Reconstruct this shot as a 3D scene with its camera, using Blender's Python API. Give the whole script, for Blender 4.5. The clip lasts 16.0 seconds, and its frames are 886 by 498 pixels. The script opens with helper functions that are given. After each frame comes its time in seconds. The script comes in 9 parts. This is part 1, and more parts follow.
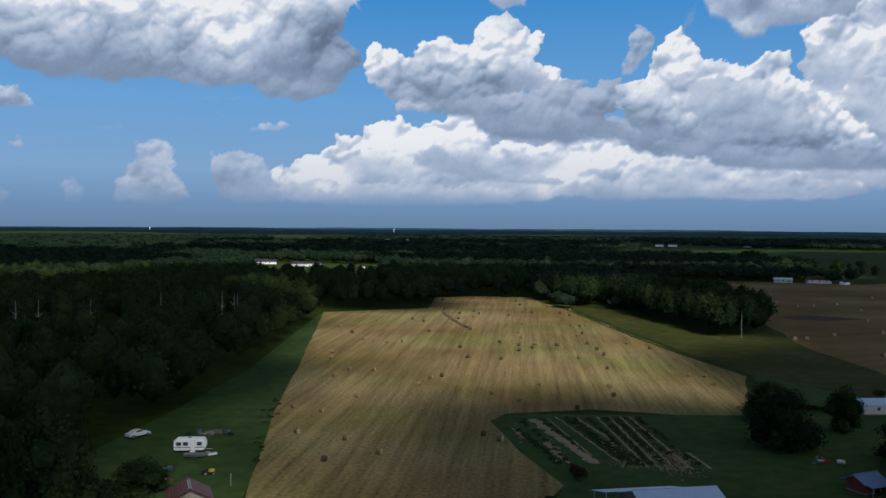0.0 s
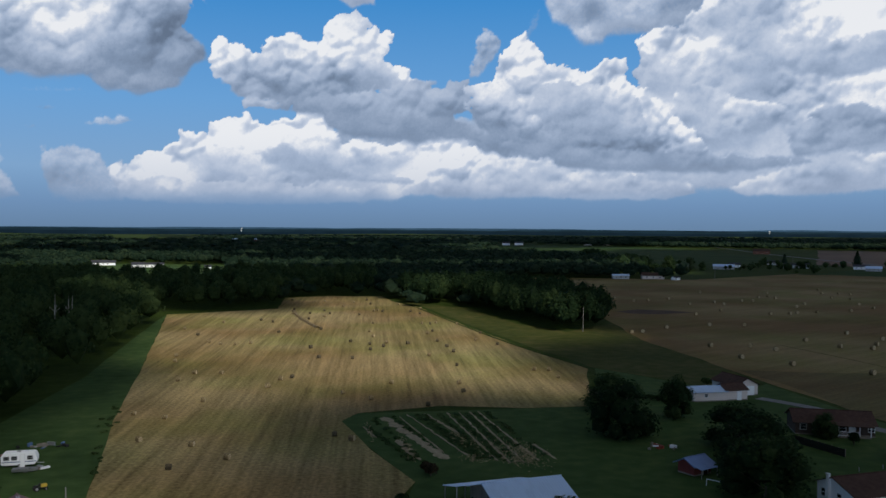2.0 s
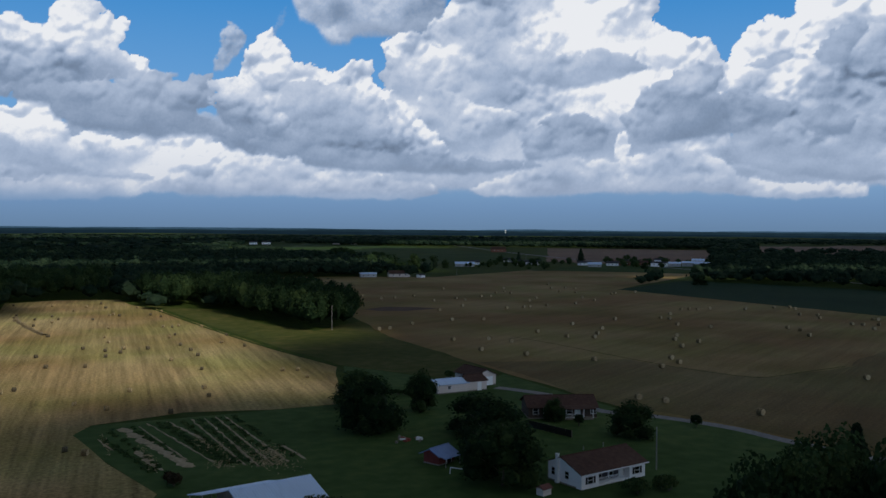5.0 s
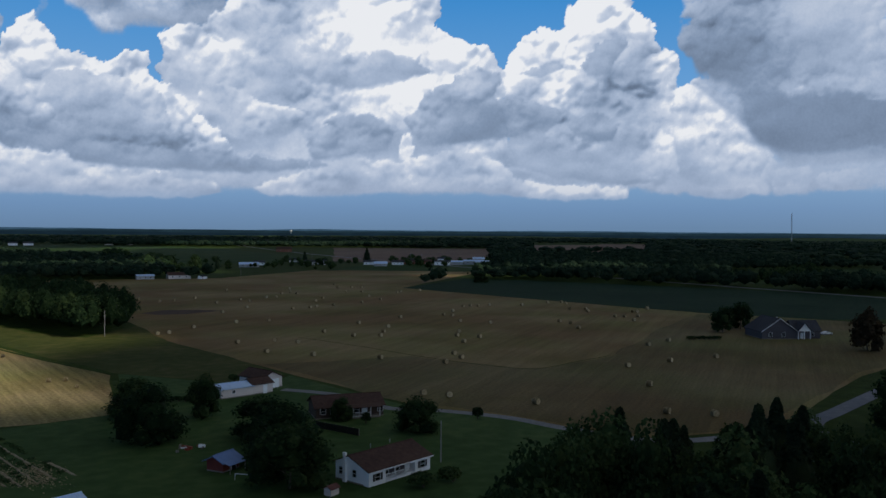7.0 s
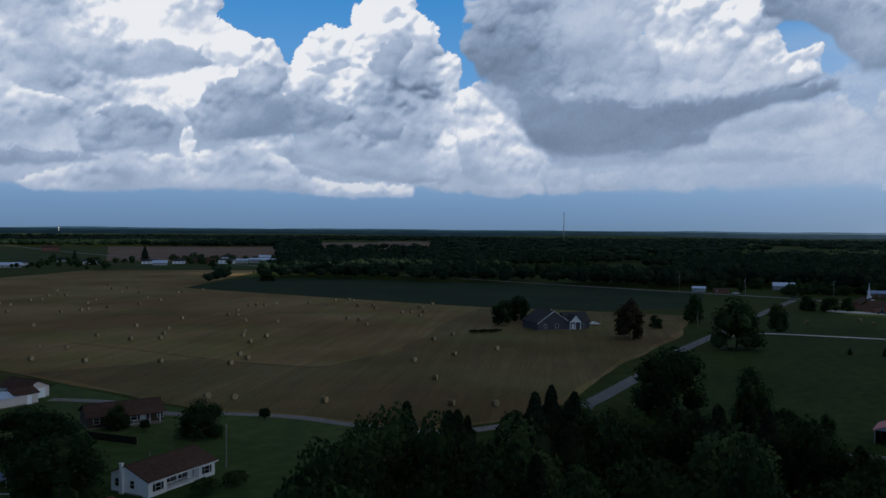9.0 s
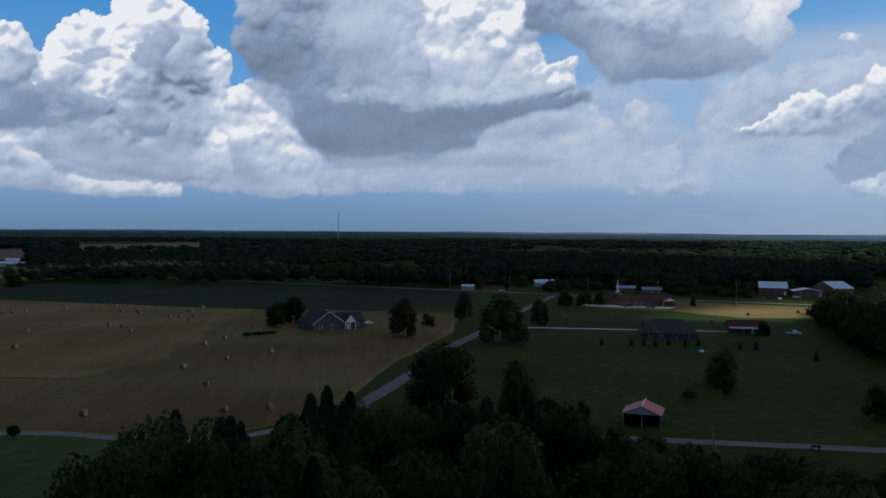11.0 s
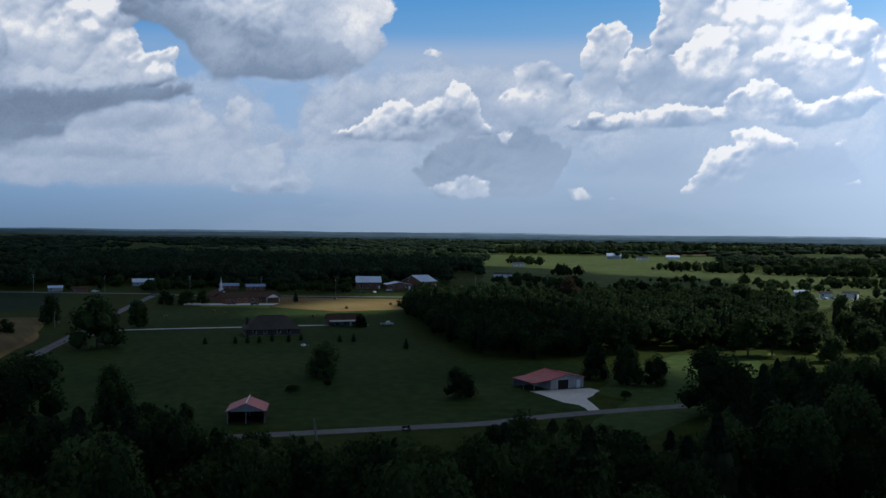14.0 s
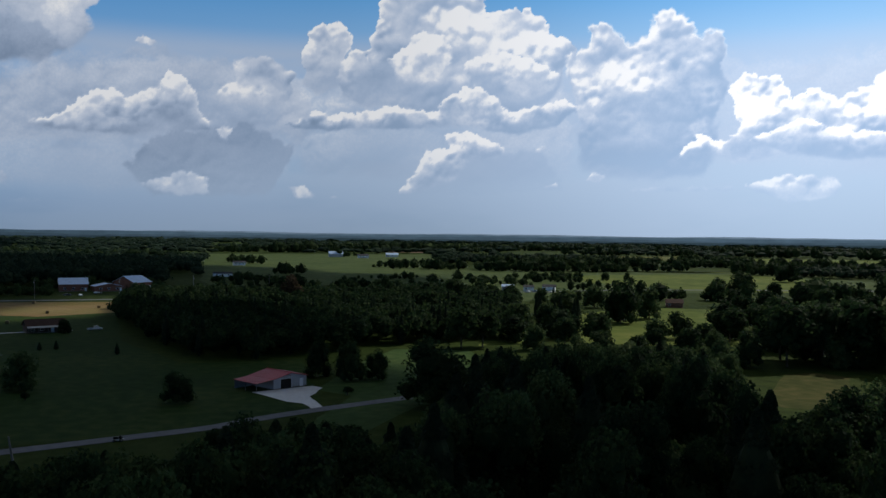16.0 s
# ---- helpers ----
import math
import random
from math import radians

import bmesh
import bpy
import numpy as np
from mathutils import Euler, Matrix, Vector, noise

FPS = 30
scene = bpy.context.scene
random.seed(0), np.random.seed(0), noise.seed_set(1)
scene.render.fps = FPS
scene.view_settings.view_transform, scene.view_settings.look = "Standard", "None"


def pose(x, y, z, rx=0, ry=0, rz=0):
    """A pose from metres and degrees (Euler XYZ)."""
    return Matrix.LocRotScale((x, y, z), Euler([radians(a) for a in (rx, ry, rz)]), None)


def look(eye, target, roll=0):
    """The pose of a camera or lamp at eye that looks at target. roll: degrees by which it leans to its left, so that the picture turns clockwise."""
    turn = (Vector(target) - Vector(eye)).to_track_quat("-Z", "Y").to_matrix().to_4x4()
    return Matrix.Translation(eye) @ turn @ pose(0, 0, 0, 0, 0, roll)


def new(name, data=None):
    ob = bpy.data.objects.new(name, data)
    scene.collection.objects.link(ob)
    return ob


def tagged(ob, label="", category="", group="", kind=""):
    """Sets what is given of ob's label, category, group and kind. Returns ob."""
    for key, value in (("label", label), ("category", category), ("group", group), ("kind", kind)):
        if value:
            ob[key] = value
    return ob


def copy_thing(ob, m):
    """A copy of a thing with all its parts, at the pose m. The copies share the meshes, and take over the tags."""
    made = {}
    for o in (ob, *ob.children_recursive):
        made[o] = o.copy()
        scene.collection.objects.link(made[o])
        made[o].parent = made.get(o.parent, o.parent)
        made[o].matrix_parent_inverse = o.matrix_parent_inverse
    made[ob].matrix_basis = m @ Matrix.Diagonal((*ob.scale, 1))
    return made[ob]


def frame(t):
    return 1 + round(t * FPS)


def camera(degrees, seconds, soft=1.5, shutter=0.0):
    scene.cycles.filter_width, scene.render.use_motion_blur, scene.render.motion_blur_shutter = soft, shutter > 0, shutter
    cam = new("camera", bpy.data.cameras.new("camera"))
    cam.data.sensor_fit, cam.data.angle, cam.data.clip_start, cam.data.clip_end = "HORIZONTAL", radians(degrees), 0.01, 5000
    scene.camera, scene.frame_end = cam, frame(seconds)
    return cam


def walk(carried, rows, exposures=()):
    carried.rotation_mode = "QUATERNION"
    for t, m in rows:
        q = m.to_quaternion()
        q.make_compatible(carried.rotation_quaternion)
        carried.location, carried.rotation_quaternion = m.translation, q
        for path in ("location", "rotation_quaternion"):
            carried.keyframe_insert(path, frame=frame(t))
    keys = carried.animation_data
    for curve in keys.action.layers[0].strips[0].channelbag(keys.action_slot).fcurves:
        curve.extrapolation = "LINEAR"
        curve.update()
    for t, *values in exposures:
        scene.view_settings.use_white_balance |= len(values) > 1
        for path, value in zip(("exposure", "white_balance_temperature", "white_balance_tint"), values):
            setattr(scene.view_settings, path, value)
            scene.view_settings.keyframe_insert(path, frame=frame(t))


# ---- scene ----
# A hovering camera that turns on the spot, 40 m above farmland.
cam = camera(54.1, 16.0)
EYE = 40.0
ROWS = [
    (0.0, 0.0, -1.4, -0.39), (0.5, -1.64, -1.4, -0.38), (1.0, -4.41, -1.38, -0.34), (1.5, -7.12, -1.38, -0.32),
    (2.0, -9.84, -1.4, -0.33), (2.5, -12.54, -1.42, -0.32), (3.0, -15.22, -1.41, -0.34), (3.5, -18.03, -1.41, -0.34),
    (3.7, -19.2, -1.41, -0.35), (5.8, -31.22, -1.28, -0.39), (6.0, -32.64, -1.26, -0.38), (6.5, -36.8, -1.26, -0.39),
    (7.0, -40.39, -1.28, -0.4), (7.5, -43.79, -1.28, -0.42), (8.0, -47.09, -1.3, -0.45), (8.5, -50.69, -1.34, -0.45),
    (9.0, -54.35, -1.34, -0.44), (9.2, -55.84, -1.34, -0.43), (11.3, -71.55, -1.19, -0.41), (11.5, -73.21, -1.19, -0.44),
    (12.0, -77.47, -1.22, -0.55), (12.5, -81.78, -1.23, -0.63), (13.0, -86.23, -1.21, -0.65), (13.5, -90.61, -1.19, -0.65),
    (14.0, -94.89, -1.15, -0.66), (14.5, -99.15, -1.1, -0.69), (15.0, -103.45, -1.08, -0.69), (15.5, -107.82, -1.09, -0.69),
    (16.0, -113.08, -1.05, -0.73),
]
walk(cam, [(t, pose(0, 0, EYE, 90 + pitch, roll, yaw)) for t, yaw, pitch, roll in ROWS], [(0.0, 0.0), (12.5, 0.0), (14.5, -0.08), (16.0, -0.3)])

# ---- light ----
SUN_AZ, SUN_EL = -160.0, 38.0      # degrees: turned from +y (left plus), and up
SUNWARD = Vector((-math.sin(radians(SUN_AZ)) * math.cos(radians(SUN_EL)), math.cos(radians(SUN_AZ)) * math.cos(radians(SUN_EL)), math.sin(radians(SUN_EL))))
sun = new("sun", bpy.data.lights.new("sun", "SUN"))
sun.data.energy, sun.data.angle, sun.data.color = 3.3, radians(0.6), (1.0, 0.93, 0.82)
sun.matrix_world = look(SUNWARD * 300, (0, 0, 0))


def node(tree, kind, operation="", use_clamp=False):
    n = tree.nodes.new(kind)
    if operation:
        n.operation = operation
    if use_clamp:
        n.use_clamp = True
    return n


def ramp(tree, source, stops, easing="LINEAR"):
    n = node(tree, "ShaderNodeValToRGB")
    n.color_ramp.interpolation = easing
    while len(n.color_ramp.elements) < len(stops):
        n.color_ramp.elements.new(0.5)
    for e, (at, colour) in zip(n.color_ramp.elements, stops):
        e.position, e.color = at, (*colour, 1)
    tree.links.new(source, n.inputs[0])
    return n.outputs[0]


def maths(tree, op, a, b=0.0, c=None, clamp=False):
    n = node(tree, "ShaderNodeMath", operation=op, use_clamp=clamp)
    for i, v in enumerate((a, b, c)):
        if v is None:
            continue
        if isinstance(v, (int, float)):
            n.inputs[i].default_value = v
        else:
            tree.links.new(v, n.inputs[i])
    return n.outputs[0]


def mix(tree, factor, a, b, blend="MIX"):
    n = node(tree, "ShaderNodeMix")
    n.data_type, n.blend_type = "RGBA", blend
    for i, v in ((0, factor), (6, a), (7, b)):
        if isinstance(v, tuple):
            n.inputs[i].default_value = (*v, 1)
        elif isinstance(v, (int, float)):
            n.inputs[i].default_value = v
        else:
            tree.links.new(v, n.inputs[i])
    return n.outputs[2]


# Clear blue sky aloft, milky towards the horizon and towards the sun.
world = bpy.data.worlds.new("sky")
scene.world = world
world.use_nodes = True
wt = world.node_tree
back = wt.nodes["Background"]
sky = node(wt, "ShaderNodeTexSky")
sky.sky_type, sky.sun_disc, sky.sun_elevation, sky.sun_rotation = "NISHITA", False, radians(SUN_EL), radians(-SUN_AZ)
sky.air_density, sky.dust_density, sky.ozone_density = 1.0, 0.6, 2.0
place = node(wt, "ShaderNodeTexCoord")
split = node(wt, "ShaderNodeSeparateXYZ")
wt.links.new(place.outputs["Generated"], split.inputs[0])
upward = maths(wt, "MULTIPLY", split.outputs[2], 3.0, clamp=True)
toward = node(wt, "ShaderNodeVectorMath", operation="DOT_PRODUCT")
wt.links.new(place.outputs["Generated"], toward.inputs[0])
toward.inputs[1].default_value = (-math.sin(radians(-150)), math.cos(radians(-150)), 0)
sunside = maths(wt, "MULTIPLY_ADD", toward.outputs["Value"], 0.62, 0.45, clamp=True)
haze_cool = ramp(wt, upward, [(0.0, (0.13, 0.23, 0.4)), (0.05, (0.15, 0.27, 0.47)), (0.16, (0.19, 0.36, 0.64)), (0.4, (0.06, 0.27, 0.64)), (0.72, (0.025, 0.2, 0.58)), (1.0, (0.03, 0.043, 0.066))])
haze_warm = ramp(wt, upward, [(0.0, (0.72, 0.84, 0.98)), (0.15, (0.68, 0.84, 1.02)), (0.45, (0.5, 0.7, 0.98)), (0.75, (0.12, 0.36, 0.74)), (1.0, (0.038, 0.05, 0.07))])
clear = mix(wt, 1.0, sky.outputs[0], (0.055, 0.06, 0.068), "MULTIPLY")
hazed = mix(wt, sunside, haze_cool, haze_warm)
facing = node(wt, "ShaderNodeVectorMath", "DOT_PRODUCT")
wt.links.new(place.outputs["Generated"], facing.inputs[0])
facing.inputs[1].default_value = SUNWARD
glare = maths(wt, "POWER", maths(wt, "MAXIMUM", facing.outputs["Value"], 0.0), 5.0)
glare = mix(wt, 1.0, (0.45, 0.43, 0.4), glare, "MULTIPLY")
wt.links.new(mix(wt, 1.0, mix(wt, 0.88, clear, hazed), glare, "ADD"), back.inputs[0])
back.inputs[1].default_value = 1.0
world.cycles.sampling_method, world.cycles.sample_map_resolution = "MANUAL", 512

# ---- materials ----


def material(name, colours, scale, rough=0.9, metal=0.0, bump=0.0, bump_scale=None, detail=6.0, per_object=0.0, stretch=(1, 1, 1), coarse=0.0, spec=0.2, per_island=0.0):
    """Noise between the colours at a real-world scale, a second coarse noise over it, and fine relief."""
    m = bpy.data.materials.new(name)
    m.use_nodes = True
    t = m.node_tree
    bsdf = t.nodes["Principled BSDF"]
    spot = node(t, "ShaderNodeTexCoord")
    fit = node(t, "ShaderNodeMapping")
    fit.inputs["Scale"].default_value = stretch
    t.links.new(spot.outputs["Object"], fit.inputs[0])
    fine = node(t, "ShaderNodeTexNoise")
    fine.inputs["Scale"].default_value, fine.inputs["Detail"].default_value = scale, detail
    t.links.new(fit.outputs[0], fine.inputs["Vector"])
    value = fine.outputs[0]
    if coarse:
        wide = node(t, "ShaderNodeTexNoise")
        wide.inputs["Scale"].default_value, wide.inputs["Detail"].default_value = coarse, 3.0
        t.links.new(spot.outputs["Object"], wide.inputs["Vector"])
        value = maths(t, "ADD", maths(t, "MULTIPLY", value, 0.55), maths(t, "MULTIPLY", wide.outputs[0], 0.45))
    if per_object:
        info = node(t, "ShaderNodeObjectInfo")
        value = maths(t, "ADD", value, maths(t, "MULTIPLY_ADD", info.outputs["Random"], per_object, -per_object / 2))
    if per_island:
        geo = node(t, "ShaderNodeNewGeometry")
        value = maths(t, "ADD", value, maths(t, "MULTIPLY_ADD", geo.outputs["Random Per Island"], per_island, -per_island / 2))
    n = len(colours)
    colour = ramp(t, value, [(0.28 + 0.44 * i / max(1, n - 1), c) for i, c in enumerate(colours)])
    t.links.new(colour, bsdf.inputs["Base Color"])
    bsdf.inputs["Roughness"].default_value, bsdf.inputs["Metallic"].default_value = rough, metal
    bsdf.inputs["Specular IOR Level"].default_value = spec
    if bump:
        rise = node(t, "ShaderNodeBump")
        rise.inputs["Strength"].default_value, rise.inputs["Distance"].default_value = 1.0, bump
        tex = fine
        if bump_scale:
            tex = node(t, "ShaderNodeTexNoise")
            tex.inputs["Scale"].default_value, tex.inputs["Detail"].default_value = bump_scale, 4.0
            t.links.new(fit.outputs[0], tex.inputs["Vector"])
        t.links.new(tex.outputs[0], rise.inputs["Height"])
        t.links.new(rise.outputs[0], bsdf.inputs["Normal"])
    return m


def hay_material(name, heading, pale, mid, low, band, lines, rake):
    """Mown stubble: long swaths with raked lines between them, worn and greener patches."""
    m = bpy.data.materials.new(name)
    m.use_nodes = True
    t = m.node_tree
    bsdf = t.nodes["Principled BSDF"]
    spot = node(t, "ShaderNodeTexCoord")
    turn = node(t, "ShaderNodeMapping")
    turn.inputs["Rotation"].default_value = (0, 0, radians(heading))
    t.links.new(spot.outputs["Object"], turn.inputs[0])
    wave = node(t, "ShaderNodeTexWave")
    wave.wave_type, wave.bands_direction, wave.wave_profile = "BANDS", "X", "SIN"
    wave.inputs["Scale"].default_value, wave.inputs["Distortion"].default_value = band, 2.5
    wave.inputs["Detail"].default_value, wave.inputs["Detail Scale"].default_value = 3.0, 0.035
    t.links.new(turn.outputs[0], wave.inputs[0])
    long = node(t, "ShaderNodeMapping")
    long.inputs["Scale"].default_value = (1.0, 0.035, 1)
    t.links.new(turn.outputs[0], long.inputs[0])
    streak = node(t, "ShaderNodeTexNoise")
    streak.inputs["Scale"].default_value, streak.inputs["Detail"].default_value = 1.3, 7.0
    t.links.new(long.outputs[0], streak.inputs["Vector"])
    wide = node(t, "ShaderNodeTexNoise")
    wide.inputs["Scale"].default_value, wide.inputs["Detail"].default_value = 0.014, 4.0
    t.links.new(spot.outputs["Object"], wide.inputs["Vector"])
    straw = node(t, "ShaderNodeTexNoise")
    straw.inputs["Scale"].default_value, straw.inputs["Detail"].default_value = 1.3, 8.0
    t.links.new(spot.outputs["Object"], straw.inputs["Vector"])
    value = maths(t, "ADD", maths(t, "MULTIPLY_ADD", wave.outputs[1], lines, 0.055 - lines / 2), maths(t, "MULTIPLY_ADD", streak.outputs[0], rake, 0.25 - rake / 2))
    value = maths(t, "ADD", value, maths(t, "MULTIPLY", straw.outputs[0], 0.42))
    swath = node(t, "ShaderNodeMapping")
    swath.inputs["Scale"].default_value = (0.3, 0.012, 1)
    t.links.new(turn.outputs[0], swath.inputs[0])
    raked = node(t, "ShaderNodeTexNoise")
    raked.inputs["Scale"].default_value, raked.inputs["Detail"].default_value, raked.inputs["Distortion"].default_value = 1.0, 3.0, 0.6
    t.links.new(swath.outputs[0], raked.inputs["Vector"])
    value = maths(t, "ADD", value, maths(t, "MULTIPLY_ADD", raked.outputs[0], rake * 1.3, -rake * 0.65))
    colour = ramp(t, value, [(0.36, low), (0.5, mid), (0.63, pale)])
    worn = ramp(t, wide.outputs[0], [(0.38, (1.08, 1.06, 1.02)), (0.6, (0.72, 0.55, 0.43))])
    colour = mix(t, 0.75, colour, worn, "MULTIPLY")
    regrown = node(t, "ShaderNodeTexNoise")
    regrown.inputs["Scale"].default_value, regrown.inputs["Detail"].default_value = 0.022, 5.0
    t.links.new(turn.outputs[0], regrown.inputs["Vector"])
    colour = mix(t, 0.8, colour, ramp(t, regrown.outputs[0], [(0.42, (1.0, 1.0, 1.0)), (0.62, (0.7, 0.86, 0.58))]), "MULTIPLY")
    t.links.new(colour, bsdf.inputs["Base Color"])
    bsdf.inputs["Roughness"].default_value, bsdf.inputs["Specular IOR Level"].default_value = 0.95, 0.1
    rise = node(t, "ShaderNodeBump")
    rise.inputs["Distance"].default_value = 0.35
    t.links.new(value, rise.inputs["Height"])
    t.links.new(rise.outputs[0], bsdf.inputs["Normal"])
    return m


def sheet_metal(name, colour, worn, across=0.75, rust=0.0):
    """Ribbed roofing sheet: ribs as relief, faded and streaked paint."""
    m = material(name, [worn, colour, colour], 0.8, rough=0.45, metal=0.25, coarse=0.15, stretch=(1, 0.25, 1))
    t = m.node_tree
    wave = node(t, "ShaderNodeTexWave")
    wave.wave_type, wave.bands_direction, wave.wave_profile = "BANDS", "X", "TRI"
    wave.inputs["Scale"].default_value = across
    spot = node(t, "ShaderNodeTexCoord")
    t.links.new(spot.outputs["Object"], wave.inputs[0])
    rise = node(t, "ShaderNodeBump")
    rise.inputs["Distance"].default_value = 0.05
    t.links.new(wave.outputs[1], rise.inputs["Height"])
    t.links.new(rise.outputs[0], t.nodes["Principled BSDF"].inputs["Normal"])
    return m


GRASS = material("grass", [(0.016, 0.03, 0.006), (0.03, 0.05, 0.01), (0.055, 0.076, 0.018)], 0.25, bump=0.12, bump_scale=3.0, coarse=0.012, spec=0.03)
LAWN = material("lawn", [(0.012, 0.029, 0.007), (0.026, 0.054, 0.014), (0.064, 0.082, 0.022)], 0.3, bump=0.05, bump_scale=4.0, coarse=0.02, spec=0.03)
YARDGRASS = material("yard_grass", [(0.026, 0.052, 0.0169), (0.0468, 0.0858, 0.0273), (0.0858, 0.122, 0.0416)], 0.3, bump=0.05, bump_scale=4.0, coarse=0.03, spec=0.03)
ROUGH = material("rough_grass", [(0.028, 0.042, 0.011), (0.055, 0.064, 0.018), (0.105, 0.095, 0.034)], 0.25, bump=0.08, bump_scale=3.0, coarse=0.045, spec=0.03)
FARGRASS = material("far_grass", [(0.034, 0.058, 0.019), (0.063, 0.093, 0.032), (0.1, 0.127, 0.048)], 0.12, bump=0.08, bump_scale=2.0, coarse=0.02, spec=0.03)
PASTURE = material("pasture", [(0.06, 0.07, 0.02), (0.105, 0.115, 0.036), (0.17, 0.165, 0.06)], 0.2, bump=0.08, bump_scale=2.0, coarse=0.02, spec=0.03)
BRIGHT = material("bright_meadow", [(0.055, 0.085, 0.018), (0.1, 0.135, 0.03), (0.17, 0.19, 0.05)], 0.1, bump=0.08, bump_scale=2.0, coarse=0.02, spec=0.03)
DRYFIELD = material("dry_field", [(0.075, 0.045, 0.03), (0.125, 0.073, 0.046), (0.17, 0.108, 0.066)], 0.05, bump=0.1, bump_scale=1.0, coarse=0.008)
CROP = material("crop_rows", [(0.009, 0.024, 0.013), (0.016, 0.037, 0.02), (0.025, 0.05, 0.026)], 0.5, bump=0.3, bump_scale=1.2, stretch=(0.2, 1.6, 1), coarse=0.02, spec=0.03)
HAY = hay_material("hay_stubble", 5.5, (0.4, 0.312, 0.16), (0.25, 0.203, 0.1), (0.12, 0.088, 0.042), 0.112, 0.03, 0.24)
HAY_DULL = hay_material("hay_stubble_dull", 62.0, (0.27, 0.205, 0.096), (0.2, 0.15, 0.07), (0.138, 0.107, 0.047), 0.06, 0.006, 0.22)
# Darker olive copy of the dull stubble, with deeper cloud shade painted in.
HAY_SHADE = hay_material("shade_stubble", 62.0, (0.185, 0.15, 0.073), (0.138, 0.112, 0.054), (0.098, 0.083, 0.039), 0.06, 0.006, 0.22)
SOIL = material("garden_soil", [(0.14, 0.11, 0.07), (0.28, 0.23, 0.15), (0.42, 0.36, 0.25)], 0.9, bump=0.15, bump_scale=3.0, coarse=0.1)
ASPHALT = material("worn_asphalt", [(0.091, 0.0975, 0.111), (0.137, 0.143, 0.163), (0.195, 0.202, 0.221)], 0.6, bump=0.01, bump_scale=20, coarse=0.05)
GRAVEL = material("pale_gravel", [(0.5, 0.51, 0.53), (0.64, 0.65, 0.68), (0.78, 0.79, 0.81)], 1.2, bump=0.04, bump_scale=9, coarse=0.1)
DRIVE = material("worn_gravel", [(0.12, 0.12, 0.13), (0.18, 0.18, 0.19), (0.26, 0.26, 0.27)], 1.0, bump=0.03, bump_scale=9, coarse=0.08)
LEAF = material("leaves", [(0.011, 0.026, 0.011), (0.023, 0.046, 0.018), (0.052, 0.082, 0.028)], 0.6, rough=0.8, per_object=0.22, per_island=0.3, coarse=0.08, spec=0.06)
# Bluer than the near leaves: distance haze is put into the colour.
LEAF_FAR = material("hazed_leaves", [(0.01, 0.025, 0.015), (0.02, 0.041, 0.024), (0.042, 0.068, 0.036)], 0.6, rough=0.8, per_island=0.35, coarse=0.02, spec=0.06)
LEAF_PALE = material("leaves_pale", [(0.026, 0.0546, 0.0208), (0.0494, 0.0858, 0.0325), (0.091, 0.125, 0.0468)], 0.6, rough=0.8, per_object=0.15, per_island=0.3, coarse=0.08, spec=0.06)
LEAF_RED = material("leaves_red", [(0.0286, 0.0247, 0.0156), (0.0468, 0.0364, 0.0221), (0.0754, 0.052, 0.0312)], 0.6, rough=0.8, per_island=0.3, coarse=0.08, spec=0.06)
NEEDLE = material("needles", [(0.0135, 0.0257, 0.0149), (0.0243, 0.0432, 0.023), (0.0432, 0.0648, 0.0297)], 0.8, rough=0.8, per_object=0.15, per_island=0.25, spec=0.1)


def thin_leaf(m, share):
    """Leaves let a share of the light through from the far side."""
    t = m.node_tree
    bsdf, out = t.nodes["Principled BSDF"], t.nodes["Material Output"]
    through_leaf = node(t, "ShaderNodeBsdfTranslucent")
    t.links.new(bsdf.inputs["Base Color"].links[0].from_socket, through_leaf.inputs[0])
    both = node(t, "ShaderNodeMixShader")
    both.inputs[0].default_value = share
    t.links.new(bsdf.outputs[0], both.inputs[1])
    t.links.new(through_leaf.outputs[0], both.inputs[2])
    t.links.new(both.outputs[0], out.inputs[0])


for m in (LEAF, LEAF_FAR, LEAF_PALE, LEAF_RED, NEEDLE):
    thin_leaf(m, 0.42)
BARK = material("bark", [(0.05, 0.04, 0.03), (0.1, 0.085, 0.065), (0.16, 0.14, 0.11)], 2.0, bump=0.03, bump_scale=9, stretch=(1, 1, 0.2))
BARE = material("bare_bark", [(0.24, 0.22, 0.19), (0.34, 0.32, 0.28), (0.42, 0.4, 0.36)], 2.0, bump=0.02, bump_scale=9, stretch=(1, 1, 0.2))
STRAW = material("rolled_straw", [(0.1, 0.072, 0.036), (0.19, 0.145, 0.075), (0.29, 0.23, 0.13)], 3.0, bump=0.06, bump_scale=14, per_object=0.15)
STRAW_PALE = material("pale_straw", [(0.26, 0.205, 0.115), (0.39, 0.31, 0.185), (0.52, 0.43, 0.28)], 3.0, bump=0.06, bump_scale=14, per_object=0.15)
STRAW_OLD = material("weathered_straw", [(0.05, 0.041, 0.026), (0.085, 0.069, 0.042), (0.14, 0.115, 0.066)], 3.0, bump=0.06, bump_scale=14, per_object=0.15)
WHITE = material("white_siding", [(0.82, 0.84, 0.87), (0.88, 0.9, 0.92), (0.9, 0.92, 0.94)], 0.7, rough=0.6, bump=0.012, bump_scale=8, stretch=(0.1, 0.1, 4), coarse=0.2)
PINKWALL = material("cream_siding", [(0.55, 0.48, 0.46), (0.68, 0.6, 0.57), (0.75, 0.69, 0.66)], 0.6, rough=0.65, bump=0.012, bump_scale=8, stretch=(0.1, 0.1, 4), coarse=0.2)
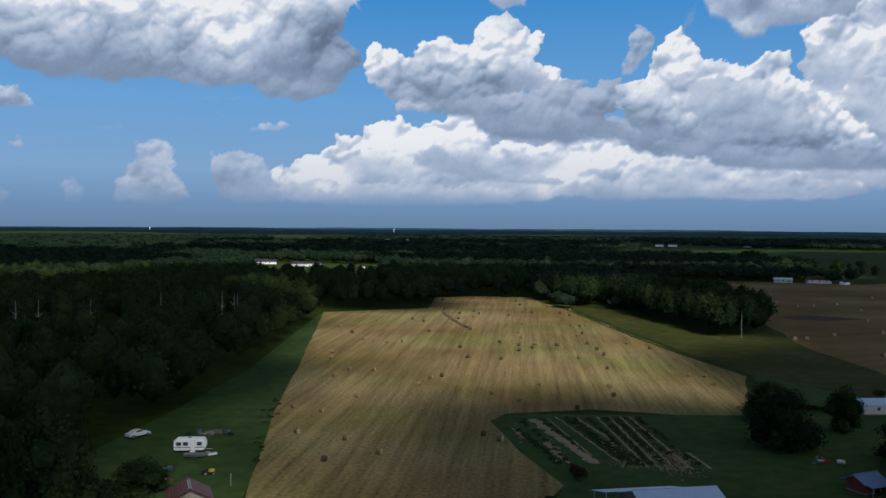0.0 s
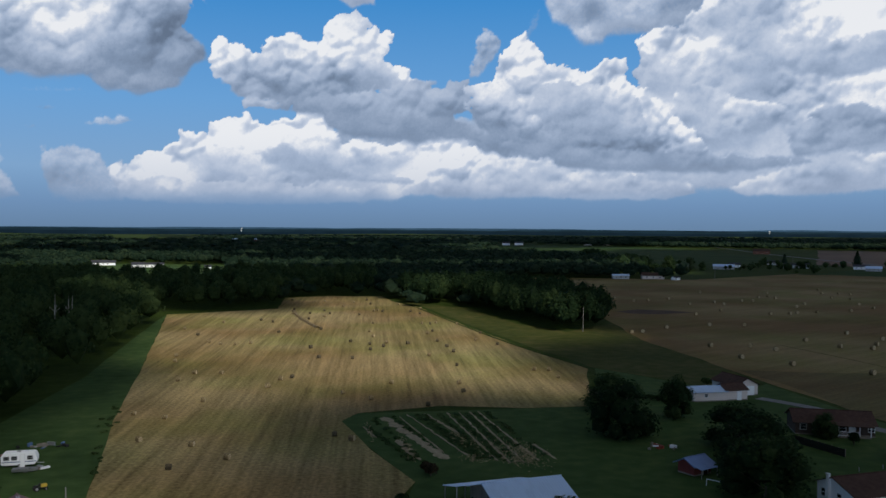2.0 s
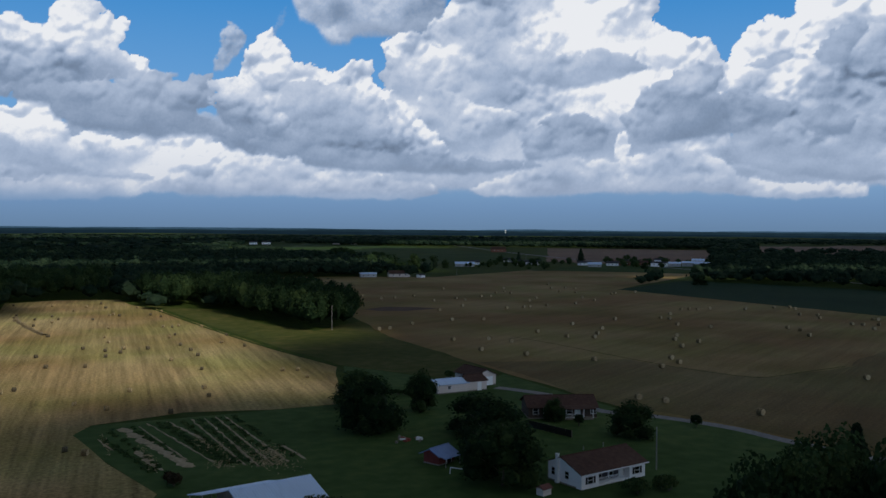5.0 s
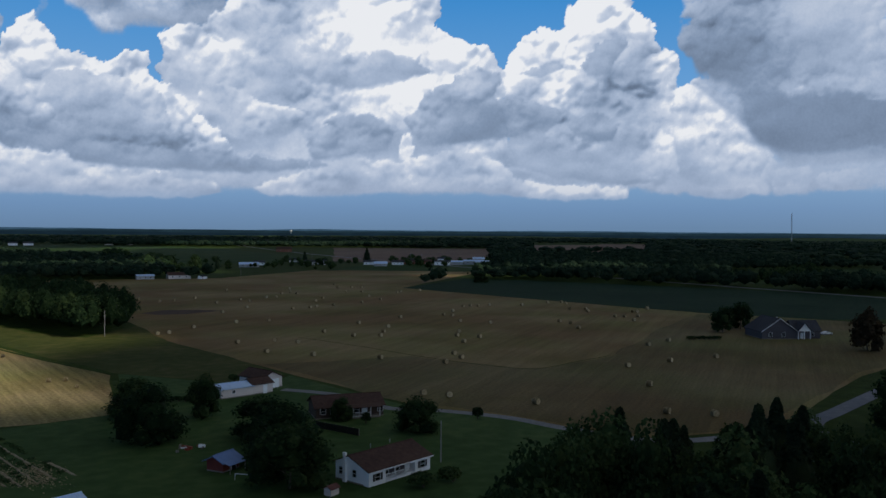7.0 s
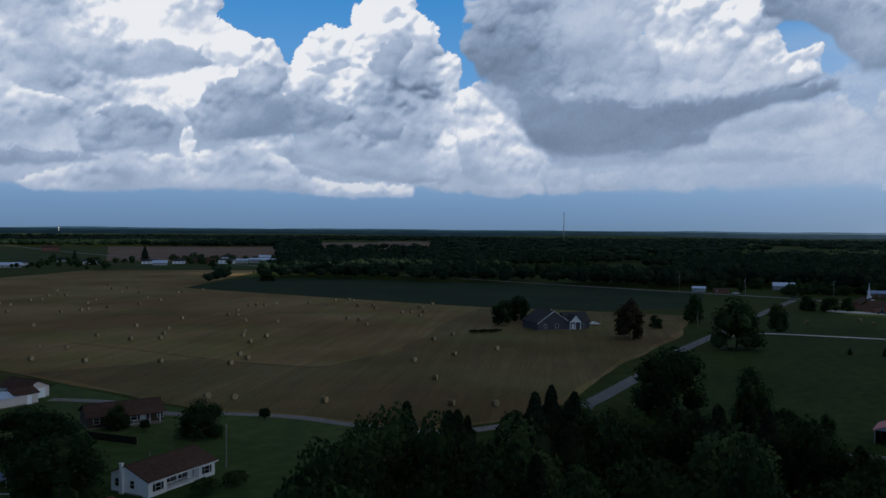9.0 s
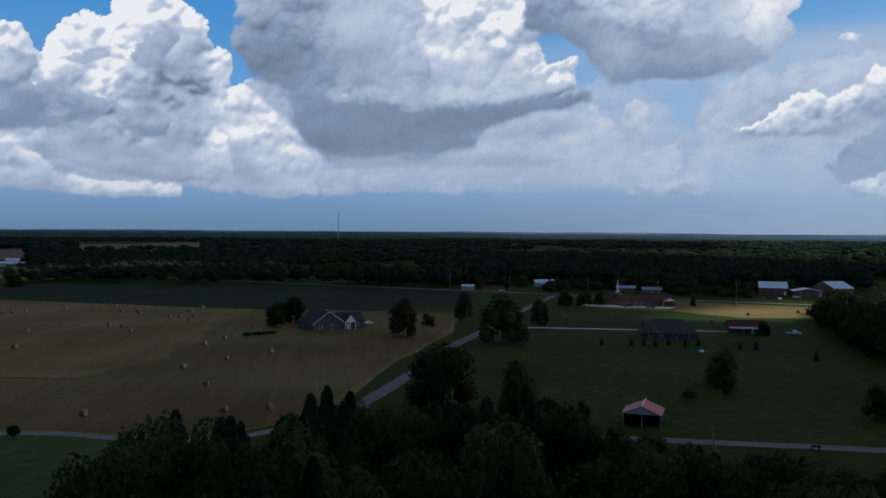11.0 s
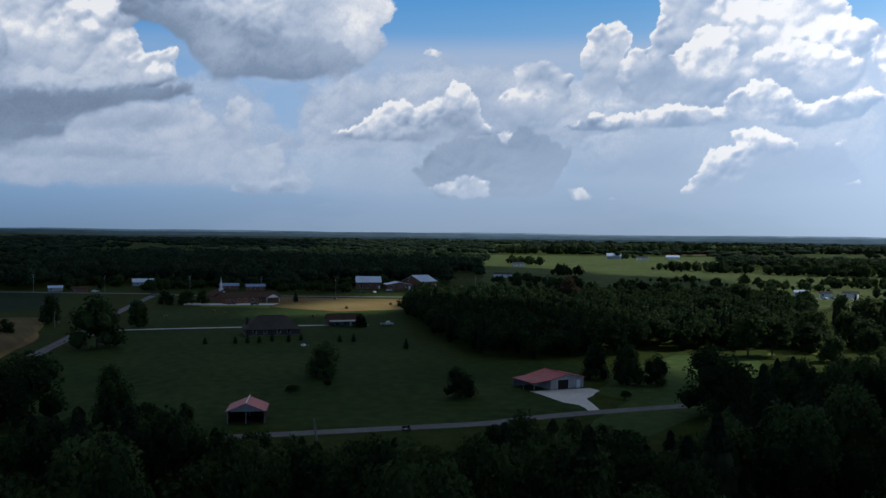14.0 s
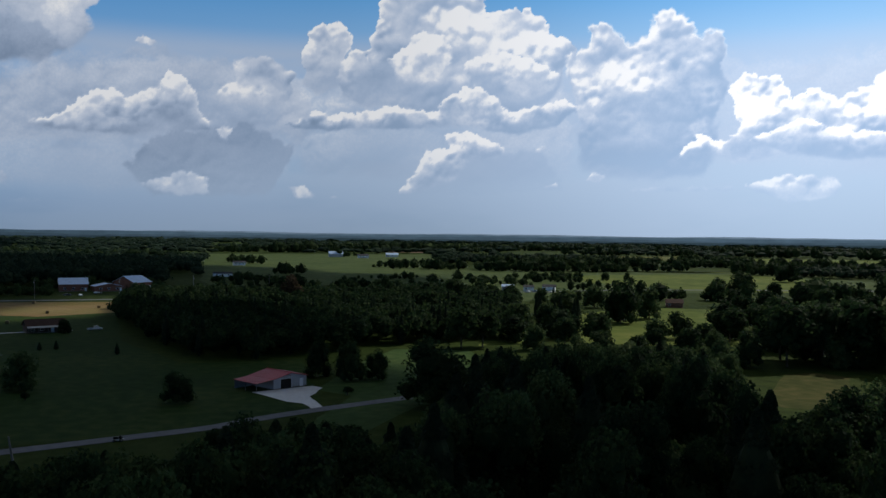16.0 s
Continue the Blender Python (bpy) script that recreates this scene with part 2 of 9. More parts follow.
GREYWALL = material("grey_siding", [(0.062, 0.058, 0.07), (0.08, 0.076, 0.09), (0.1, 0.094, 0.11)], 0.8, rough=0.7, bump=0.01, bump_scale=6, stretch=(0.1, 0.1, 4), coarse=0.2)
STEEL = material("steel_siding", [(0.34, 0.35, 0.37), (0.42, 0.43, 0.45), (0.5, 0.51, 0.53)], 1.0, rough=0.5, bump=0.02, bump_scale=5, stretch=(3, 3, 0.1), coarse=0.2)
BRICK = material("brick_wall", [(0.15, 0.065, 0.045), (0.25, 0.11, 0.075), (0.32, 0.16, 0.11)], 5.0, rough=0.85, bump=0.01, bump_scale=12, stretch=(1, 1, 3), coarse=0.3)
REDWALL = material("red_board", [(0.12, 0.03, 0.025), (0.2, 0.045, 0.038), (0.26, 0.07, 0.055)], 1.5, rough=0.8, bump=0.01, bump_scale=6, stretch=(4, 4, 0.3), coarse=0.2)
WOODGREY = material("weathered_board", [(0.14, 0.12, 0.1), (0.24, 0.21, 0.18), (0.34, 0.31, 0.27)], 1.5, bump=0.015, bump_scale=6, stretch=(4, 4, 0.3), coarse=0.3)
DARKBRICK = material("dark_brick_wall", [(0.05, 0.036, 0.03), (0.08, 0.058, 0.048), (0.12, 0.085, 0.07)], 5.0, rough=0.85, bump=0.01, bump_scale=12, stretch=(1, 1, 3), coarse=0.3)
SHINGLE_OLD = material("weathered_shingle", [(0.035, 0.032, 0.03), (0.058, 0.053, 0.05), (0.09, 0.08, 0.075)], 1.6, rough=0.9, bump=0.02, bump_scale=7, coarse=0.15)
DARKSOIL = material("dark_soil", [(0.032, 0.018, 0.012), (0.06, 0.033, 0.022), (0.1, 0.062, 0.04)], 0.4, bump=0.1, bump_scale=2.0, coarse=0.06)
# Near-black colour that stands in for the shade inside open buildings.
DARKROOM = material("interior_shade", [(0.02, 0.018, 0.016), (0.035, 0.03, 0.026)], 1.0)
SHINGLE = material("brown_shingle", [(0.04, 0.022, 0.018), (0.068, 0.038, 0.03), (0.1, 0.06, 0.046)], 1.6, rough=0.9, bump=0.02, bump_scale=7, coarse=0.15)
SHINGLE_GREY = material("grey_shingle", [(0.028, 0.029, 0.037), (0.045, 0.047, 0.058), (0.07, 0.072, 0.084)], 1.6, rough=0.9, bump=0.02, bump_scale=7, coarse=0.15)
ROOF_BLUE = sheet_metal("bluish_roof_sheet", (0.52, 0.67, 0.9), (0.4, 0.53, 0.74))
ROOF_TARP = sheet_metal("blue_roof_sheet", (0.18, 0.27, 0.5), (0.13, 0.2, 0.38))
ROOF_RED = sheet_metal("red_roof_sheet", (0.4, 0.055, 0.065), (0.28, 0.04, 0.05))
ROOF_RUST = sheet_metal("rusty_roof_sheet", (0.12, 0.045, 0.038), (0.17, 0.085, 0.07))
TRIM = material("white_trim", [(0.72, 0.74, 0.77), (0.8, 0.82, 0.84)], 2.0, rough=0.5)
BLACK = material("black_paint", [(0.012, 0.012, 0.014), (0.022, 0.022, 0.025)], 3.0, rough=0.5)
POLE = material("weathered_pole", [(0.16, 0.152, 0.144), (0.256, 0.248, 0.24), (0.336, 0.328, 0.32)], 3.0, stretch=(1, 1, 0.1), bump=0.01)
RUBBER = material("rubber", [(0.015, 0.015, 0.016), (0.03, 0.03, 0.03)], 5.0, rough=0.85)
PAINT_WHITE = material("car_white", [(0.7, 0.72, 0.75), (0.78, 0.8, 0.82)], 0.5, rough=0.3, spec=0.5)
PAINT_DARK = material("car_dark", [(0.02, 0.025, 0.035), (0.035, 0.04, 0.055)], 0.5, rough=0.3, spec=0.5)
PAINT_BLUE = material("faded_blue", [(0.07, 0.12, 0.24), (0.12, 0.2, 0.36)], 1.5, rough=0.5)
PAINT_RED = material("faded_red", [(0.2, 0.04, 0.03), (0.3, 0.07, 0.05)], 1.5, rough=0.6)
PAINT_YELLOW = material("faded_yellow", [(0.42, 0.3, 0.04), (0.55, 0.4, 0.06)], 1.5, rough=0.6)
GALV = material("galvanised", [(0.3, 0.31, 0.33), (0.45, 0.46, 0.48)], 3.0, rough=0.4, metal=0.7)
glass_m = bpy.data.materials.new("window_glass")
glass_m.use_nodes = True
glass_b = glass_m.node_tree.nodes["Principled BSDF"]
glass_b.inputs["Base Color"].default_value, glass_b.inputs["Roughness"].default_value = (0.012, 0.015, 0.02, 1), 0.06
GLASS = glass_m


def cloud_material(name, albedo, glow):
    m = material(name, [tuple(0.94 * c for c in albedo), albedo], 0.004, rough=1.0, spec=0.0)
    t = m.node_tree
    bsdf = t.nodes["Principled BSDF"]
    spot = node(t, "ShaderNodeTexCoord")
    puff = node(t, "ShaderNodeTexNoise")
    puff.inputs["Scale"].default_value, puff.inputs["Detail"].default_value, puff.inputs["Roughness"].default_value = 0.035, 6.0, 0.6
    t.links.new(spot.outputs["Object"], puff.inputs["Vector"])
    rise = node(t, "ShaderNodeBump")
    rise.inputs["Strength"].default_value, rise.inputs["Distance"].default_value = 0.6, 16.0
    t.links.new(puff.outputs[0], rise.inputs["Height"])
    t.links.new(rise.outputs[0], bsdf.inputs["Normal"])
    bsdf.inputs["Emission Color"].default_value, bsdf.inputs["Emission Strength"].default_value = (*glow, 1), 1.0
    return m


CLOUD = cloud_material("cumulus", (0.72, 0.72, 0.72), (0.17, 0.19, 0.23))

# ---- mesh helpers ----


def lattice(p):
    """Smooth value noise in 0..1 at points p (n x 3)."""
    i = np.floor(p).astype(np.int64)
    f = p - i
    f = f * f * (3 - 2 * f)
    total = 0
    for dx in (0, 1):
        for dy in (0, 1):
            for dz in (0, 1):
                h = (i[:, 0] + dx) * 374761393 + (i[:, 1] + dy) * 668265263 + (i[:, 2] + dz) * 2147483647
                h = ((h ^ (h >> 13)) * 1274126177) & 0x7FFFFFFF
                w = (f[:, 0] if dx else 1 - f[:, 0]) * (f[:, 1] if dy else 1 - f[:, 1]) * (f[:, 2] if dz else 1 - f[:, 2])
                total = total + w * ((h ^ (h >> 16)) & 0xFFFF) / 65535.0
    return total


def ball(level):
    bm = bmesh.new()
    bmesh.ops.create_icosphere(bm, subdivisions=level, radius=1.0)
    v = np.array([x.co[:] for x in bm.verts])
    f = np.array([[q.index for q in x.verts] for x in bm.faces])
    bm.free()
    return v, f


BALLS = {k: ball(k) for k in (1, 2, 3, 4)}


def mesh_from(name, v, f, smooth=False):
    """A mesh from arrays of corners and of faces, all with the same number of corners."""
    v, f = np.asarray(v, float), np.asarray(f, np.int32)
    me = bpy.data.meshes.new(name)
    me.vertices.add(len(v))
    me.vertices.foreach_set("co", v.ravel())
    k = f.shape[1]
    me.loops.add(f.size)
    me.loops.foreach_set("vertex_index", f.ravel())
    me.polygons.add(len(f))
    me.polygons.foreach_set("loop_start", np.arange(0, f.size, k, dtype=np.int32))
    me.polygons.foreach_set("use_smooth", np.full(len(f), smooth))
    me.update(calc_edges=True)
    me.validate()
    return me


class Heap:
    """Gathers pieces of one mesh."""

    def __init__(self):
        self.v, self.f, self.n = [], [], 0

    def add(self, v, f):
        self.v.append(v)
        self.f.append(f + self.n)
        self.n += len(v)

    def mesh(self, name, smooth=False):
        return mesh_from(name, np.concatenate(self.v), np.concatenate(self.f), smooth)


def thing(name, at, label, category, group="", heading=0.0, kind=""):
    ob = new(name)
    ob.matrix_world = pose(at[0], at[1], at[2] if len(at) > 2 else 0.0, 0, 0, heading)
    return tagged(ob, label, category, group, kind)


def part(name, data, mat, parent, label=""):
    """One mesh object under a thing or under a part."""
    if isinstance(data, bmesh.types.BMesh):
        me = bpy.data.meshes.new(name)
        data.to_mesh(me)
        data.free()
        data = me
    if mat and not data.materials:
        data.materials.append(mat)
    ob = new(name, data)
    ob.parent = parent
    return tagged(ob, label)


def box(x0, y0, z0, x1, y1, z1, bm=None, bevel=0.0):
    made = bm or bmesh.new()
    r = bmesh.ops.create_cube(made, size=1.0, matrix=Matrix.Translation(((x0 + x1) / 2, (y0 + y1) / 2, (z0 + z1) / 2)) @ Matrix.Diagonal((abs(x1 - x0), abs(y1 - y0), abs(z1 - z0), 1)))
    if bevel:
        edges = list({e for v in r["verts"] for e in v.link_edges})
        bmesh.ops.bevel(made, geom=edges, offset=bevel, segments=2, affect="EDGES")
    return made


def rod(a, b, r, bm=None, r2=None, sides=8):
    made = bm or bmesh.new()
    a, b = Vector(a), Vector(b)
    m = Matrix.Translation((a + b) / 2) @ (b - a).to_track_quat("Z", "Y").to_matrix().to_4x4()
    bmesh.ops.create_cone(made, cap_ends=True, segments=sides, radius1=r, radius2=r if r2 is None else r2, depth=(b - a).length, matrix=m)
    return made


def slab(points, thick, bm=None):
    """A flat piece with the given corners, thick downwards along its normal."""
    made = bm or bmesh.new()
    top = [made.verts.new(p) for p in points]
    face = made.faces.new(top)
    face.normal_update()
    n = face.normal.copy()
    low = [made.verts.new(Vector(p) - n * thick) for p in points]
    made.faces.new(low[::-1])
    for i in range(len(top)):
        j = (i + 1) % len(top)
        made.faces.new((top[i], low[i], low[j], top[j]))
    return made

# ---- ground, fields and roads ----


def inside(px, py, poly):
    """Which of the points lie in the outline."""
    px, py = np.asarray(px, float), np.asarray(py, float)
    hit = np.zeros(px.shape, bool)
    n = len(poly)
    for i in range(n):
        (x0, y0), (x1, y1) = poly[i], poly[(i + 1) % n]
        if y0 != y1:
            hit ^= ((y0 > py) != (y1 > py)) & (px < (x1 - x0) * (py - y0) / (y1 - y0) + x0)
    return hit


def ragged(poly, step, wobble, seed):
    """The outline with its sides broken up and pushed in and out a little."""
    out = []
    n = len(poly)
    for i in range(n):
        a, b = Vector((*poly[i], 0)), Vector((*poly[(i + 1) % n], 0))
        k = max(1, int((b - a).length / step))
        for j in range(k):
            p = a.lerp(b, j / k)
            d = noise.noise_vector((p.x / (step * 2.2) + seed, p.y / (step * 2.2), seed * 1.7))
            out.append((p.x + d.x * wobble, p.y + d.y * wobble))
    return out


def sheet(name, poly, z, mat, label, step=8.0, wobble=1.2, category="field", seed=1.0):
    bm = bmesh.new()
    bm.faces.new([bm.verts.new((x, y, z)) for x, y in ragged(poly, step, wobble, seed)])
    bmesh.ops.triangulate(bm, faces=bm.faces[:])
    if sum(f.normal.z for f in bm.faces) < 0:
        bmesh.ops.reverse_faces(bm, faces=bm.faces[:])
    ob = part(name, bm, mat, None, label)
    return tagged(ob, label, category, kind="structure")


def strip(name, line, width, z, mat, label, category="road"):
    """A ribbon along a smoothed line."""
    pts = [Vector((*p, 0)) for p in line]
    fine = []
    for i in range(len(pts) - 1):
        p0, p1, p2, p3 = pts[max(0, i - 1)], pts[i], pts[i + 1], pts[min(len(pts) - 1, i + 2)]
        for j in range(8):
            u = j / 8
            fine.append(0.5 * ((2 * p1) + (p2 - p0) * u + (2 * p0 - 5 * p1 + 4 * p2 - p3) * u * u + (3 * p1 - p0 - 3 * p2 + p3) * u ** 3))
    fine.append(pts[-1])
    bm = bmesh.new()
    rows = []
    for i, p in enumerate(fine):
        d = (fine[min(i + 1, len(fine) - 1)] - fine[max(i - 1, 0)]).normalized()
        side = Vector((-d.y, d.x, 0)) * width / 2 * (1 + 0.08 * noise.noise((p.x / 9, p.y / 9, 3)))
        rows.append([bm.verts.new((*(p + side).xy, z - 0.03)), bm.verts.new((*(p + side * 0.9).xy, z)), bm.verts.new((*(p - side * 0.9).xy, z)), bm.verts.new((*(p - side).xy, z - 0.03))])
    for a, b in zip(rows, rows[1:]):
        for k in range(3):
            bm.faces.new((a[k], a[k + 1], b[k + 1], b[k]))
    if sum(f.normal.z for f in bm.faces) == 0:
        bm.normal_update()
    if sum(f.normal.z for f in bm.faces) < 0:
        bmesh.ops.reverse_faces(bm, faces=bm.faces[:])
    return tagged(part(name, bm, mat, None), label, category, kind="structure")


# One sheet of land out to the horizon, with low rises far off.
rings = [0, 30, 60, 100, 150, 220, 320, 460, 650, 900, 1250, 1700, 2300, 3000, 3700, 4300, 4800]
spokes = 144
gv, gf = [(0, 0, 0)], []
for r in rings[1:]:
    for k in range(spokes):
        a = 2 * math.pi * k / spokes
        x, y = r * math.sin(a), r * math.cos(a)
        far = max(0.0, min(1.0, (r - 2300) / 2200))
        gv.append((x, y, far * (8 + 16 * noise.noise((x / 900, y / 900, 0.3)))))
for k in range(spokes):
    gf.append((0, 1 + (k + 1) % spokes, 1 + k))
land = bmesh.new()
lv = [land.verts.new(p) for p in gv]
for t3 in gf:
    land.faces.new([lv[i] for i in t3])
for j in range(len(rings) - 2):
    for k in range(spokes):
        a, b = 1 + j * spokes + k, 1 + j * spokes + (k + 1) % spokes
        land.faces.new((lv[a], lv[b], lv[b + spokes], lv[a + spokes]))
bmesh.ops.recalc_face_normals(land, faces=land.faces[:])
if sum(f.normal.z for f in land.faces) < 0:
    bmesh.ops.reverse_faces(land, faces=land.faces[:])
tagged(part("ground", land, GRASS, None), "wide flat grassy farmland reaching the horizon", "ground", kind="structure")

HAYFIELD = [(-28, 118), (-32, 153), (-36, 186), (-42, 257), (-56, 407), (-36, 416), (-7, 430), (-4, 496), (22, 507), (51, 500), (54, 462), (62, 437), (70, 341), (77, 280), (83, 236), (66, 186), (51, 186), (33, 191), (14, 186), (10, 179), (14, 155), (19, 134), (10, 112)]
PASTURE_STRIP = [(56, 462), (65, 440), (72, 342), (79, 281), (86, 238), (108, 196), (121, 210), (123, 249), (124, 294), (136, 350), (104, 322), (93, 352), (86, 425)]
HAYFIELD_EAST = [(137, 365), (124, 294), (123, 249), (122, 206), (122, 178), (122, 156), (128, 137), (133, 117), (137, 100), (158, 92), (176, 92), (226, 104), (313, 116), (398, 142), (392, 168), (389, 185), (371, 239), (366, 325), (362, 466), (380, 480), (574, 614), (452, 719), (311, 640), (226, 675), (150, 690), (140, 470)]
CROPFIELD = [(362, 468), (470, 526), (500, 482), (532, 374), (550, 288), (548, 187), (443, 153), (391, 187), (373, 240), (367, 325)]
MEADOW = [(302, 98), (352, 97), (428, 112), (500, 55), (512, -22), (330, -16), (268, -30), (267, -66), (234, -60), (192, -53), (178, -20), (176, 21), (171, 45), (170, 66), (202, 84)]
YARD = [(86, 236), (108, 196), (121, 206), (121, 156), (127, 137), (133, 115), (136, 98), (100, 80), (40, 95), (12, 112), (19, 134), (14, 155), (10, 179), (14, 186), (66, 186)]
WESTLAWN = [(-28, 118), (-32, 153), (-36, 186), (-42, 257), (-56, 407), (-56, 340), (-54, 240), (-58, 190), (-62, 150), (-58, 115), (-40, 100)]
PADDOCK = [(256, -82), (280, -102), (269, -125), (244, -117), (193, -93), (185, -73), (163, -53), (157, -42), (181, -48), (203, -63), (214, -57)]
GLADE = [(173.7, -167.7), (192.5, -191.0), (193.0, -202.4), (183.4, -205.4), (164.9, -185.8), (149.1, -160.1), (155.5, -153.6)]
PARK = [(367, -222), (384, -253), (398, -295), (371, -331), (267, -241), (241, -215), (280, -169), (279, -134), (289, -139), (291, -176)]
sheet("hay_field", HAYFIELD, 0.05, HAY, "mown pale straw hay field in cloud-broken sun", 6, 0.5, seed=2)
sheet("pasture_strip", PASTURE_STRIP, 0.04, ROUGH, "short yellowish green pasture beside the hay field", 8, 1.2, seed=3)
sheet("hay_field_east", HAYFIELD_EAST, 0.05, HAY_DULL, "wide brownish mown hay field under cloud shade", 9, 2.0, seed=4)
# This sheet's darker colour stands in for deeper cloud shade.
sheet("shade_stubble", [(126, 226), (171, 214), (179, 177), (186, 172), (222, 176), (300, 213), (366, 240), (388, 186), (391, 168), (396, 143), (313, 118), (226, 106), (176, 94), (158, 94), (140, 102), (135, 118), (130, 138), (124, 156), (124, 178)], 0.058, HAY_SHADE, "olive part of the brown hay field painted darker for cloud shade", 9, 3.0, seed=14)
sheet("crop_field", CROPFIELD, 0.06, CROP, "dark green leafy crop field", 9, 1.0, seed=5)
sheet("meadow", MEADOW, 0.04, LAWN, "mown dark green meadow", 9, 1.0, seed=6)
sheet("farm_yard", YARD, 0.03, YARDGRASS, "green farm yard lawn around the houses", 9, 1.0, seed=7)
sheet("west_lawn", WESTLAWN, 0.035, YARDGRASS, "green lawn strip between wood and hay field", 9, 0.5, seed=8)
sheet("paddock", PADDOCK, 0.03, YARDGRASS, "bright green grass paddock", 8, 1.5, seed=9)
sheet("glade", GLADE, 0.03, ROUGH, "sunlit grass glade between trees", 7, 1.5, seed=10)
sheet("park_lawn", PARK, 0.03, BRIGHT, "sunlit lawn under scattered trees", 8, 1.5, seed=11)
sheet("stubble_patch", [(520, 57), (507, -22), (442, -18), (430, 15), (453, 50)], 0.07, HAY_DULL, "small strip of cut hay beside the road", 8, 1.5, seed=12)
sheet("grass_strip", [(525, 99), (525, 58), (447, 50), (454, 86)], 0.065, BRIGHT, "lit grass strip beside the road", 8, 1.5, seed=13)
FAR_FIELDS = [
    (FARGRASS, [(656, -234), (869, -355), (894, -548), (738, -673), (577, -672), (481, -573), (491, -388), (453, -235), (423, -196), (524, -191)]),
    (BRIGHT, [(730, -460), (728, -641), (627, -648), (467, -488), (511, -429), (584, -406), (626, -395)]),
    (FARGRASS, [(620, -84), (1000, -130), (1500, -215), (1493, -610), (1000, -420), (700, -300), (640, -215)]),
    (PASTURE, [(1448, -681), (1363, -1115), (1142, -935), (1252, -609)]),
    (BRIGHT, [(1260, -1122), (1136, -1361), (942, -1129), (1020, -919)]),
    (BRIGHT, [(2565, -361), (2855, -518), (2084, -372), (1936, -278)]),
    (DRYFIELD, [(1996, -527), (1937, -820), (1606, -667), (1639, -583)]),
    (LAWN, [(600, 367), (651, 270), (1014, 420), (789, 484)]),
    (DRYFIELD, [(1136, 1089), (1350, 988), (2146, 1570), (1840, 1765)]),
]
FAR_FIELDS.append((BRIGHT, [(866, -369), (819, -553), (763, -679), (738, -673), (869, -355)]))
NORTH_FIELDS = [
    (DRYFIELD, [(588, 898), (671, 713), (1256, 1322), (1007, 1539)]),
    (LAWN, [(355, 1498), (365, 863), (556, 938), (674, 1137), (786, 1745), (613, 2003), (486, 2047)]),
    (HAY, [(-900, 4300), (-420, 4300), (-250, 2450), (-440, 2300)]),
    (YARDGRASS, [(-222, 965), (-62, 930), (-48, 640), (-138, 640)]),
    (LAWN, [(420, 690), (640, 840), (730, 760), (640, 660), (560, 610), (452, 719)]),
]
for k, (mat, outline) in enumerate(FAR_FIELDS + NORTH_FIELDS):
    sheet("far_field", outline, 0.05 + 0.01 * (k % 3), mat, "distant open field among woods", 25, 6.0, seed=20 + k)

strip("main_road", [(1000, 2000), (760, 1290), (640, 800), (600, 560), (560, 300), (548, 196), (542, 137), (531, 106), (529, 56), (526, -28), (540, -72), (557, -110), (556, -163), (532, -226), (532, -277), (525, -302), (530, -376), (497, -497), (430, -700)], 6.5, 0.1, ASPHALT, "worn grey two-lane country road")
strip("side_road", [(526, 127), (433, 119), (318, 107), (278, 103), (237, 96), (195, 90), (176, 87), (166, 78), (164, 60), (165, 40), (170, 20), (174, 0), (179, -25), (184, -36), (189, -50), (196, -75)], 4.2, 0.1, ASPHALT, "narrow grey asphalt lane past the meadow")
strip("farm_drive", [(109, 189), (116, 174), (116, 155), (123, 146), (130, 131), (132, 117), (137, 100), (150, 92), (172, 88)], 3.2, 0.09, DRIVE, "grey gravel drive to the farm houses")
strip("church_drive", [(330, 103), (347, 97), (359, 52), (367, 20), (368, 0)], 2.6, 0.09, GRAVEL, "pale concrete drive across the meadow")
sheet("gravel_apron", [(215.0, -41.1), (217.8, -51.4), (218.5, -57.1), (215.1, -58.9), (205.4, -52.7), (189.6, -52.5), (190.4, -49.8), (196.7, -48.9), (200.1, -46.4), (208.2, -43.3)], 0.09, GRAVEL, "pale gravel apron before the red-roofed barn", 3, 0.8, "yard", seed=40)
sheet("church_car_park", [(462, 96), (464, 50), (476, 48), (474, 98)], 0.08, GRAVEL, "pale concrete car park", 6, 0.3, "car park", seed=41)
sheet("bare_soil_patch", [(154, 397), (168, 407), (183, 399), (190, 389), (170, 382), (158, 386)], 0.08, DARKSOIL, "dark bare patch in the hay field", 6, 2.0, "soil", seed=42)

# ---- clouds ----


def puff(heap, centre, axes, rng, level, rough):
    v, f = BALLS[level]
    seed = rng.uniform(0, 90, 3)
    bumps = lattice(v * 1.7 + seed) * 0.6 + lattice(v * 4.1 + seed) * 0.4
    grown = v * (1 - rough / 2 + rough * np.abs(bumps * 2 - 1)[:, None] * 1.6)
    grown[:, 2] = np.where(grown[:, 2] < 0, grown[:, 2] * 0.6, grown[:, 2])
    heap.add(grown @ np.asarray(axes) + centre, f)


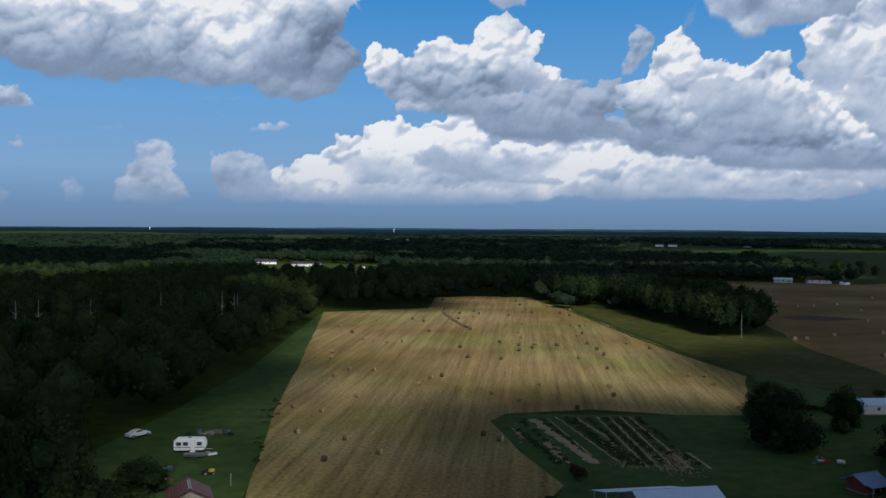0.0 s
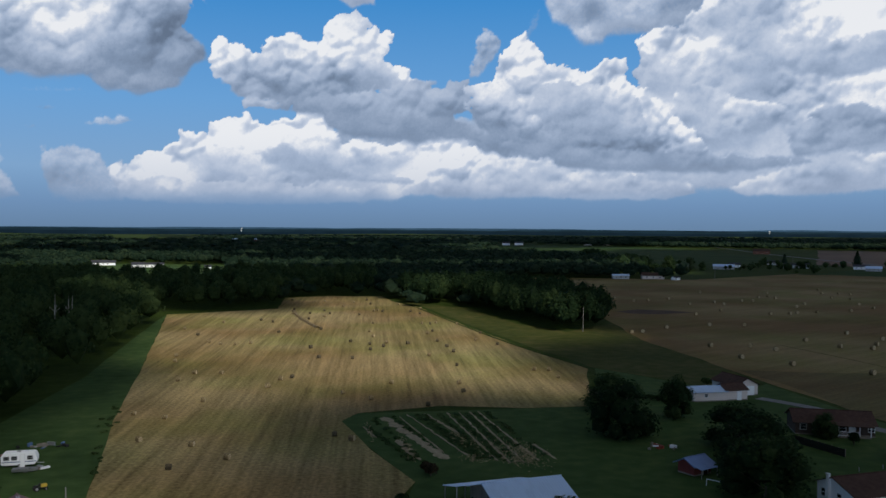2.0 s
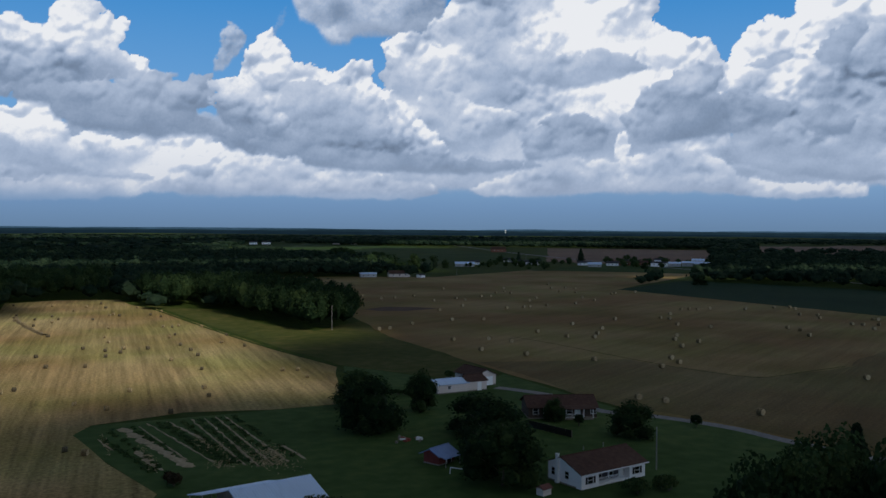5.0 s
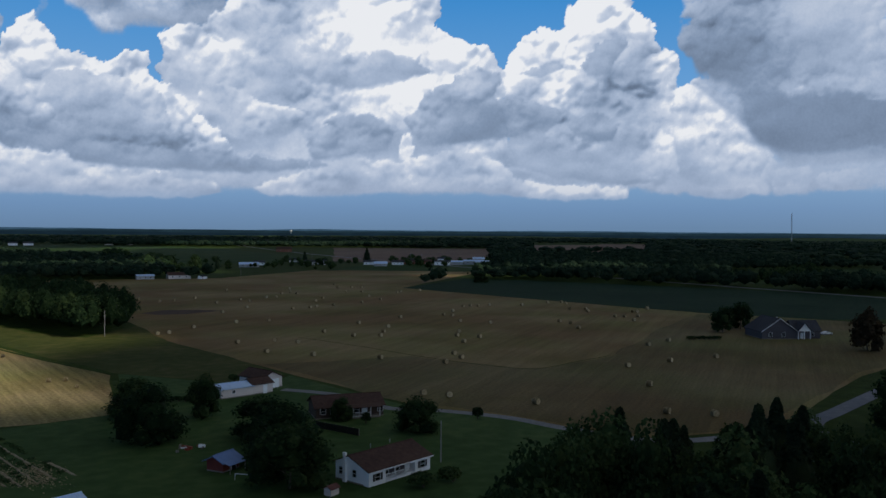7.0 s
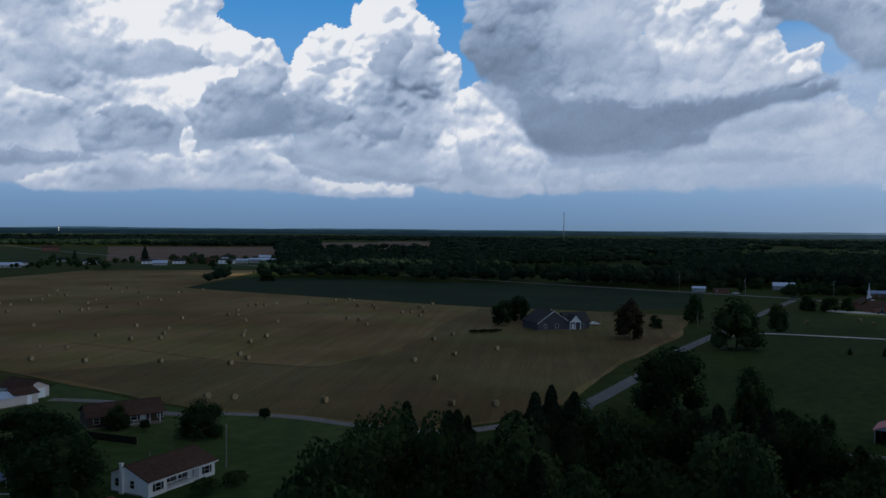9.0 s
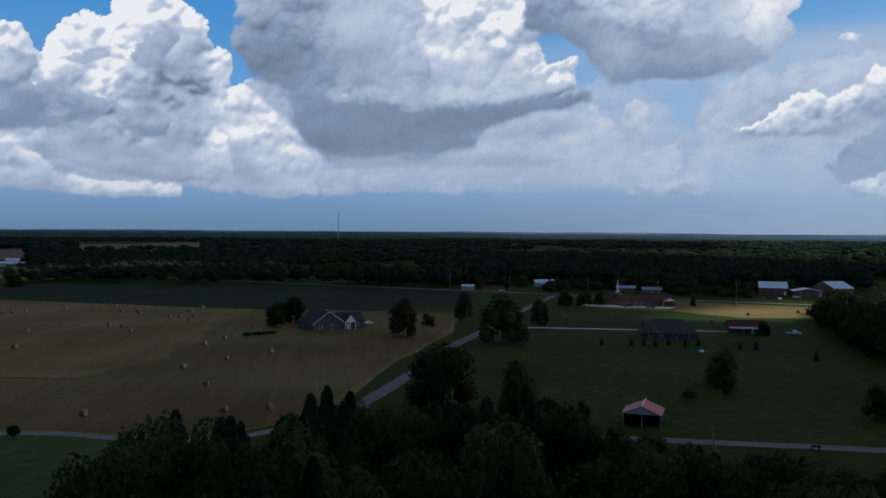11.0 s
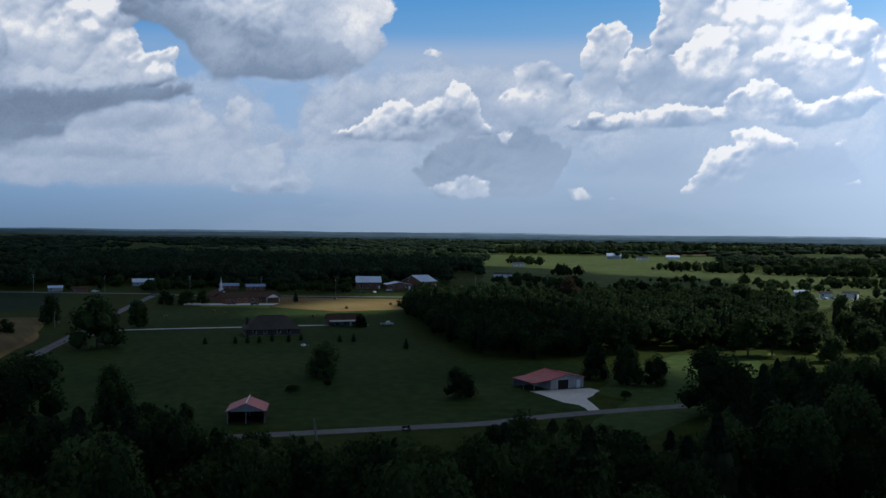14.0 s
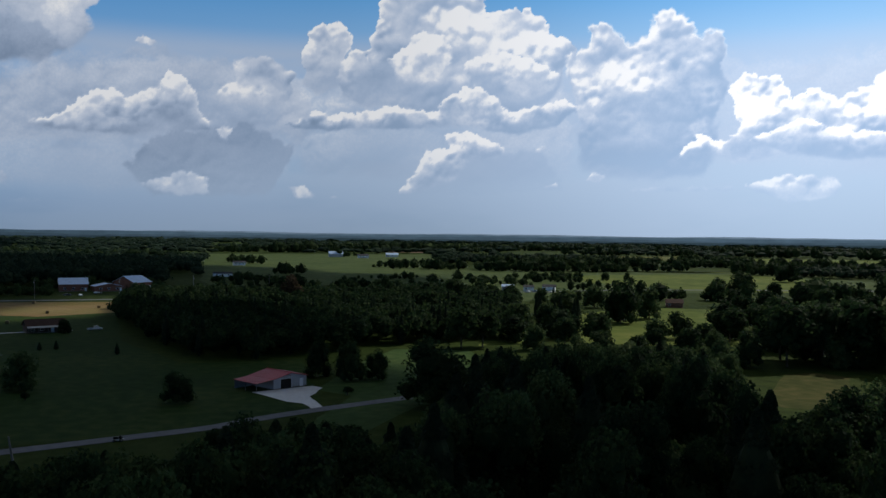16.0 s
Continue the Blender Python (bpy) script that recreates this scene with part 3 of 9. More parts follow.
def cells(p, seed):
    """Rounded bumps: high in the middle of each scattered cell, creased between cells."""
    i = np.floor(p).astype(np.int64)
    best = np.full(len(p), 9.0)
    for dx in (-1, 0, 1):
        for dy in (-1, 0, 1):
            for dz in (-1, 0, 1):
                c = i + (dx, dy, dz)
                h = c[:, 0] * 374761393 + c[:, 1] * 668265263 + c[:, 2] * 1440670441 + seed * 1013904223
                h = ((h ^ (h >> 13)) * 1274126177) & 0x7FFFFFFF
                spot = c + np.column_stack([(h & 1023) / 1023.0, ((h >> 10) & 1023) / 1023.0, ((h >> 20) & 1023) / 1023.0])
                best = np.minimum(best, ((p - spot) ** 2).sum(1))
    return np.sqrt(np.clip(1 - best, 0, 1))


def fuse(heap, grain, lumps, seed):
    """The heap's pieces grown into one skin of that grain, then lumped like cauliflower at falling sizes."""
    rough = new("cloud_core", heap.mesh("cloud_core"))
    skin = rough.modifiers.new("skin", "REMESH")
    skin.mode, skin.voxel_size = "VOXEL", grain
    me = bpy.data.meshes.new_from_object(rough.evaluated_get(bpy.context.evaluated_depsgraph_get()))
    bpy.data.objects.remove(rough)
    n = len(me.vertices)
    for size in lumps:
        v, w = np.empty(n * 3), np.empty(n * 3)
        me.vertices.foreach_get("co", v)
        me.vertex_normals.foreach_get("vector", w)
        v, w = v.reshape(n, 3), w.reshape(n, 3)
        warp = (lattice(v / size * 0.7 + seed) - 0.5)[:, None] * 0.9
        lift = cells(v / size + warp, seed) - 0.45
        lift *= 0.3 + 0.7 * np.clip(w[:, 2] + 0.6, 0, 1)
        v += w * (lift * size * 0.42)[:, None]
        me.vertices.foreach_set("co", v.ravel())
        me.update()
    me.polygons.foreach_set("use_smooth", np.full(len(me.polygons), True))
    return me


# ---- the cloudy sky, a backdrop far beyond everything ----


def vmath(tree, op, a, b=(0, 0, 0), c=None):
    n = node(tree, "ShaderNodeVectorMath", op)
    for i, v in enumerate((a, b, c)):
        if v is None:
            continue
        if isinstance(v, tuple):
            n.inputs[i].default_value = v
        else:
            tree.links.new(v, n.inputs[i])
    return n.outputs["Value"] if op in ("DOT_PRODUCT", "LENGTH") else n.outputs["Vector"]


def flat_noise(tree, vector, scale, detail=2.0, rough=0.5):
    n = node(tree, "ShaderNodeTexNoise")
    n.noise_dimensions = "2D"
    n.inputs["Scale"].default_value, n.inputs["Detail"].default_value, n.inputs["Roughness"].default_value = scale, detail, rough
    tree.links.new(vector, n.inputs["Vector"])
    return n


def step(tree, value, low, high):
    n = node(tree, "ShaderNodeMapRange")
    n.interpolation_type = "SMOOTHSTEP"
    n.clamp = False
    n.inputs[1].default_value, n.inputs[2].default_value = low, high
    tree.links.new(value, n.inputs[0])
    return n.outputs[0]


# The backdrop's grid by bearing and rise, in degrees, fine where clouds stand.
GRAIN = 0.095
BEARINGS = np.concatenate([np.linspace(48, 30, 8), np.arange(29.0, -142.0, -GRAIN), np.linspace(-142.5, -152, 6)])
RISES = np.concatenate([[-0.6, 0.0, 0.6], np.arange(0.8, 15.9, GRAIN), [16.3, 17.2, 18.5]])
GRID_A, GRID_E = np.meshgrid(BEARINGS, RISES)
BILLOW = np.zeros(GRID_A.shape)     # how light the cloud is
COVER = np.zeros(GRID_A.shape)      # how much of it hides the sky


def rounded(x, y, seed):
    """Rounded bumps with creases between them."""
    ix, iy = np.floor(x).astype(np.int64), np.floor(y).astype(np.int64)
    best = np.full(x.shape, 9.0)
    for dx in (-1, 0, 1):
        for dy in (-1, 0, 1):
            cx, cy = ix + dx, iy + dy
            h = cx * 374761393 + cy * 668265263 + seed * 1013904223
            h = ((h ^ (h >> 13)) * 1274126177) & 0x7FFFFFFF
            h = h ^ (h >> 15)
            best = np.minimum(best, (x - cx - (h & 1023) / 1023.0) ** 2 + (y - cy - ((h >> 10) & 1023) / 1023.0) ** 2)
    return np.sqrt(np.clip(1 - best / 0.6, 0, 1))


def drift(x, y, seed):
    """Smooth wandering between -0.5 and 0.5."""
    return lattice(np.column_stack([x.ravel(), y.ravel(), np.full(x.size, seed * 0.731)])).reshape(x.shape) - 0.5


def ease(v, low, high):
    u = np.clip((v - low) / (high - low), 0, 1)
    return u * u * (3 - 2 * u)


def smear(a, n):
    """The field softened over n cells each way."""
    for axis in (0, 1):
        pad = [(n, n) if k == axis else (0, 0) for k in (0, 1)]
        total = np.cumsum(np.pad(np.pad(a, pad, mode="edge"), [(1, 0) if k == axis else (0, 0) for k in (0, 1)]), axis)
        size = a.shape[axis]
        hi, lo = np.take(total, np.arange(2 * n + 1, 2 * n + 1 + size), axis), np.take(total, np.arange(size), axis)
        a = (hi - lo) / (2 * n + 1)
    return a


CLOUDS = [0]


def cumulus(outline, top, base, lump=1.0, relief=0.35, soft=0.12, under=0.3, dense=1.0, rim=0.0):
    """A heap of cloud inside an outline of (bearing, rise): knobbly above, smooth below; top and base are its lightness there."""
    CLOUDS[0] += 1
    seed = CLOUDS[0]
    pts = np.array(outline, float)
    edge = lump * 0.7 + soft
    cols = np.where((BEARINGS < pts[:, 0].max() + edge) & (BEARINGS > pts[:, 0].min() - edge))[0]
    rows = np.where((RISES < pts[:, 1].max() + edge) & (RISES > pts[:, 1].min() - edge))[0]
    if len(cols) < 3 or len(rows) < 3:
        return
    win = np.s_[rows[0]:rows[-1] + 1, cols[0]:cols[-1] + 1]
    a, e = GRID_A[win], GRID_E[win]
    # wandering of the outline, then the distance inside it
    wx = a + drift(a / lump, e / lump, seed) * lump * 0.7 + drift(a / lump * 2.7, e / lump * 2.7, seed + 50) * lump * 0.3
    wy = e + drift(a / lump, e / lump, seed + 100) * lump * 0.5 + drift(a / lump * 2.7, e / lump * 2.7, seed + 150) * lump * 0.25
    near = np.full(a.shape, 1e9)
    within = np.zeros(a.shape, bool)
    for (x0, y0), (x1, y1) in zip(pts, np.roll(pts, -1, 0)):
        dx, dy = x1 - x0, y1 - y0
        u = np.clip(((wx - x0) * dx + (wy - y0) * dy) / (dx * dx + dy * dy + 1e-9), 0, 1)
        near = np.minimum(near, (wx - x0 - u * dx) ** 2 + (wy - y0 - u * dy) ** 2)
        if y0 != y1:
            within ^= ((y0 > wy) != (y1 > wy)) & (wx < (x1 - x0) * (wy - y0) / (y1 - y0) + x0)
    depth = np.where(within, 1, -1) * np.sqrt(near)
    # how high within the cloud, column by column
    held = within.any(0)
    low = np.where(held, np.where(within, e, 99).min(0), pts[:, 1].min())
    high = np.where(held, np.where(within, e, -99).max(0), pts[:, 1].max())
    n = max(2, int(lump * 0.6 / GRAIN))
    low, high = smear(np.tile(low, (3, 1)), n)[1], smear(np.tile(high, (3, 1)), n)[1]
    up = (e - low) / np.maximum(high - low, 0.5)
    # billows at falling sizes, each a heap of half-round knobs
    heap, swell, weight = 0, 0, 0
    for k, (size, share, rise) in enumerate(((2.3, 0.26, 0.5), (1.05, 0.3, 0.6), (0.5, 0.22, 0.55), (0.25, 0.13, 0.6), (0.125, 0.09, 0.55))):
        s = size * lump
        if s < GRAIN * 1.6:
            break
        knob = rounded(wx / s + 7.3 * k, wy / s * 1.12, seed + 31 * k)
        heap, swell, weight = heap + share * knob, swell + rise * s * knob, weight + share
    heap = heap / weight
    knobs = lump * 0.95 * (0.22 + 0.78 * ease(up, 0.0, 0.7))
    thick = depth + (heap - 0.62) * knobs
    feather = soft + under * ease(up, 0.35, -0.05)
    alpha = ease(thick, -0.02, feather) * dense
    swell = swell + np.sqrt(np.clip(thick, 0, 1.5 * lump) / lump) * lump * 0.8
    swell = smear(swell, 1)
    ge, ga = np.gradient(swell, GRAIN)
    lit = (0.5 - 0.8 * ge + 0.3 * ga) / np.sqrt(1 + ge * ge + ga * ga)
    lit = 0.6 * lit + 0.4 * smear(lit, max(2, int(lump * 0.3 / GRAIN)))
    body = alpha > 0.4 * dense
    lit = lit - (lit[body].mean() if body.any() else 0.4)
    # broad lighter and darker stretches, some of them smooth
    sway = drift(a / lump * 0.45, e / lump * 0.7, seed + 200)
    wide = drift(a / lump * 0.2, e / lump * 0.36, seed + 260)
    crisp = 0.35 + 1.0 * ease(drift(a / lump * 0.4, e / lump * 0.55, seed + 320) + 0.3 * (up - 0.5), -0.22, 0.22)
    tone = base + (top - base) * ease(up + 0.45 * (heap - 0.62) + 0.5 * sway + 0.4 * wide, 0.1, 1.0)
    tone = tone - 0.03 + 0.9 * relief * crisp * (lit * (0.35 + 0.65 * ease(up, -0.05, 0.5)) * 0.8 + 0.3 * (heap - 0.62)) + (0.24 * sway + 0.4 * wide) * min(1.0, relief * 3)
    tone = tone + rim * ease(thick, 0.4, 0.02) * ease(up, 0.15, 0.8)
    was = COVER[win] * (1 - alpha)
    total = was + alpha
    BILLOW[win] = (BILLOW[win] * was + tone * alpha) / np.maximum(total, 1e-6)
    COVER[win] = total


# Haze veils and far low banks in the north.
cumulus([(9, 3.3), (-0.5, 6), (-14.9, 7.5), (-29.6, 8.1), (-42.9, 7), (-48.8, 3.5), (-48.8, 2), (-29.6, 1.9), (-7.6, 1.9), (9, 1.8)], 0.6, 0.5, lump=1.2, relief=0.15, dense=0.85, soft=0.7, under=0.6)
cumulus([(-33.5, 3.9), (-44.7, 5.8), (-58.9, 4.6), (-65.3, 3.4), (-68.3, 2.5), (-62.2, 2.1), (-44.7, 2.1), (-33.5, 2.2)], 0.62, 0.54, lump=1, relief=0.15, dense=0.8, soft=0.6, under=0.5)
cumulus([(-60.1, 3.9), (-67.4, 5.7), (-77.6, 6.2), (-84.9, 4.6), (-86.6, 2.6), (-74.4, 2.3), (-62, 2.5)], 0.64, 0.56, lump=1.2, relief=0.15, dense=0.6, soft=0.7, under=0.5)
cumulus([(20.8, 1.4), (20.6, 3.1), (19.7, 3.8), (19.5, 5.2), (18.2, 5.6), (17.1, 5.2), (17.3, 3.6), (16.5, 2.9), (16, 1.6), (18.2, 1)], 0.66, 0.5, lump=0.55, dense=0.75, soft=0.3)
cumulus([(14.9, 4.7), (13.7, 5), (11.9, 4.6), (11.2, 3.7), (10.5, 4.1), (10.3, 1.5), (13.3, 1.1), (14.9, 2)], 0.62, 0.5, lump=0.55, dense=0.7, soft=0.3)
cumulus([(23.8, 2.7), (23.1, 3), (22.4, 2.4), (22.6, 1), (23.7, 1.1)], 0.55, 0.5, lump=0.4, dense=0.5, soft=0.3)
cumulus([(27.6, 1.9), (26.9, 2.2), (26.5, 1.8), (26.7, 1.1), (27.6, 1)], 0.6, 0.5, lump=0.4, dense=0.6, soft=0.3)
cumulus([(11.2, 3.6), (9, 4.3), (7.2, 5.2), (6.9, 6), (5.8, 5.6), (4.6, 6.8), (3.2, 7.1), (1.5, 6.6), (-0.2, 7), (-0.5, 7.9), (-2, 7.7), (-2.4, 6.6), (-3.2, 5.5), (-4.3, 5.7), (-6.1, 5.3), (-8.3, 6.1), (-10.5, 6.4), (-11.6, 5.5), (-13.3, 4.9), (-16.1, 4.7), (-17.2, 3.8), (-21.8, 3.7), (-24.9, 3.3), (-26.2, 2.3), (-24.4, 1.7), (-21.2, 1.6), (-15.1, 1.8), (-11.6, 1.6), (-8, 1.8), (-3.6, 1.3), (0.9, 1.4), (5, 1.1), (8.3, 1.4), (10.8, 1.5)], 0.9, 0.66, lump=0.75, relief=0.42, under=0.7)
cumulus([(10.5, 2.4), (8.3, 3.2), (5.4, 2.7), (2.4, 3.1), (-0.6, 2.6), (-1.7, 3.1), (-4.3, 2.6), (-6.5, 2.8), (-4.3, 1.6), (0.9, 1.3), (6.8, 1.3), (10.1, 1.5)], 0.82, 0.62, lump=0.45, dense=0.7)
cumulus([(2, 4.8), (0.6, 5.5), (-0.6, 4.8), (-1.7, 4), (-4.3, 3.6), (-8, 3.3), (-8, 2.7), (-3.6, 2.9), (0.2, 3.5), (1.9, 4)], 0.52, 0.48, lump=0.4, dense=0.6, soft=0.3)
# Wisps and the broad cloud in the north-west.
cumulus([(28.2, 8.1), (26.1, 8.2), (25.5, 7.6), (24.8, 7), (26.1, 6.8), (28.2, 6.5)], 0.7, 0.55, lump=0.45, dense=0.8, soft=0.25)
cumulus([(26.6, 4.9), (26, 5.4), (25.6, 4.9), (25.8, 4.4), (26.4, 4.5)], 0.66, 0.55, lump=0.3, dense=0.7, soft=0.25)
cumulus([(13.1, 6), (11.6, 6.8), (10.5, 6.9), (9.4, 6.5), (10.8, 6)], 0.66, 0.6, lump=0.3, dense=0.6, soft=0.3)
cumulus([(17.5, 8.1), (14.7, 8.3), (12.5, 8.4), (12.6, 8), (15.4, 7.8)], 0.62, 0.55, lump=0.3, dense=0.4, soft=0.4)
cumulus([(16.1, 7.1), (14.7, 7.2), (13.6, 7), (14.7, 6.8)], 0.45, 0.42, lump=0.2, dense=0.5, soft=0.2)
cumulus([(16.1, 6), (15.3, 6.1), (14.9, 5.6), (15.8, 5.7)], 0.6, 0.55, lump=0.2, dense=0.35, soft=0.2)
cumulus([(22.1, 6.1), (20.2, 6.4), (20, 5.8), (21.8, 5.7)], 0.6, 0.55, lump=0.2, dense=0.25, soft=0.3)
cumulus([(30.4, 15.2), (5.4, 17.6), (5.1, 14.4), (6.4, 13.8), (6.7, 12.4), (5.4, 11.2), (5.2, 10.2), (6.9, 8.6), (9.1, 7.9), (11.2, 8.1), (13, 8.7), (17.5, 8.6), (20.8, 8.6), (24, 8.6), (27, 9.2), (30.4, 9.1)], 0.98, 0.42, lump=1.5, relief=0.34, soft=0.3, under=0.7)
cumulus([(13, 9.4), (10.5, 9.5), (7.6, 9.2), (6.9, 8.7), (9.1, 7.9), (11.6, 8.1)], 0.42, 0.34, lump=0.8, relief=0.2, dense=0.7, soft=0.4)
# Heaped cloud in the north, its grey foot, and the ragged scraps above.
cumulus([(-2.3, 16), (-5.5, 16), (-5.4, 14.2), (-3.8, 13.8), (-2.8, 14.3)], 0.66, 0.55, lump=0.5, dense=0.85, soft=0.25)
cumulus([(-11.8, 11), (-11.9, 12.4), (-12.5, 13), (-13.7, 12.2), (-13.4, 11.2), (-12.4, 9.6), (-11.3, 9.6)], 0.66, 0.56, lump=0.5, dense=0.75, soft=0.25)
cumulus([(-15, 12.2), (-15.5, 13.5), (-16.2, 14.2), (-16, 12.8), (-15.3, 11.7)], 0.55, 0.5, lump=0.3, dense=0.35, soft=0.3)
cumulus([(-16.6, 16.5), (-26.8, 15.9), (-26.5, 13.3), (-25.5, 12.3), (-23.2, 12.1), (-20.9, 12.2), (-20.4, 11.3), (-18.8, 11.3), (-17.9, 12.4), (-16.6, 13), (-16.1, 14.5)], 0.72, 0.5, lump=0.55, dense=0.85, relief=0.28, soft=0.6, under=0.5)
cumulus([(-19.3, 13), (-20.7, 13.3), (-23.5, 13.5), (-26.2, 14.3), (-26.8, 12.9), (-25.2, 12.1), (-22.1, 12), (-19.3, 12)], 0.5, 0.44, lump=0.5, dense=0.6, relief=0.2, soft=0.5)
cumulus([(5, 11.2), (4.7, 11.7), (3.2, 11.3), (2.4, 10.6), (1.2, 12), (-0.5, 12.2), (-1.6, 11.8), (-2.4, 13.2), (-3.8, 13.9), (-4.8, 13), (-6.3, 12.5), (-6.1, 11.6), (-5.3, 11.1), (-6.4, 10.6), (-7.9, 10), (-8.3, 8.9), (-6.5, 9), (-4.2, 8.4), (-3.9, 7.7), (-1.3, 7.6), (1.7, 7.8), (3.5, 8.1), (4.7, 9.6)], 0.9, 0.52, lump=1.1, relief=0.45)
cumulus([(3.5, 8.3), (0.9, 8.1), (-2.8, 8.5), (-6.4, 9.3), (-8.3, 9.6), (-11.2, 9.5), (-11.9, 8.2), (-10.5, 7.3), (-12.3, 6.5), (-11.9, 5.6), (-8, 5.4), (-4.3, 5.6), (-2, 6.1), (-1.7, 7.2), (3.2, 7.6)], 0.52, 0.36, lump=0.9, relief=0.22, soft=0.25)
# White bank in the north-east.
cumulus([(-22.6, 11.9), (-24.3, 12.7), (-26.3, 13.7), (-27.4, 16.6), (-39.7, 17.1), (-40.1, 13.4), (-39.6, 12.7), (-41.8, 12.1), (-43.5, 11.4), (-44.6, 10.2), (-44.8, 8.9), (-43.9, 7.7), (-44.7, 5.5), (-44.7, 2.9), (-29.9, 2.7), (-22.9, 3), (-22.6, 5.8), (-22.2, 7.1), (-22.4, 10.2)], 0.94, 0.6, lump=1, relief=0.45)
cumulus([(-22.9, 11), (-26.3, 11.5), (-29.9, 10.6), (-30.6, 8.9), (-29.2, 7.4), (-27, 7.2), (-23.9, 7.6), (-22.7, 8.9)], 0.72, 0.6, lump=0.8, relief=0.3, dense=0.6, soft=0.5)
cumulus([(-24.6, 8.6), (-26.3, 9.1), (-28.5, 8.1), (-29.9, 7.8), (-31.3, 7.5), (-30.6, 6), (-28.5, 5.2), (-25.6, 5.9), (-24.3, 7.2)], 0.82, 0.58, lump=0.6, relief=0.4, dense=0.8)
# The tower beside it.
cumulus([(-44.6, 10.7), (-45, 11.8), (-45.9, 12.3), (-46.8, 12.8), (-48.3, 13.1), (-48.3, 14.2), (-49.7, 15), (-52.2, 14.9), (-52.6, 14), (-54, 13.1), (-53.8, 11.9), (-55.2, 11), (-55.4, 9.2), (-56.5, 9.5), (-57.2, 8.8), (-58.5, 8.1), (-59.2, 6.8), (-60.5, 6.3), (-61, 5.1), (-61.4, 3.8), (-60.9, 2.3), (-58.3, 1.9), (-55.5, 2.3), (-53.1, 2.7), (-48.4, 3.1), (-44.7, 4), (-44.3, 7.7)], 0.93, 0.6, lump=0.8, relief=0.5)
cumulus([(-54.8, 7.9), (-55.9, 9.2), (-57, 9.2), (-58.3, 8), (-59.2, 6.7), (-60.7, 6.1), (-61, 4.5), (-60.3, 2.6), (-57.9, 2.3), (-55.5, 3.2), (-55.1, 5.7)], 0.86, 0.66, lump=0.45, relief=0.45, dense=0.8)
# Grey folds before the bank and the tower.
cumulus([(-29.7, 10.2), (-32.1, 10.8), (-34.2, 11.1), (-36.5, 11.5), (-38.7, 11.1), (-39.7, 10.2), (-37.2, 9.3), (-35, 8.9), (-32.1, 9.2)], 0.6, 0.5, lump=0.6, dense=0.75, relief=0.25, soft=0.25)
cumulus([(-37.8, 7.1), (-39.4, 8.7), (-40.9, 9.8), (-42.8, 10.5), (-44.1, 10.2), (-43.9, 8.7), (-46.5, 8.4), (-48.3, 7.6), (-47.2, 6.3), (-44.7, 5.9), (-40.9, 5.3), (-38.7, 5.5)], 0.58, 0.38, lump=0.7, dense=0.88, relief=0.3, soft=0.2)
cumulus([(-31.3, 5.9), (-33.5, 7.5), (-35.4, 7.4), (-37.4, 6.5), (-36.9, 5), (-34.3, 4.6), (-31.7, 4.2)], 0.56, 0.42, lump=0.6, dense=0.85, relief=0.3, soft=0.2)
cumulus([(-49.3, 10.6), (-50.4, 12), (-51.9, 12.3), (-52.5, 11.7), (-51.5, 10.8), (-51.3, 9.8), (-49.8, 9.7)], 0.48, 0.42, lump=0.4, dense=0.75, relief=0.2)
cumulus([(-48.6, 7.1), (-50.3, 7.7), (-51.8, 6.9), (-51.5, 5.7), (-49.8, 5.5), (-48.8, 6.1)], 0.48, 0.4, lump=0.4, dense=0.75, relief=0.2)
cumulus([(-45.2, 10.1), (-47.6, 10.9), (-48.4, 10.5), (-46.7, 9.7)], 0.55, 0.48, lump=0.35, dense=0.6, relief=0.2)
cumulus([(-44.7, 5.4), (-46.9, 6.2), (-48.3, 4.7), (-51.3, 4), (-55.2, 3.1), (-52, 2.7), (-47.6, 3.2), (-44.5, 4)], 0.5, 0.42, lump=0.5, dense=0.8, relief=0.2, soft=0.3)
# Cloud with a dark foot between the two.
cumulus([(-11.2, 9.1), (-12.6, 9.5), (-13.3, 10.6), (-14.3, 11.9), (-15, 12.2), (-16, 11.5), (-16.4, 10.4), (-18.1, 10.2), (-19.4, 10), (-20.4, 10.7), (-21.5, 10.7), (-21.8, 9.2), (-23, 8.8), (-23.9, 7.7), (-24.9, 7), (-26.4, 5.4), (-27.6, 3.6), (-24.9, 3.6), (-20.2, 4.2), (-16.8, 4.4), (-13.3, 5.4), (-11.9, 6.9), (-11.4, 8)], 0.86, 0.42, lump=1, relief=0.45)
cumulus([(-15.7, 9.1), (-18.4, 9.5), (-21.4, 8.8), (-22.7, 7.8), (-23, 6.1), (-20.2, 5.3), (-17.1, 5.9), (-15.6, 7.4)], 0.74, 0.5, lump=0.7, relief=0.35, dense=0.7)
cumulus([(-11.7, 6.4), (-16.8, 5.7), (-21.8, 5), (-26.1, 4.9), (-29.1, 4), (-27.9, 3.4), (-23.4, 3.4), (-20.2, 3.7), (-15.1, 4.2), (-12.1, 4.9)], 0.4, 0.33, lump=0.6, relief=0.15, dense=0.88, soft=0.35)
cumulus([(-13.4, 5.8), (-16.4, 5.8), (-19.6, 5.3), (-23.9, 5), (-28.1, 4.7), (-32.1, 4.5), (-33.5, 4), (-29.2, 3.4), (-22.9, 3.5), (-17, 3.7), (-13.4, 4.5)], 0.44, 0.35, lump=0.6, relief=0.18, dense=0.85, soft=0.35)
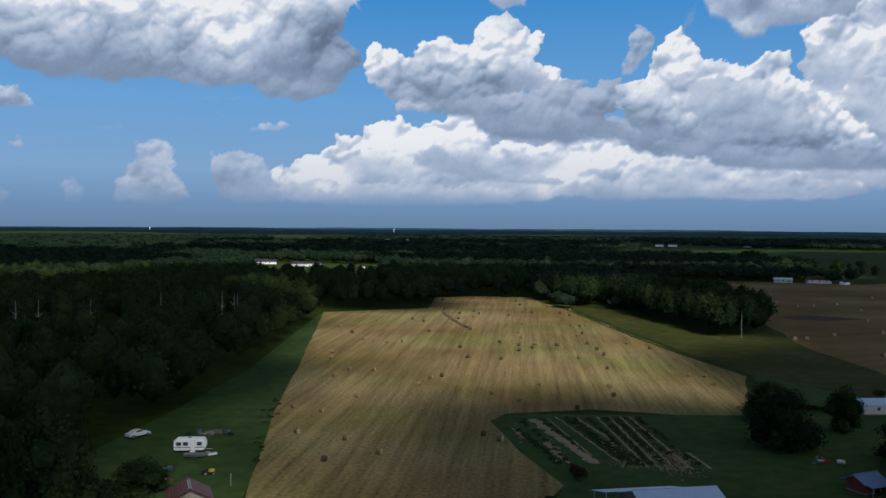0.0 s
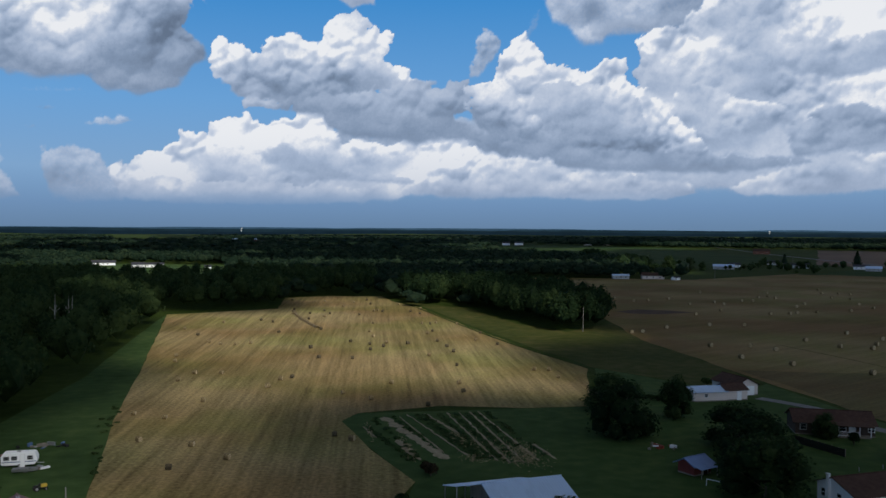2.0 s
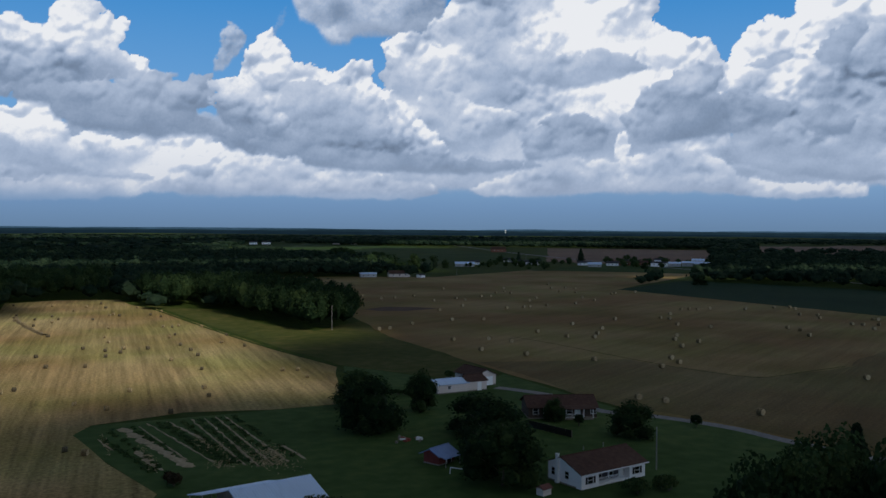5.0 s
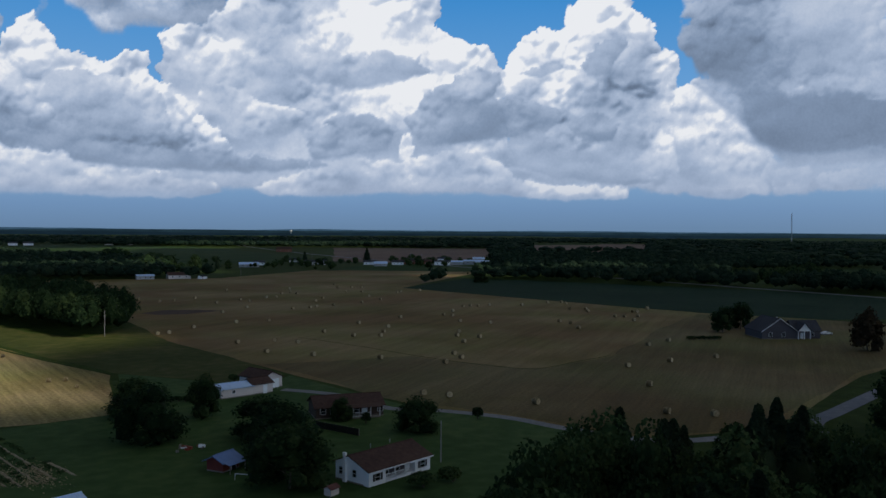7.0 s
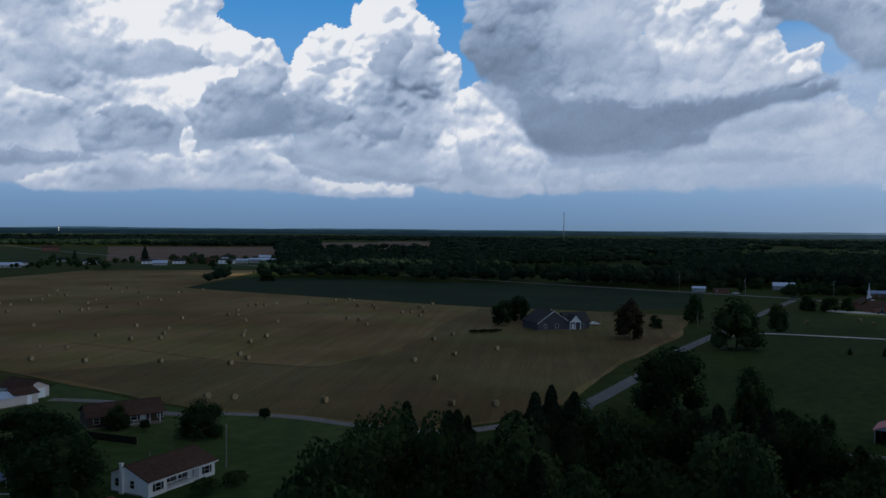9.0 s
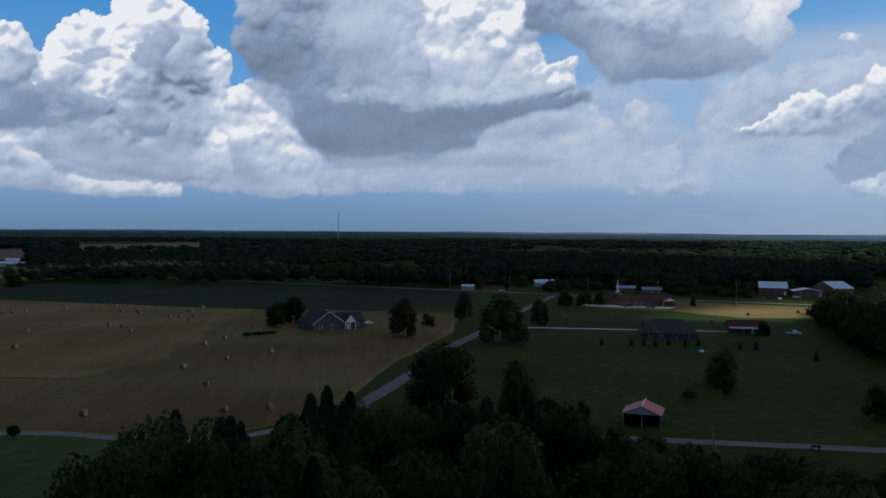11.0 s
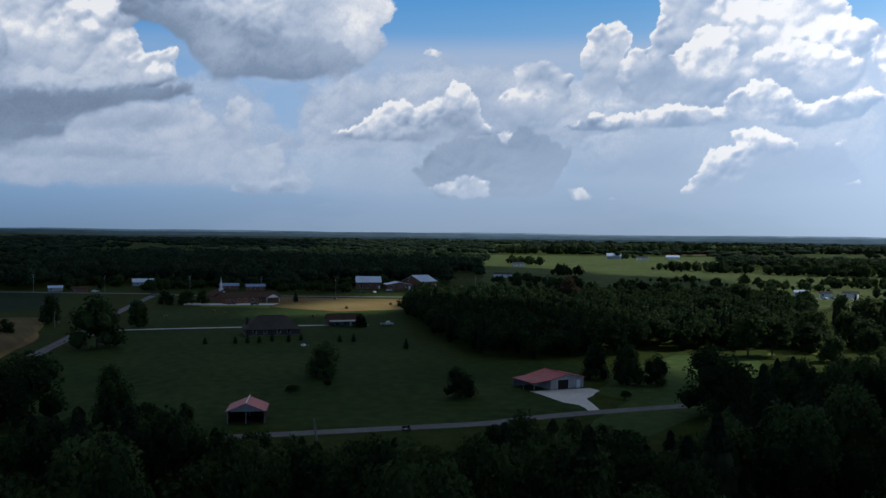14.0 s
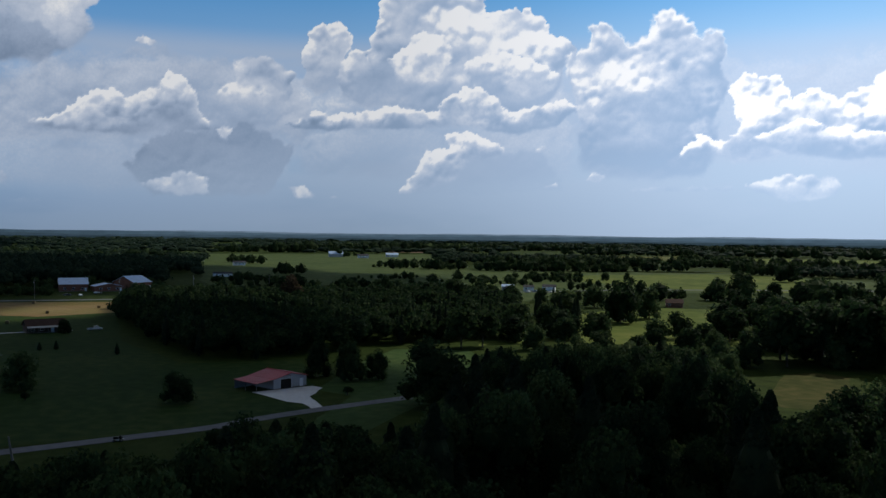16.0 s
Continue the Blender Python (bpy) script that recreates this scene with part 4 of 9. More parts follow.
# Low pale bank under them.
cumulus([(-11.6, 3.8), (-13.4, 4.5), (-14.9, 4.7), (-16.8, 4.6), (-17.6, 3.5), (-20.6, 3.3), (-22.9, 3.6), (-24.1, 2.6), (-22.9, 1.7), (-19.6, 2), (-16.4, 1.8), (-11.6, 1.7)], 0.82, 0.62, lump=0.5, relief=0.35, dense=0.85, soft=0.25, under=0.7)
cumulus([(-27.9, 2.5), (-29.2, 3.3), (-31.3, 3.7), (-33.5, 4.3), (-35, 4.7), (-37.2, 4.5), (-40.2, 5.1), (-42.8, 5), (-44.3, 4.4), (-45.4, 3.3), (-48.7, 3), (-52.3, 2.8), (-52.6, 1.9), (-48.4, 1.7), (-42.8, 2.1), (-37.2, 2.2), (-33.6, 1.8), (-29.2, 1.9)], 0.84, 0.62, lump=0.55, relief=0.35, dense=0.88, soft=0.25, under=0.7)
cumulus([(-37.3, 4.4), (-37.6, 6.2), (-38, 6.6), (-38.5, 5.4), (-38.2, 4.2)], 0.98, 0.85, lump=0.3, relief=0.3, dense=0.9)
cumulus([(-60.9, 3.9), (-62.2, 4.1), (-63.5, 3.5), (-63.2, 2.2), (-61.2, 2)], 0.74, 0.6, lump=0.4, dense=0.7, soft=0.3)
cumulus([(-63.5, 3.4), (-64.4, 3.7), (-66, 3.8), (-66, 2.7), (-64.7, 2.4), (-63.6, 2.6)], 0.78, 0.64, lump=0.4, dense=0.8, soft=0.2)
# Pale cloud behind the rain cloud.
cumulus([(-67, 5.9), (-71.3, 7.3), (-74.9, 7.9), (-78.2, 8.3), (-79.1, 8.3), (-79.4, 7.4), (-80.7, 7.1), (-81.2, 8.5), (-82.3, 8.4), (-82.5, 7), (-83.1, 5.6), (-84.4, 5.6), (-84.6, 4), (-85.8, 3.9), (-86.6, 2.9), (-85.7, 2.2), (-82.4, 2.1), (-78.6, 2.3), (-74.9, 3), (-71.3, 3.5), (-67, 4.3)], 0.82, 0.66, lump=0.7, relief=0.25, dense=0.62, soft=0.8, under=0.6)
cumulus([(-78.6, 8), (-79.1, 8.3), (-79.4, 7.4), (-80.4, 7.1), (-80.1, 6), (-78.5, 5.9)], 0.92, 0.72, lump=0.35, relief=0.4, dense=0.85, soft=0.25)
cumulus([(-80.9, 8.2), (-81.7, 8.6), (-82.4, 8.1), (-82.4, 6.5), (-81.3, 5.8), (-80.6, 6.9)], 0.92, 0.72, lump=0.35, relief=0.4, dense=0.85, soft=0.25)
cumulus([(-82.1, 5.1), (-83.4, 5.5), (-84.4, 5.7), (-84.6, 4), (-83.9, 3.2), (-82.3, 3.2)], 0.88, 0.7, lump=0.35, relief=0.4, dense=0.85, soft=0.25)
cumulus([(-84.6, 3.3), (-85.7, 3.8), (-86.6, 2.9), (-85.7, 2.2), (-82.4, 2), (-80.7, 2.4), (-81.6, 3.1)], 0.8, 0.66, lump=0.35, relief=0.35, dense=0.8, soft=0.3)
cumulus([(-74.5, 5.6), (-76, 6.2), (-76.8, 5.1), (-76.5, 4.1), (-74.8, 4)], 0.78, 0.64, lump=0.4, dense=0.6, soft=0.4)
cumulus([(-67.7, 3.7), (-69.1, 4.1), (-70.6, 3.8), (-71.7, 3.3), (-70.2, 2.1), (-68.1, 2.4)], 0.72, 0.6, lump=0.4, dense=0.6, soft=0.35)
cumulus([(-64.3, 3.5), (-65.8, 3.8), (-66.1, 3), (-65.3, 2.3), (-64.4, 2.5)], 0.8, 0.66, lump=0.3, dense=0.8, soft=0.2)
cumulus([(-61.2, 3.9), (-63.3, 4.1), (-63.4, 2.9), (-62.3, 2.1), (-61.3, 2.4)], 0.78, 0.64, lump=0.35, dense=0.8, soft=0.2)
cumulus([(-73.3, 3.4), (-74.4, 3.6), (-74.3, 2.6), (-73.4, 2.7)], 0.76, 0.66, lump=0.3, dense=0.6, soft=0.25)
cumulus([(-86.1, 1.6), (-87.2, 1.9), (-88.5, 1.8), (-88.3, 1.4), (-86.5, 1.3)], 0.66, 0.6, lump=0.2, dense=0.5, soft=0.25)
# The rain cloud: pale haze behind, white shoulder, smooth dark foot.
cumulus([(-60.1, 2.6), (-60.7, 5.8), (-63.8, 7.6), (-70.9, 8.5), (-78.2, 10.2), (-83.7, 9.2), (-86, 3), (-74.4, 2), (-63.8, 2.1)], 0.72, 0.6, lump=1.4, relief=0.12, dense=0.6, soft=1, under=0.8)
cumulus([(-56, 9.4), (-58.6, 10.5), (-62.3, 7.6), (-63.4, 4.3), (-62.3, 3.6), (-59.7, 5.8)], 0.62, 0.55, lump=0.6, relief=0.2, dense=0.85, soft=0.4)
cumulus([(-66.9, 16.5), (-75.2, 16), (-75.4, 12.7), (-75.7, 11.6), (-75.9, 10.7), (-77.6, 11), (-77.9, 9.2), (-75.3, 8.3), (-71.9, 8.5), (-69.1, 8.5), (-67.3, 10.7)], 0.95, 0.7, lump=1, relief=0.45, soft=0.25)
cumulus([(-56.4, 16.7), (-68, 16.5), (-67.5, 12.4), (-69.1, 9.9), (-72.6, 9.5), (-77.9, 9.3), (-75.9, 8.2), (-73.3, 7.5), (-70.2, 7.2), (-68.3, 6.1), (-66.7, 4.6), (-63.4, 4.7), (-61, 4.2), (-60.1, 7), (-58.7, 8.5), (-56.5, 9.4), (-55.6, 11.9)], 0.68, 0.28, lump=1.5, relief=0.22, soft=0.5, under=0.8)
cumulus([(-62.2, 13.6), (-65.1, 14.2), (-67, 12.4), (-65.9, 10), (-63, 9.4), (-61.9, 11.2)], 0.72, 0.6, lump=1, relief=0.2, dense=0.4, soft=0.8)
cumulus([(-59, 8.5), (-63.8, 8.4), (-69.1, 8.3), (-74.3, 8.7), (-78.5, 9.2), (-78.8, 8.3), (-75, 7.3), (-72.3, 6.6), (-71.3, 5.2), (-68.5, 4.3), (-62.3, 4.1), (-60.1, 5.1), (-59, 7)], 0.3, 0.2, lump=1, relief=0.08, dense=0.9, soft=0.6, under=0.5)
cumulus([(-62.1, 8.6), (-62.6, 9), (-63.2, 8.6), (-62.7, 8.2)], 0.72, 0.6, lump=0.2, dense=0.7, soft=0.2)
cumulus([(-61, 4.7), (-67.4, 5.3), (-74.3, 5.2), (-78.3, 4.6), (-75.4, 4), (-63.8, 3.9)], 0.5, 0.45, lump=0.5, dense=0.55, relief=0.1, soft=0.5)
cumulus([(-68.5, 6.2), (-72.6, 7.2), (-77.6, 7.7), (-80.1, 7.1), (-77.6, 6), (-72.6, 5.5)], 0.6, 0.48, lump=0.8, dense=0.5, relief=0.12, soft=0.8)
# Low dark cloud overhead in the east.
cumulus([(-74.7, 16.7), (-91.2, 16.7), (-91.8, 14), (-90.7, 12.9), (-91.4, 12), (-89.6, 10.5), (-88.2, 9.5), (-84.1, 9.3), (-80, 9.2), (-78.2, 10.8), (-77.9, 11.9), (-75.6, 12.4), (-74.4, 13.2)], 0.82, 0.34, lump=1.5, relief=0.28, soft=0.35, under=0.5)
cumulus([(-75.6, 14), (-78.5, 13.4), (-82.2, 12.7), (-88.2, 12.3), (-89.3, 10.9), (-87.5, 9.7), (-82.3, 9.4), (-79.3, 9.8), (-78.2, 11.2)], 0.46, 0.36, lump=1.2, relief=0.15, dense=0.6, soft=0.6)
# Towards the sun: veils, blue-grey heaps and bright rims.
cumulus([(-119.1, 10.1), (-128, 12.6), (-134.7, 11.3), (-143.7, 11.5), (-143.8, 3), (-134.9, 3.1), (-126.4, 4.3), (-119.2, 5.7)], 0.8, 0.7, lump=1.6, relief=0.08, dense=0.5, soft=1.6, under=1)
cumulus([(-88.9, 10.4), (-93.9, 11.5), (-96.8, 11.1), (-101.8, 10.8), (-104.1, 9.7), (-104.2, 6.3), (-100.3, 5.3), (-93.3, 5.4), (-86, 4.7), (-83.8, 5.7), (-86, 8.4)], 0.7, 0.62, lump=1.4, relief=0.12, dense=0.5, soft=0.7)
cumulus([(-84.8, 9.5), (-93.8, 11), (-102.5, 10.7), (-104.7, 7.7), (-103.3, 2.9), (-95.6, 1.6), (-84.9, 1.7)], 0.78, 0.64, lump=1.5, relief=0.2, dense=0.55, soft=1, under=0.8)
cumulus([(-101.8, 10.1), (-109.8, 11.1), (-120.9, 10), (-122.5, 3.2), (-112.2, 2.3), (-103.3, 3.1)], 0.82, 0.66, lump=1.4, relief=0.22, dense=0.55, soft=1, under=0.8)
cumulus([(-93.4, 11.5), (-93.9, 12), (-94.7, 11.6), (-94.6, 11.2), (-93.6, 11.3)], 0.85, 0.75, lump=0.2, dense=0.8)
cumulus([(-92.9, 4.2), (-94, 5.3), (-95.8, 6.2), (-98.2, 6.2), (-100.2, 6.8), (-101.9, 6.2), (-103.3, 5.2), (-102.9, 4.2), (-102.4, 2.6), (-101.3, 1.8), (-94.5, 1.8), (-93.4, 2.9)], 0.44, 0.46, lump=0.8, relief=0.12, dense=0.78, soft=0.3, under=0.8)
cumulus([(-86.9, 6.2), (-89.3, 6.8), (-90.8, 8.2), (-92.2, 8.6), (-93.3, 8), (-94.7, 8.9), (-95.6, 9.8), (-96.5, 9.4), (-97.1, 8.5), (-97.4, 7.4), (-98.3, 6.3), (-93.3, 5.8), (-89, 5.8)], 0.88, 0.6, lump=0.55, relief=0.45, rim=0.15, dense=0.95)
cumulus([(-93.8, 2.9), (-95.1, 3.2), (-96.5, 3.8), (-97.8, 3.3), (-98.1, 2.2), (-96.2, 2), (-94.4, 2.4)], 0.9, 0.66, lump=0.4, relief=0.4, dense=0.95)
cumulus([(-98.1, 8.3), (-99.5, 9.6), (-99.3, 10.7), (-100.8, 11.1), (-102.1, 10.9), (-103.4, 9.9), (-103.2, 8.3), (-101.5, 7.7), (-98.9, 8)], 0.88, 0.66, lump=0.6, relief=0.4, dense=0.95, soft=0.2)
cumulus([(-98.4, 6.4), (-99, 6.8), (-99.4, 6.5), (-99.1, 5.6), (-98.6, 5.8)], 0.98, 0.9, lump=0.2, dense=0.9)
cumulus([(-102.9, 2.9), (-103.9, 3), (-104.8, 2.4), (-104.6, 2), (-103.3, 2)], 0.78, 0.66, lump=0.25, dense=0.75, soft=0.2)
cumulus([(-103.8, 9.4), (-104.1, 12.6), (-105, 13.2), (-106.1, 13.5), (-106.8, 12.6), (-106.6, 11), (-107, 9.6), (-104.7, 8.7)], 0.95, 0.74, lump=0.6, relief=0.4, rim=0.15)
cumulus([(-106.3, 11.1), (-108.3, 11.9), (-109, 13.5), (-109.4, 16.9), (-115.9, 17), (-115.4, 14.3), (-118.7, 14.3), (-119.8, 13), (-121.7, 12), (-120.9, 11), (-120.5, 9.3), (-119.5, 8.3), (-117.3, 7.5), (-114.3, 7.3), (-109.9, 7.9), (-107.6, 8.1), (-106, 8.7)], 0.92, 0.68, lump=0.9, relief=0.4, rim=0.2)
cumulus([(-109.4, 11.1), (-111.3, 12.9), (-113.1, 12.7), (-113.5, 11.1), (-112.8, 9.7), (-110.2, 9.6)], 0.97, 0.76, lump=0.6, relief=0.4, dense=0.85)
cumulus([(-114.3, 11.1), (-116.5, 11.9), (-119.1, 11.1), (-120.6, 10.4), (-120.4, 9.2), (-118, 8.4), (-115, 9.3)], 0.95, 0.7, lump=0.4, relief=0.45, dense=0.8, rim=0.2)
cumulus([(-102.7, 6.8), (-104.7, 7.7), (-106.9, 7.6), (-109.5, 8.2), (-112.1, 7.9), (-114.3, 9.6), (-116.2, 9.2), (-117.3, 7.9), (-121, 8.7), (-121.8, 8.1), (-120.6, 6.9), (-117.3, 6.4), (-114.3, 6.9), (-109.9, 6.7), (-104, 6.4)], 0.92, 0.52, lump=0.5, relief=0.5, rim=0.2)
cumulus([(-109.9, 2.4), (-115.8, 5.3), (-119.5, 5.6), (-121.4, 2.7), (-115.9, 2.2)], 0.45, 0.45, lump=0.6, dense=0.35, relief=0.1, soft=0.4)
cumulus([(-109.9, 2.4), (-111.4, 4.2), (-112, 5.4), (-113.5, 5.6), (-113.2, 6.4), (-114.7, 6.7), (-115.9, 6.1), (-117, 5.7), (-117, 5.1), (-114.7, 4.5), (-114, 3.4), (-110.7, 2.4)], 0.95, 0.68, lump=0.35, relief=0.5, rim=0.15, dense=0.92)
cumulus([(-121.6, 3.9), (-121.8, 7.9), (-120.9, 10.4), (-120.9, 11.5), (-122.2, 12), (-122.3, 13.2), (-123.6, 13.6), (-124.5, 12.8), (-125.2, 12.1), (-126.1, 12.9), (-126.4, 13.9), (-127.6, 14.3), (-128.7, 13.3), (-129.4, 12.7), (-130.4, 12.9), (-131, 12.2), (-130.9, 10.5), (-131.2, 9.1), (-130.5, 7.7), (-130.9, 5.6), (-129.9, 3.4), (-126.4, 2.9), (-123.2, 3.3)], 0.84, 0.5, lump=0.6, relief=0.4, rim=0.45, under=0.9, soft=0.4)
cumulus([(-122.8, 8.2), (-124.9, 9.1), (-126.7, 9.6), (-128.1, 9.2), (-129.5, 7.8), (-128.1, 5.3), (-125.7, 4.3), (-123.2, 5)], 0.56, 0.54, lump=0.6, relief=0.2, rim=0.4, dense=0.6, soft=0.4, under=0.8)
cumulus([(-128, 4.8), (-129.2, 6.4), (-130.9, 6), (-131.9, 6.6), (-131.2, 9.1), (-132.1, 10.1), (-134.1, 9.7), (-134.9, 8.3), (-136, 9.1), (-137.3, 8.1), (-138.5, 8.6), (-139.9, 9.7), (-143.2, 9.5), (-143.8, 4.8), (-138, 4.6), (-134.8, 5.1), (-131.6, 4.5), (-130.2, 5.2)], 0.98, 0.62, lump=0.5, relief=0.55, rim=0.4)
cumulus([(-132.2, 5.9), (-135.4, 7.2), (-138.6, 6.3), (-143.2, 6.4), (-143.3, 4.6), (-138, 4.6), (-134.8, 5)], 0.9, 0.55, lump=0.4, relief=0.5, rim=0.3, dense=0.8)
cumulus([(-122.9, 2.9), (-126.8, 3.3), (-131.9, 3.2), (-131.6, 2.7), (-126.4, 2.6)], 0.64, 0.6, lump=0.3, dense=0.5, soft=0.3)
cumulus([(-132.1, 3.3), (-134.9, 3.9), (-137.6, 3.6), (-137.7, 2.4), (-134.9, 1.9), (-132.8, 2.6)], 0.86, 0.66, lump=0.4, relief=0.4, dense=0.75, soft=0.2)
cumulus([(-118.7, 5.4), (-119.6, 5.8), (-120.1, 5.5), (-119.2, 5.2)], 0.9, 0.72, lump=0.2, relief=0.35, dense=0.85)
cumulus([(-119.3, 3), (-120.5, 3.4), (-120.7, 3), (-119.8, 2.8)], 0.9, 0.72, lump=0.2, relief=0.35, dense=0.85)
cumulus([(-122.4, 3.5), (-122.8, 4.1), (-123.6, 3.9), (-123.3, 3.1)], 0.9, 0.72, lump=0.2, relief=0.35, dense=0.85)
cumulus([(-103.2, 2.8), (-104, 3), (-104.6, 2.2), (-103.5, 2)], 0.9, 0.72, lump=0.2, relief=0.35, dense=0.85)
cumulus([(-105.5, 2.2), (-105.9, 2.4), (-106.2, 2.2), (-105.8, 2)], 0.9, 0.72, lump=0.2, relief=0.35, dense=0.85)


def cloud_sky(name):
    """Glowing sky by bearing and rise: clear gradient, veils, and the heaped clouds."""
    m = bpy.data.materials.new(name)
    m.use_nodes = True
    t = m.node_tree
    t.nodes.remove(t.nodes["Principled BSDF"])
    where = node(t, "ShaderNodeAttribute")
    where.attribute_name = "bearing"
    p = where.outputs["Vector"]
    heap = node(t, "ShaderNodeAttribute")
    heap.attribute_name = "billow"
    held = node(t, "ShaderNodeSeparateXYZ")
    t.links.new(heap.outputs["Vector"], held.inputs[0])
    parts = node(t, "ShaderNodeSeparateXYZ")
    t.links.new(p, parts.inputs[0])
    az, el = parts.outputs[0], parts.outputs[1]
    sunny = step(t, az, -50.0, -150.0)
    rise = maths(t, "DIVIDE", el, 18.0, clamp=True)
    cool = ramp(t, rise, [(0.0, (0.14, 0.24, 0.39)), (0.08, (0.165, 0.29, 0.49)), (0.2, (0.22, 0.39, 0.63)), (0.45, (0.15, 0.37, 0.7)), (0.85, (0.045, 0.26, 0.63))])
    warm = ramp(t, rise, [(0.0, (0.34, 0.45, 0.6)), (0.2, (0.4, 0.53, 0.7)), (0.55, (0.48, 0.61, 0.8)), (0.72, (0.28, 0.5, 0.78)), (0.88, (0.12, 0.38, 0.74))])
    sky_colour = mix(t, sunny, cool, warm)
    # thin veils towards the sun
    long = vmath(t, "MULTIPLY", p, (0.05, 0.2, 1))
    veil = step(t, flat_noise(t, long, 1.0, 4.0, 0.55).outputs[0], 0.3, 0.62)
    veil = maths(t, "MAXIMUM", veil, 0.5)
    veil = maths(t, "MULTIPLY", veil, maths(t, "MULTIPLY", step(t, az, -62.0, -95.0), step(t, el, 13.0, 11.0)))
    veil = maths(t, "MULTIPLY", veil, maths(t, "MULTIPLY_ADD", step(t, el, 1.0, 7.0), 0.65, 0.35))
    sky_colour = mix(t, maths(t, "MULTIPLY", veil, 0.85), sky_colour, (0.42, 0.52, 0.69))
    fine = flat_noise(t, p, 5.5, 4.0, 0.6).outputs[0]
    shade = maths(t, "ADD", held.outputs[0], maths(t, "MULTIPLY_ADD", fine, 0.11, -0.055))
    cover = step(t, maths(t, "ADD", held.outputs[1], maths(t, "MULTIPLY_ADD", fine, 0.3, -0.15)), 0.06, 0.94)
    cover = maths(t, "MULTIPLY", cover, maths(t, "MULTIPLY", step(t, held.outputs[1], 0.0, 0.12), step(t, el, 1.0, 2.7)))
    sunrim = step(t, az, -85.0, -125.0)
    white = ramp(t, shade, [(0.08, (0.13, 0.18, 0.27)), (0.36, (0.23, 0.31, 0.45)), (0.62, (0.38, 0.47, 0.63)), (0.86, (0.58, 0.65, 0.78)), (1.04, (0.86, 0.88, 0.92))])
    white = mix(t, maths(t, "MULTIPLY", sunrim, maths(t, "MULTIPLY_ADD", shade, -0.8, 0.85, clamp=True)), white, (0.36, 0.52, 0.76))
    hazy = step(t, el, 6.5, 0.8)
    white = mix(t, maths(t, "MULTIPLY", hazy, 0.5), white, mix(t, 0.35, sky_colour, mix(t, step(t, az, -60.0, -90.0), (0.62, 0.56, 0.58), (0.44, 0.56, 0.72))))
    glow = node(t, "ShaderNodeEmission")
    t.links.new(mix(t, cover, sky_colour, white), glow.inputs[0])
    t.links.new(maths(t, "MULTIPLY_ADD", step(t, az, -104.0, -138.0), 0.58, 0.95), glow.inputs[1])
    t.links.new(glow.outputs[0], t.nodes["Material Output"].inputs["Surface"])
    m.cycles.emission_sampling = "NONE"
    return m


def sky_backdrop():
    """One sheet bent round the place 4.9 km away."""
    a, e = np.radians(GRID_A.ravel()), np.radians(GRID_E.ravel())
    v = np.column_stack([-np.sin(a) * 4900, np.cos(a) * 4900, EYE + 4900 * np.tan(e)])
    r, c = GRID_A.shape
    i = (np.arange(r - 1)[:, None] * c + np.arange(c - 1)[None, :]).ravel()
    me = mesh_from("sky_backdrop", v, np.column_stack([i, i + 1, i + c + 1, i + c]), True)
    for name, x, y in (("bearing", GRID_A, GRID_E), ("billow", BILLOW, COVER)):
        layer = me.attributes.new(name, "FLOAT_VECTOR", "POINT")
        layer.data.foreach_set("vector", np.column_stack([x.ravel(), y.ravel(), np.zeros(x.size)]).ravel())
    ob = part("sky_backdrop", me, cloud_sky("cloudy_sky"), None)
    return tagged(ob, "blue sky with heaped white and grey cumulus clouds", "sky", kind="structure")


sky_backdrop()


def overhead_cloud(x, y, rx, ry, seed):
    """A cloud high above, out of view, between the sun and the ground round (x, y)."""
    rng = np.random.default_rng(seed)
    high = 1500.0
    c = np.array([x + SUNWARD.x / SUNWARD.z * high, y + SUNWARD.y / SUNWARD.z * high, high])
    heap = Heap()
    puff(heap, c, np.diag((rx * 0.92, ry * 0.92, 60)), rng, 3, 0.16)
    for k in range(30):
        a = rng.uniform(0, 2 * math.pi)
        r = rng.uniform(0.1, 0.22) * min(rx, ry)
        puff(heap, c + np.array([math.cos(a) * rx * 0.85, math.sin(a) * ry * 0.85, rng.uniform(-10, 20)]), np.eye(3) * r, rng, 2, 0.3)
    return tagged(part("cloud", fuse(heap, max(16.0, rx / 14), (60, 30), seed), CLOUD, None), "flat-based cumulus cloud overhead shading the fields", "cloud")


overhead_cloud(310, 400, 188, 330, 51)
overhead_cloud(168, 42, 165, 102, 52)
overhead_cloud(300, 8, 120, 86, 53)
overhead_cloud(520, 250, 200, 250, 54)
overhead_cloud(112, -26, 110, 46, 55)
overhead_cloud(195, 185, 115, 110, 62)
overhead_cloud(-196, 250, 160, 300, 56)
overhead_cloud(-145, 70, 100, 105, 57)
overhead_cloud(160, 640, 190, 120, 58)
overhead_cloud(800, 1150, 420, 420, 59)
overhead_cloud(1050, 450, 350, 400, 60)
overhead_cloud(-600, 900, 330, 330, 61)
overhead_cloud(0, 592, 230, 95, 63)
overhead_cloud(300, 1000, 420, 180, 64)
overhead_cloud(200, 2100, 900, 420, 65)
overhead_cloud(800, 150, 240, 300, 66)
overhead_cloud(1500, 900, 500, 500, 67)
overhead_cloud(192, -60, 58, 30, 68)
overhead_cloud(800, -85, 260, 150, 69)
overhead_cloud(50, 120, 52, 28, 72)
overhead_cloud(140, 385, 38, 60, 75)
overhead_cloud(-35, 460, 42, 27, 77)
overhead_cloud(-100, 1450, 420, 320, 78)
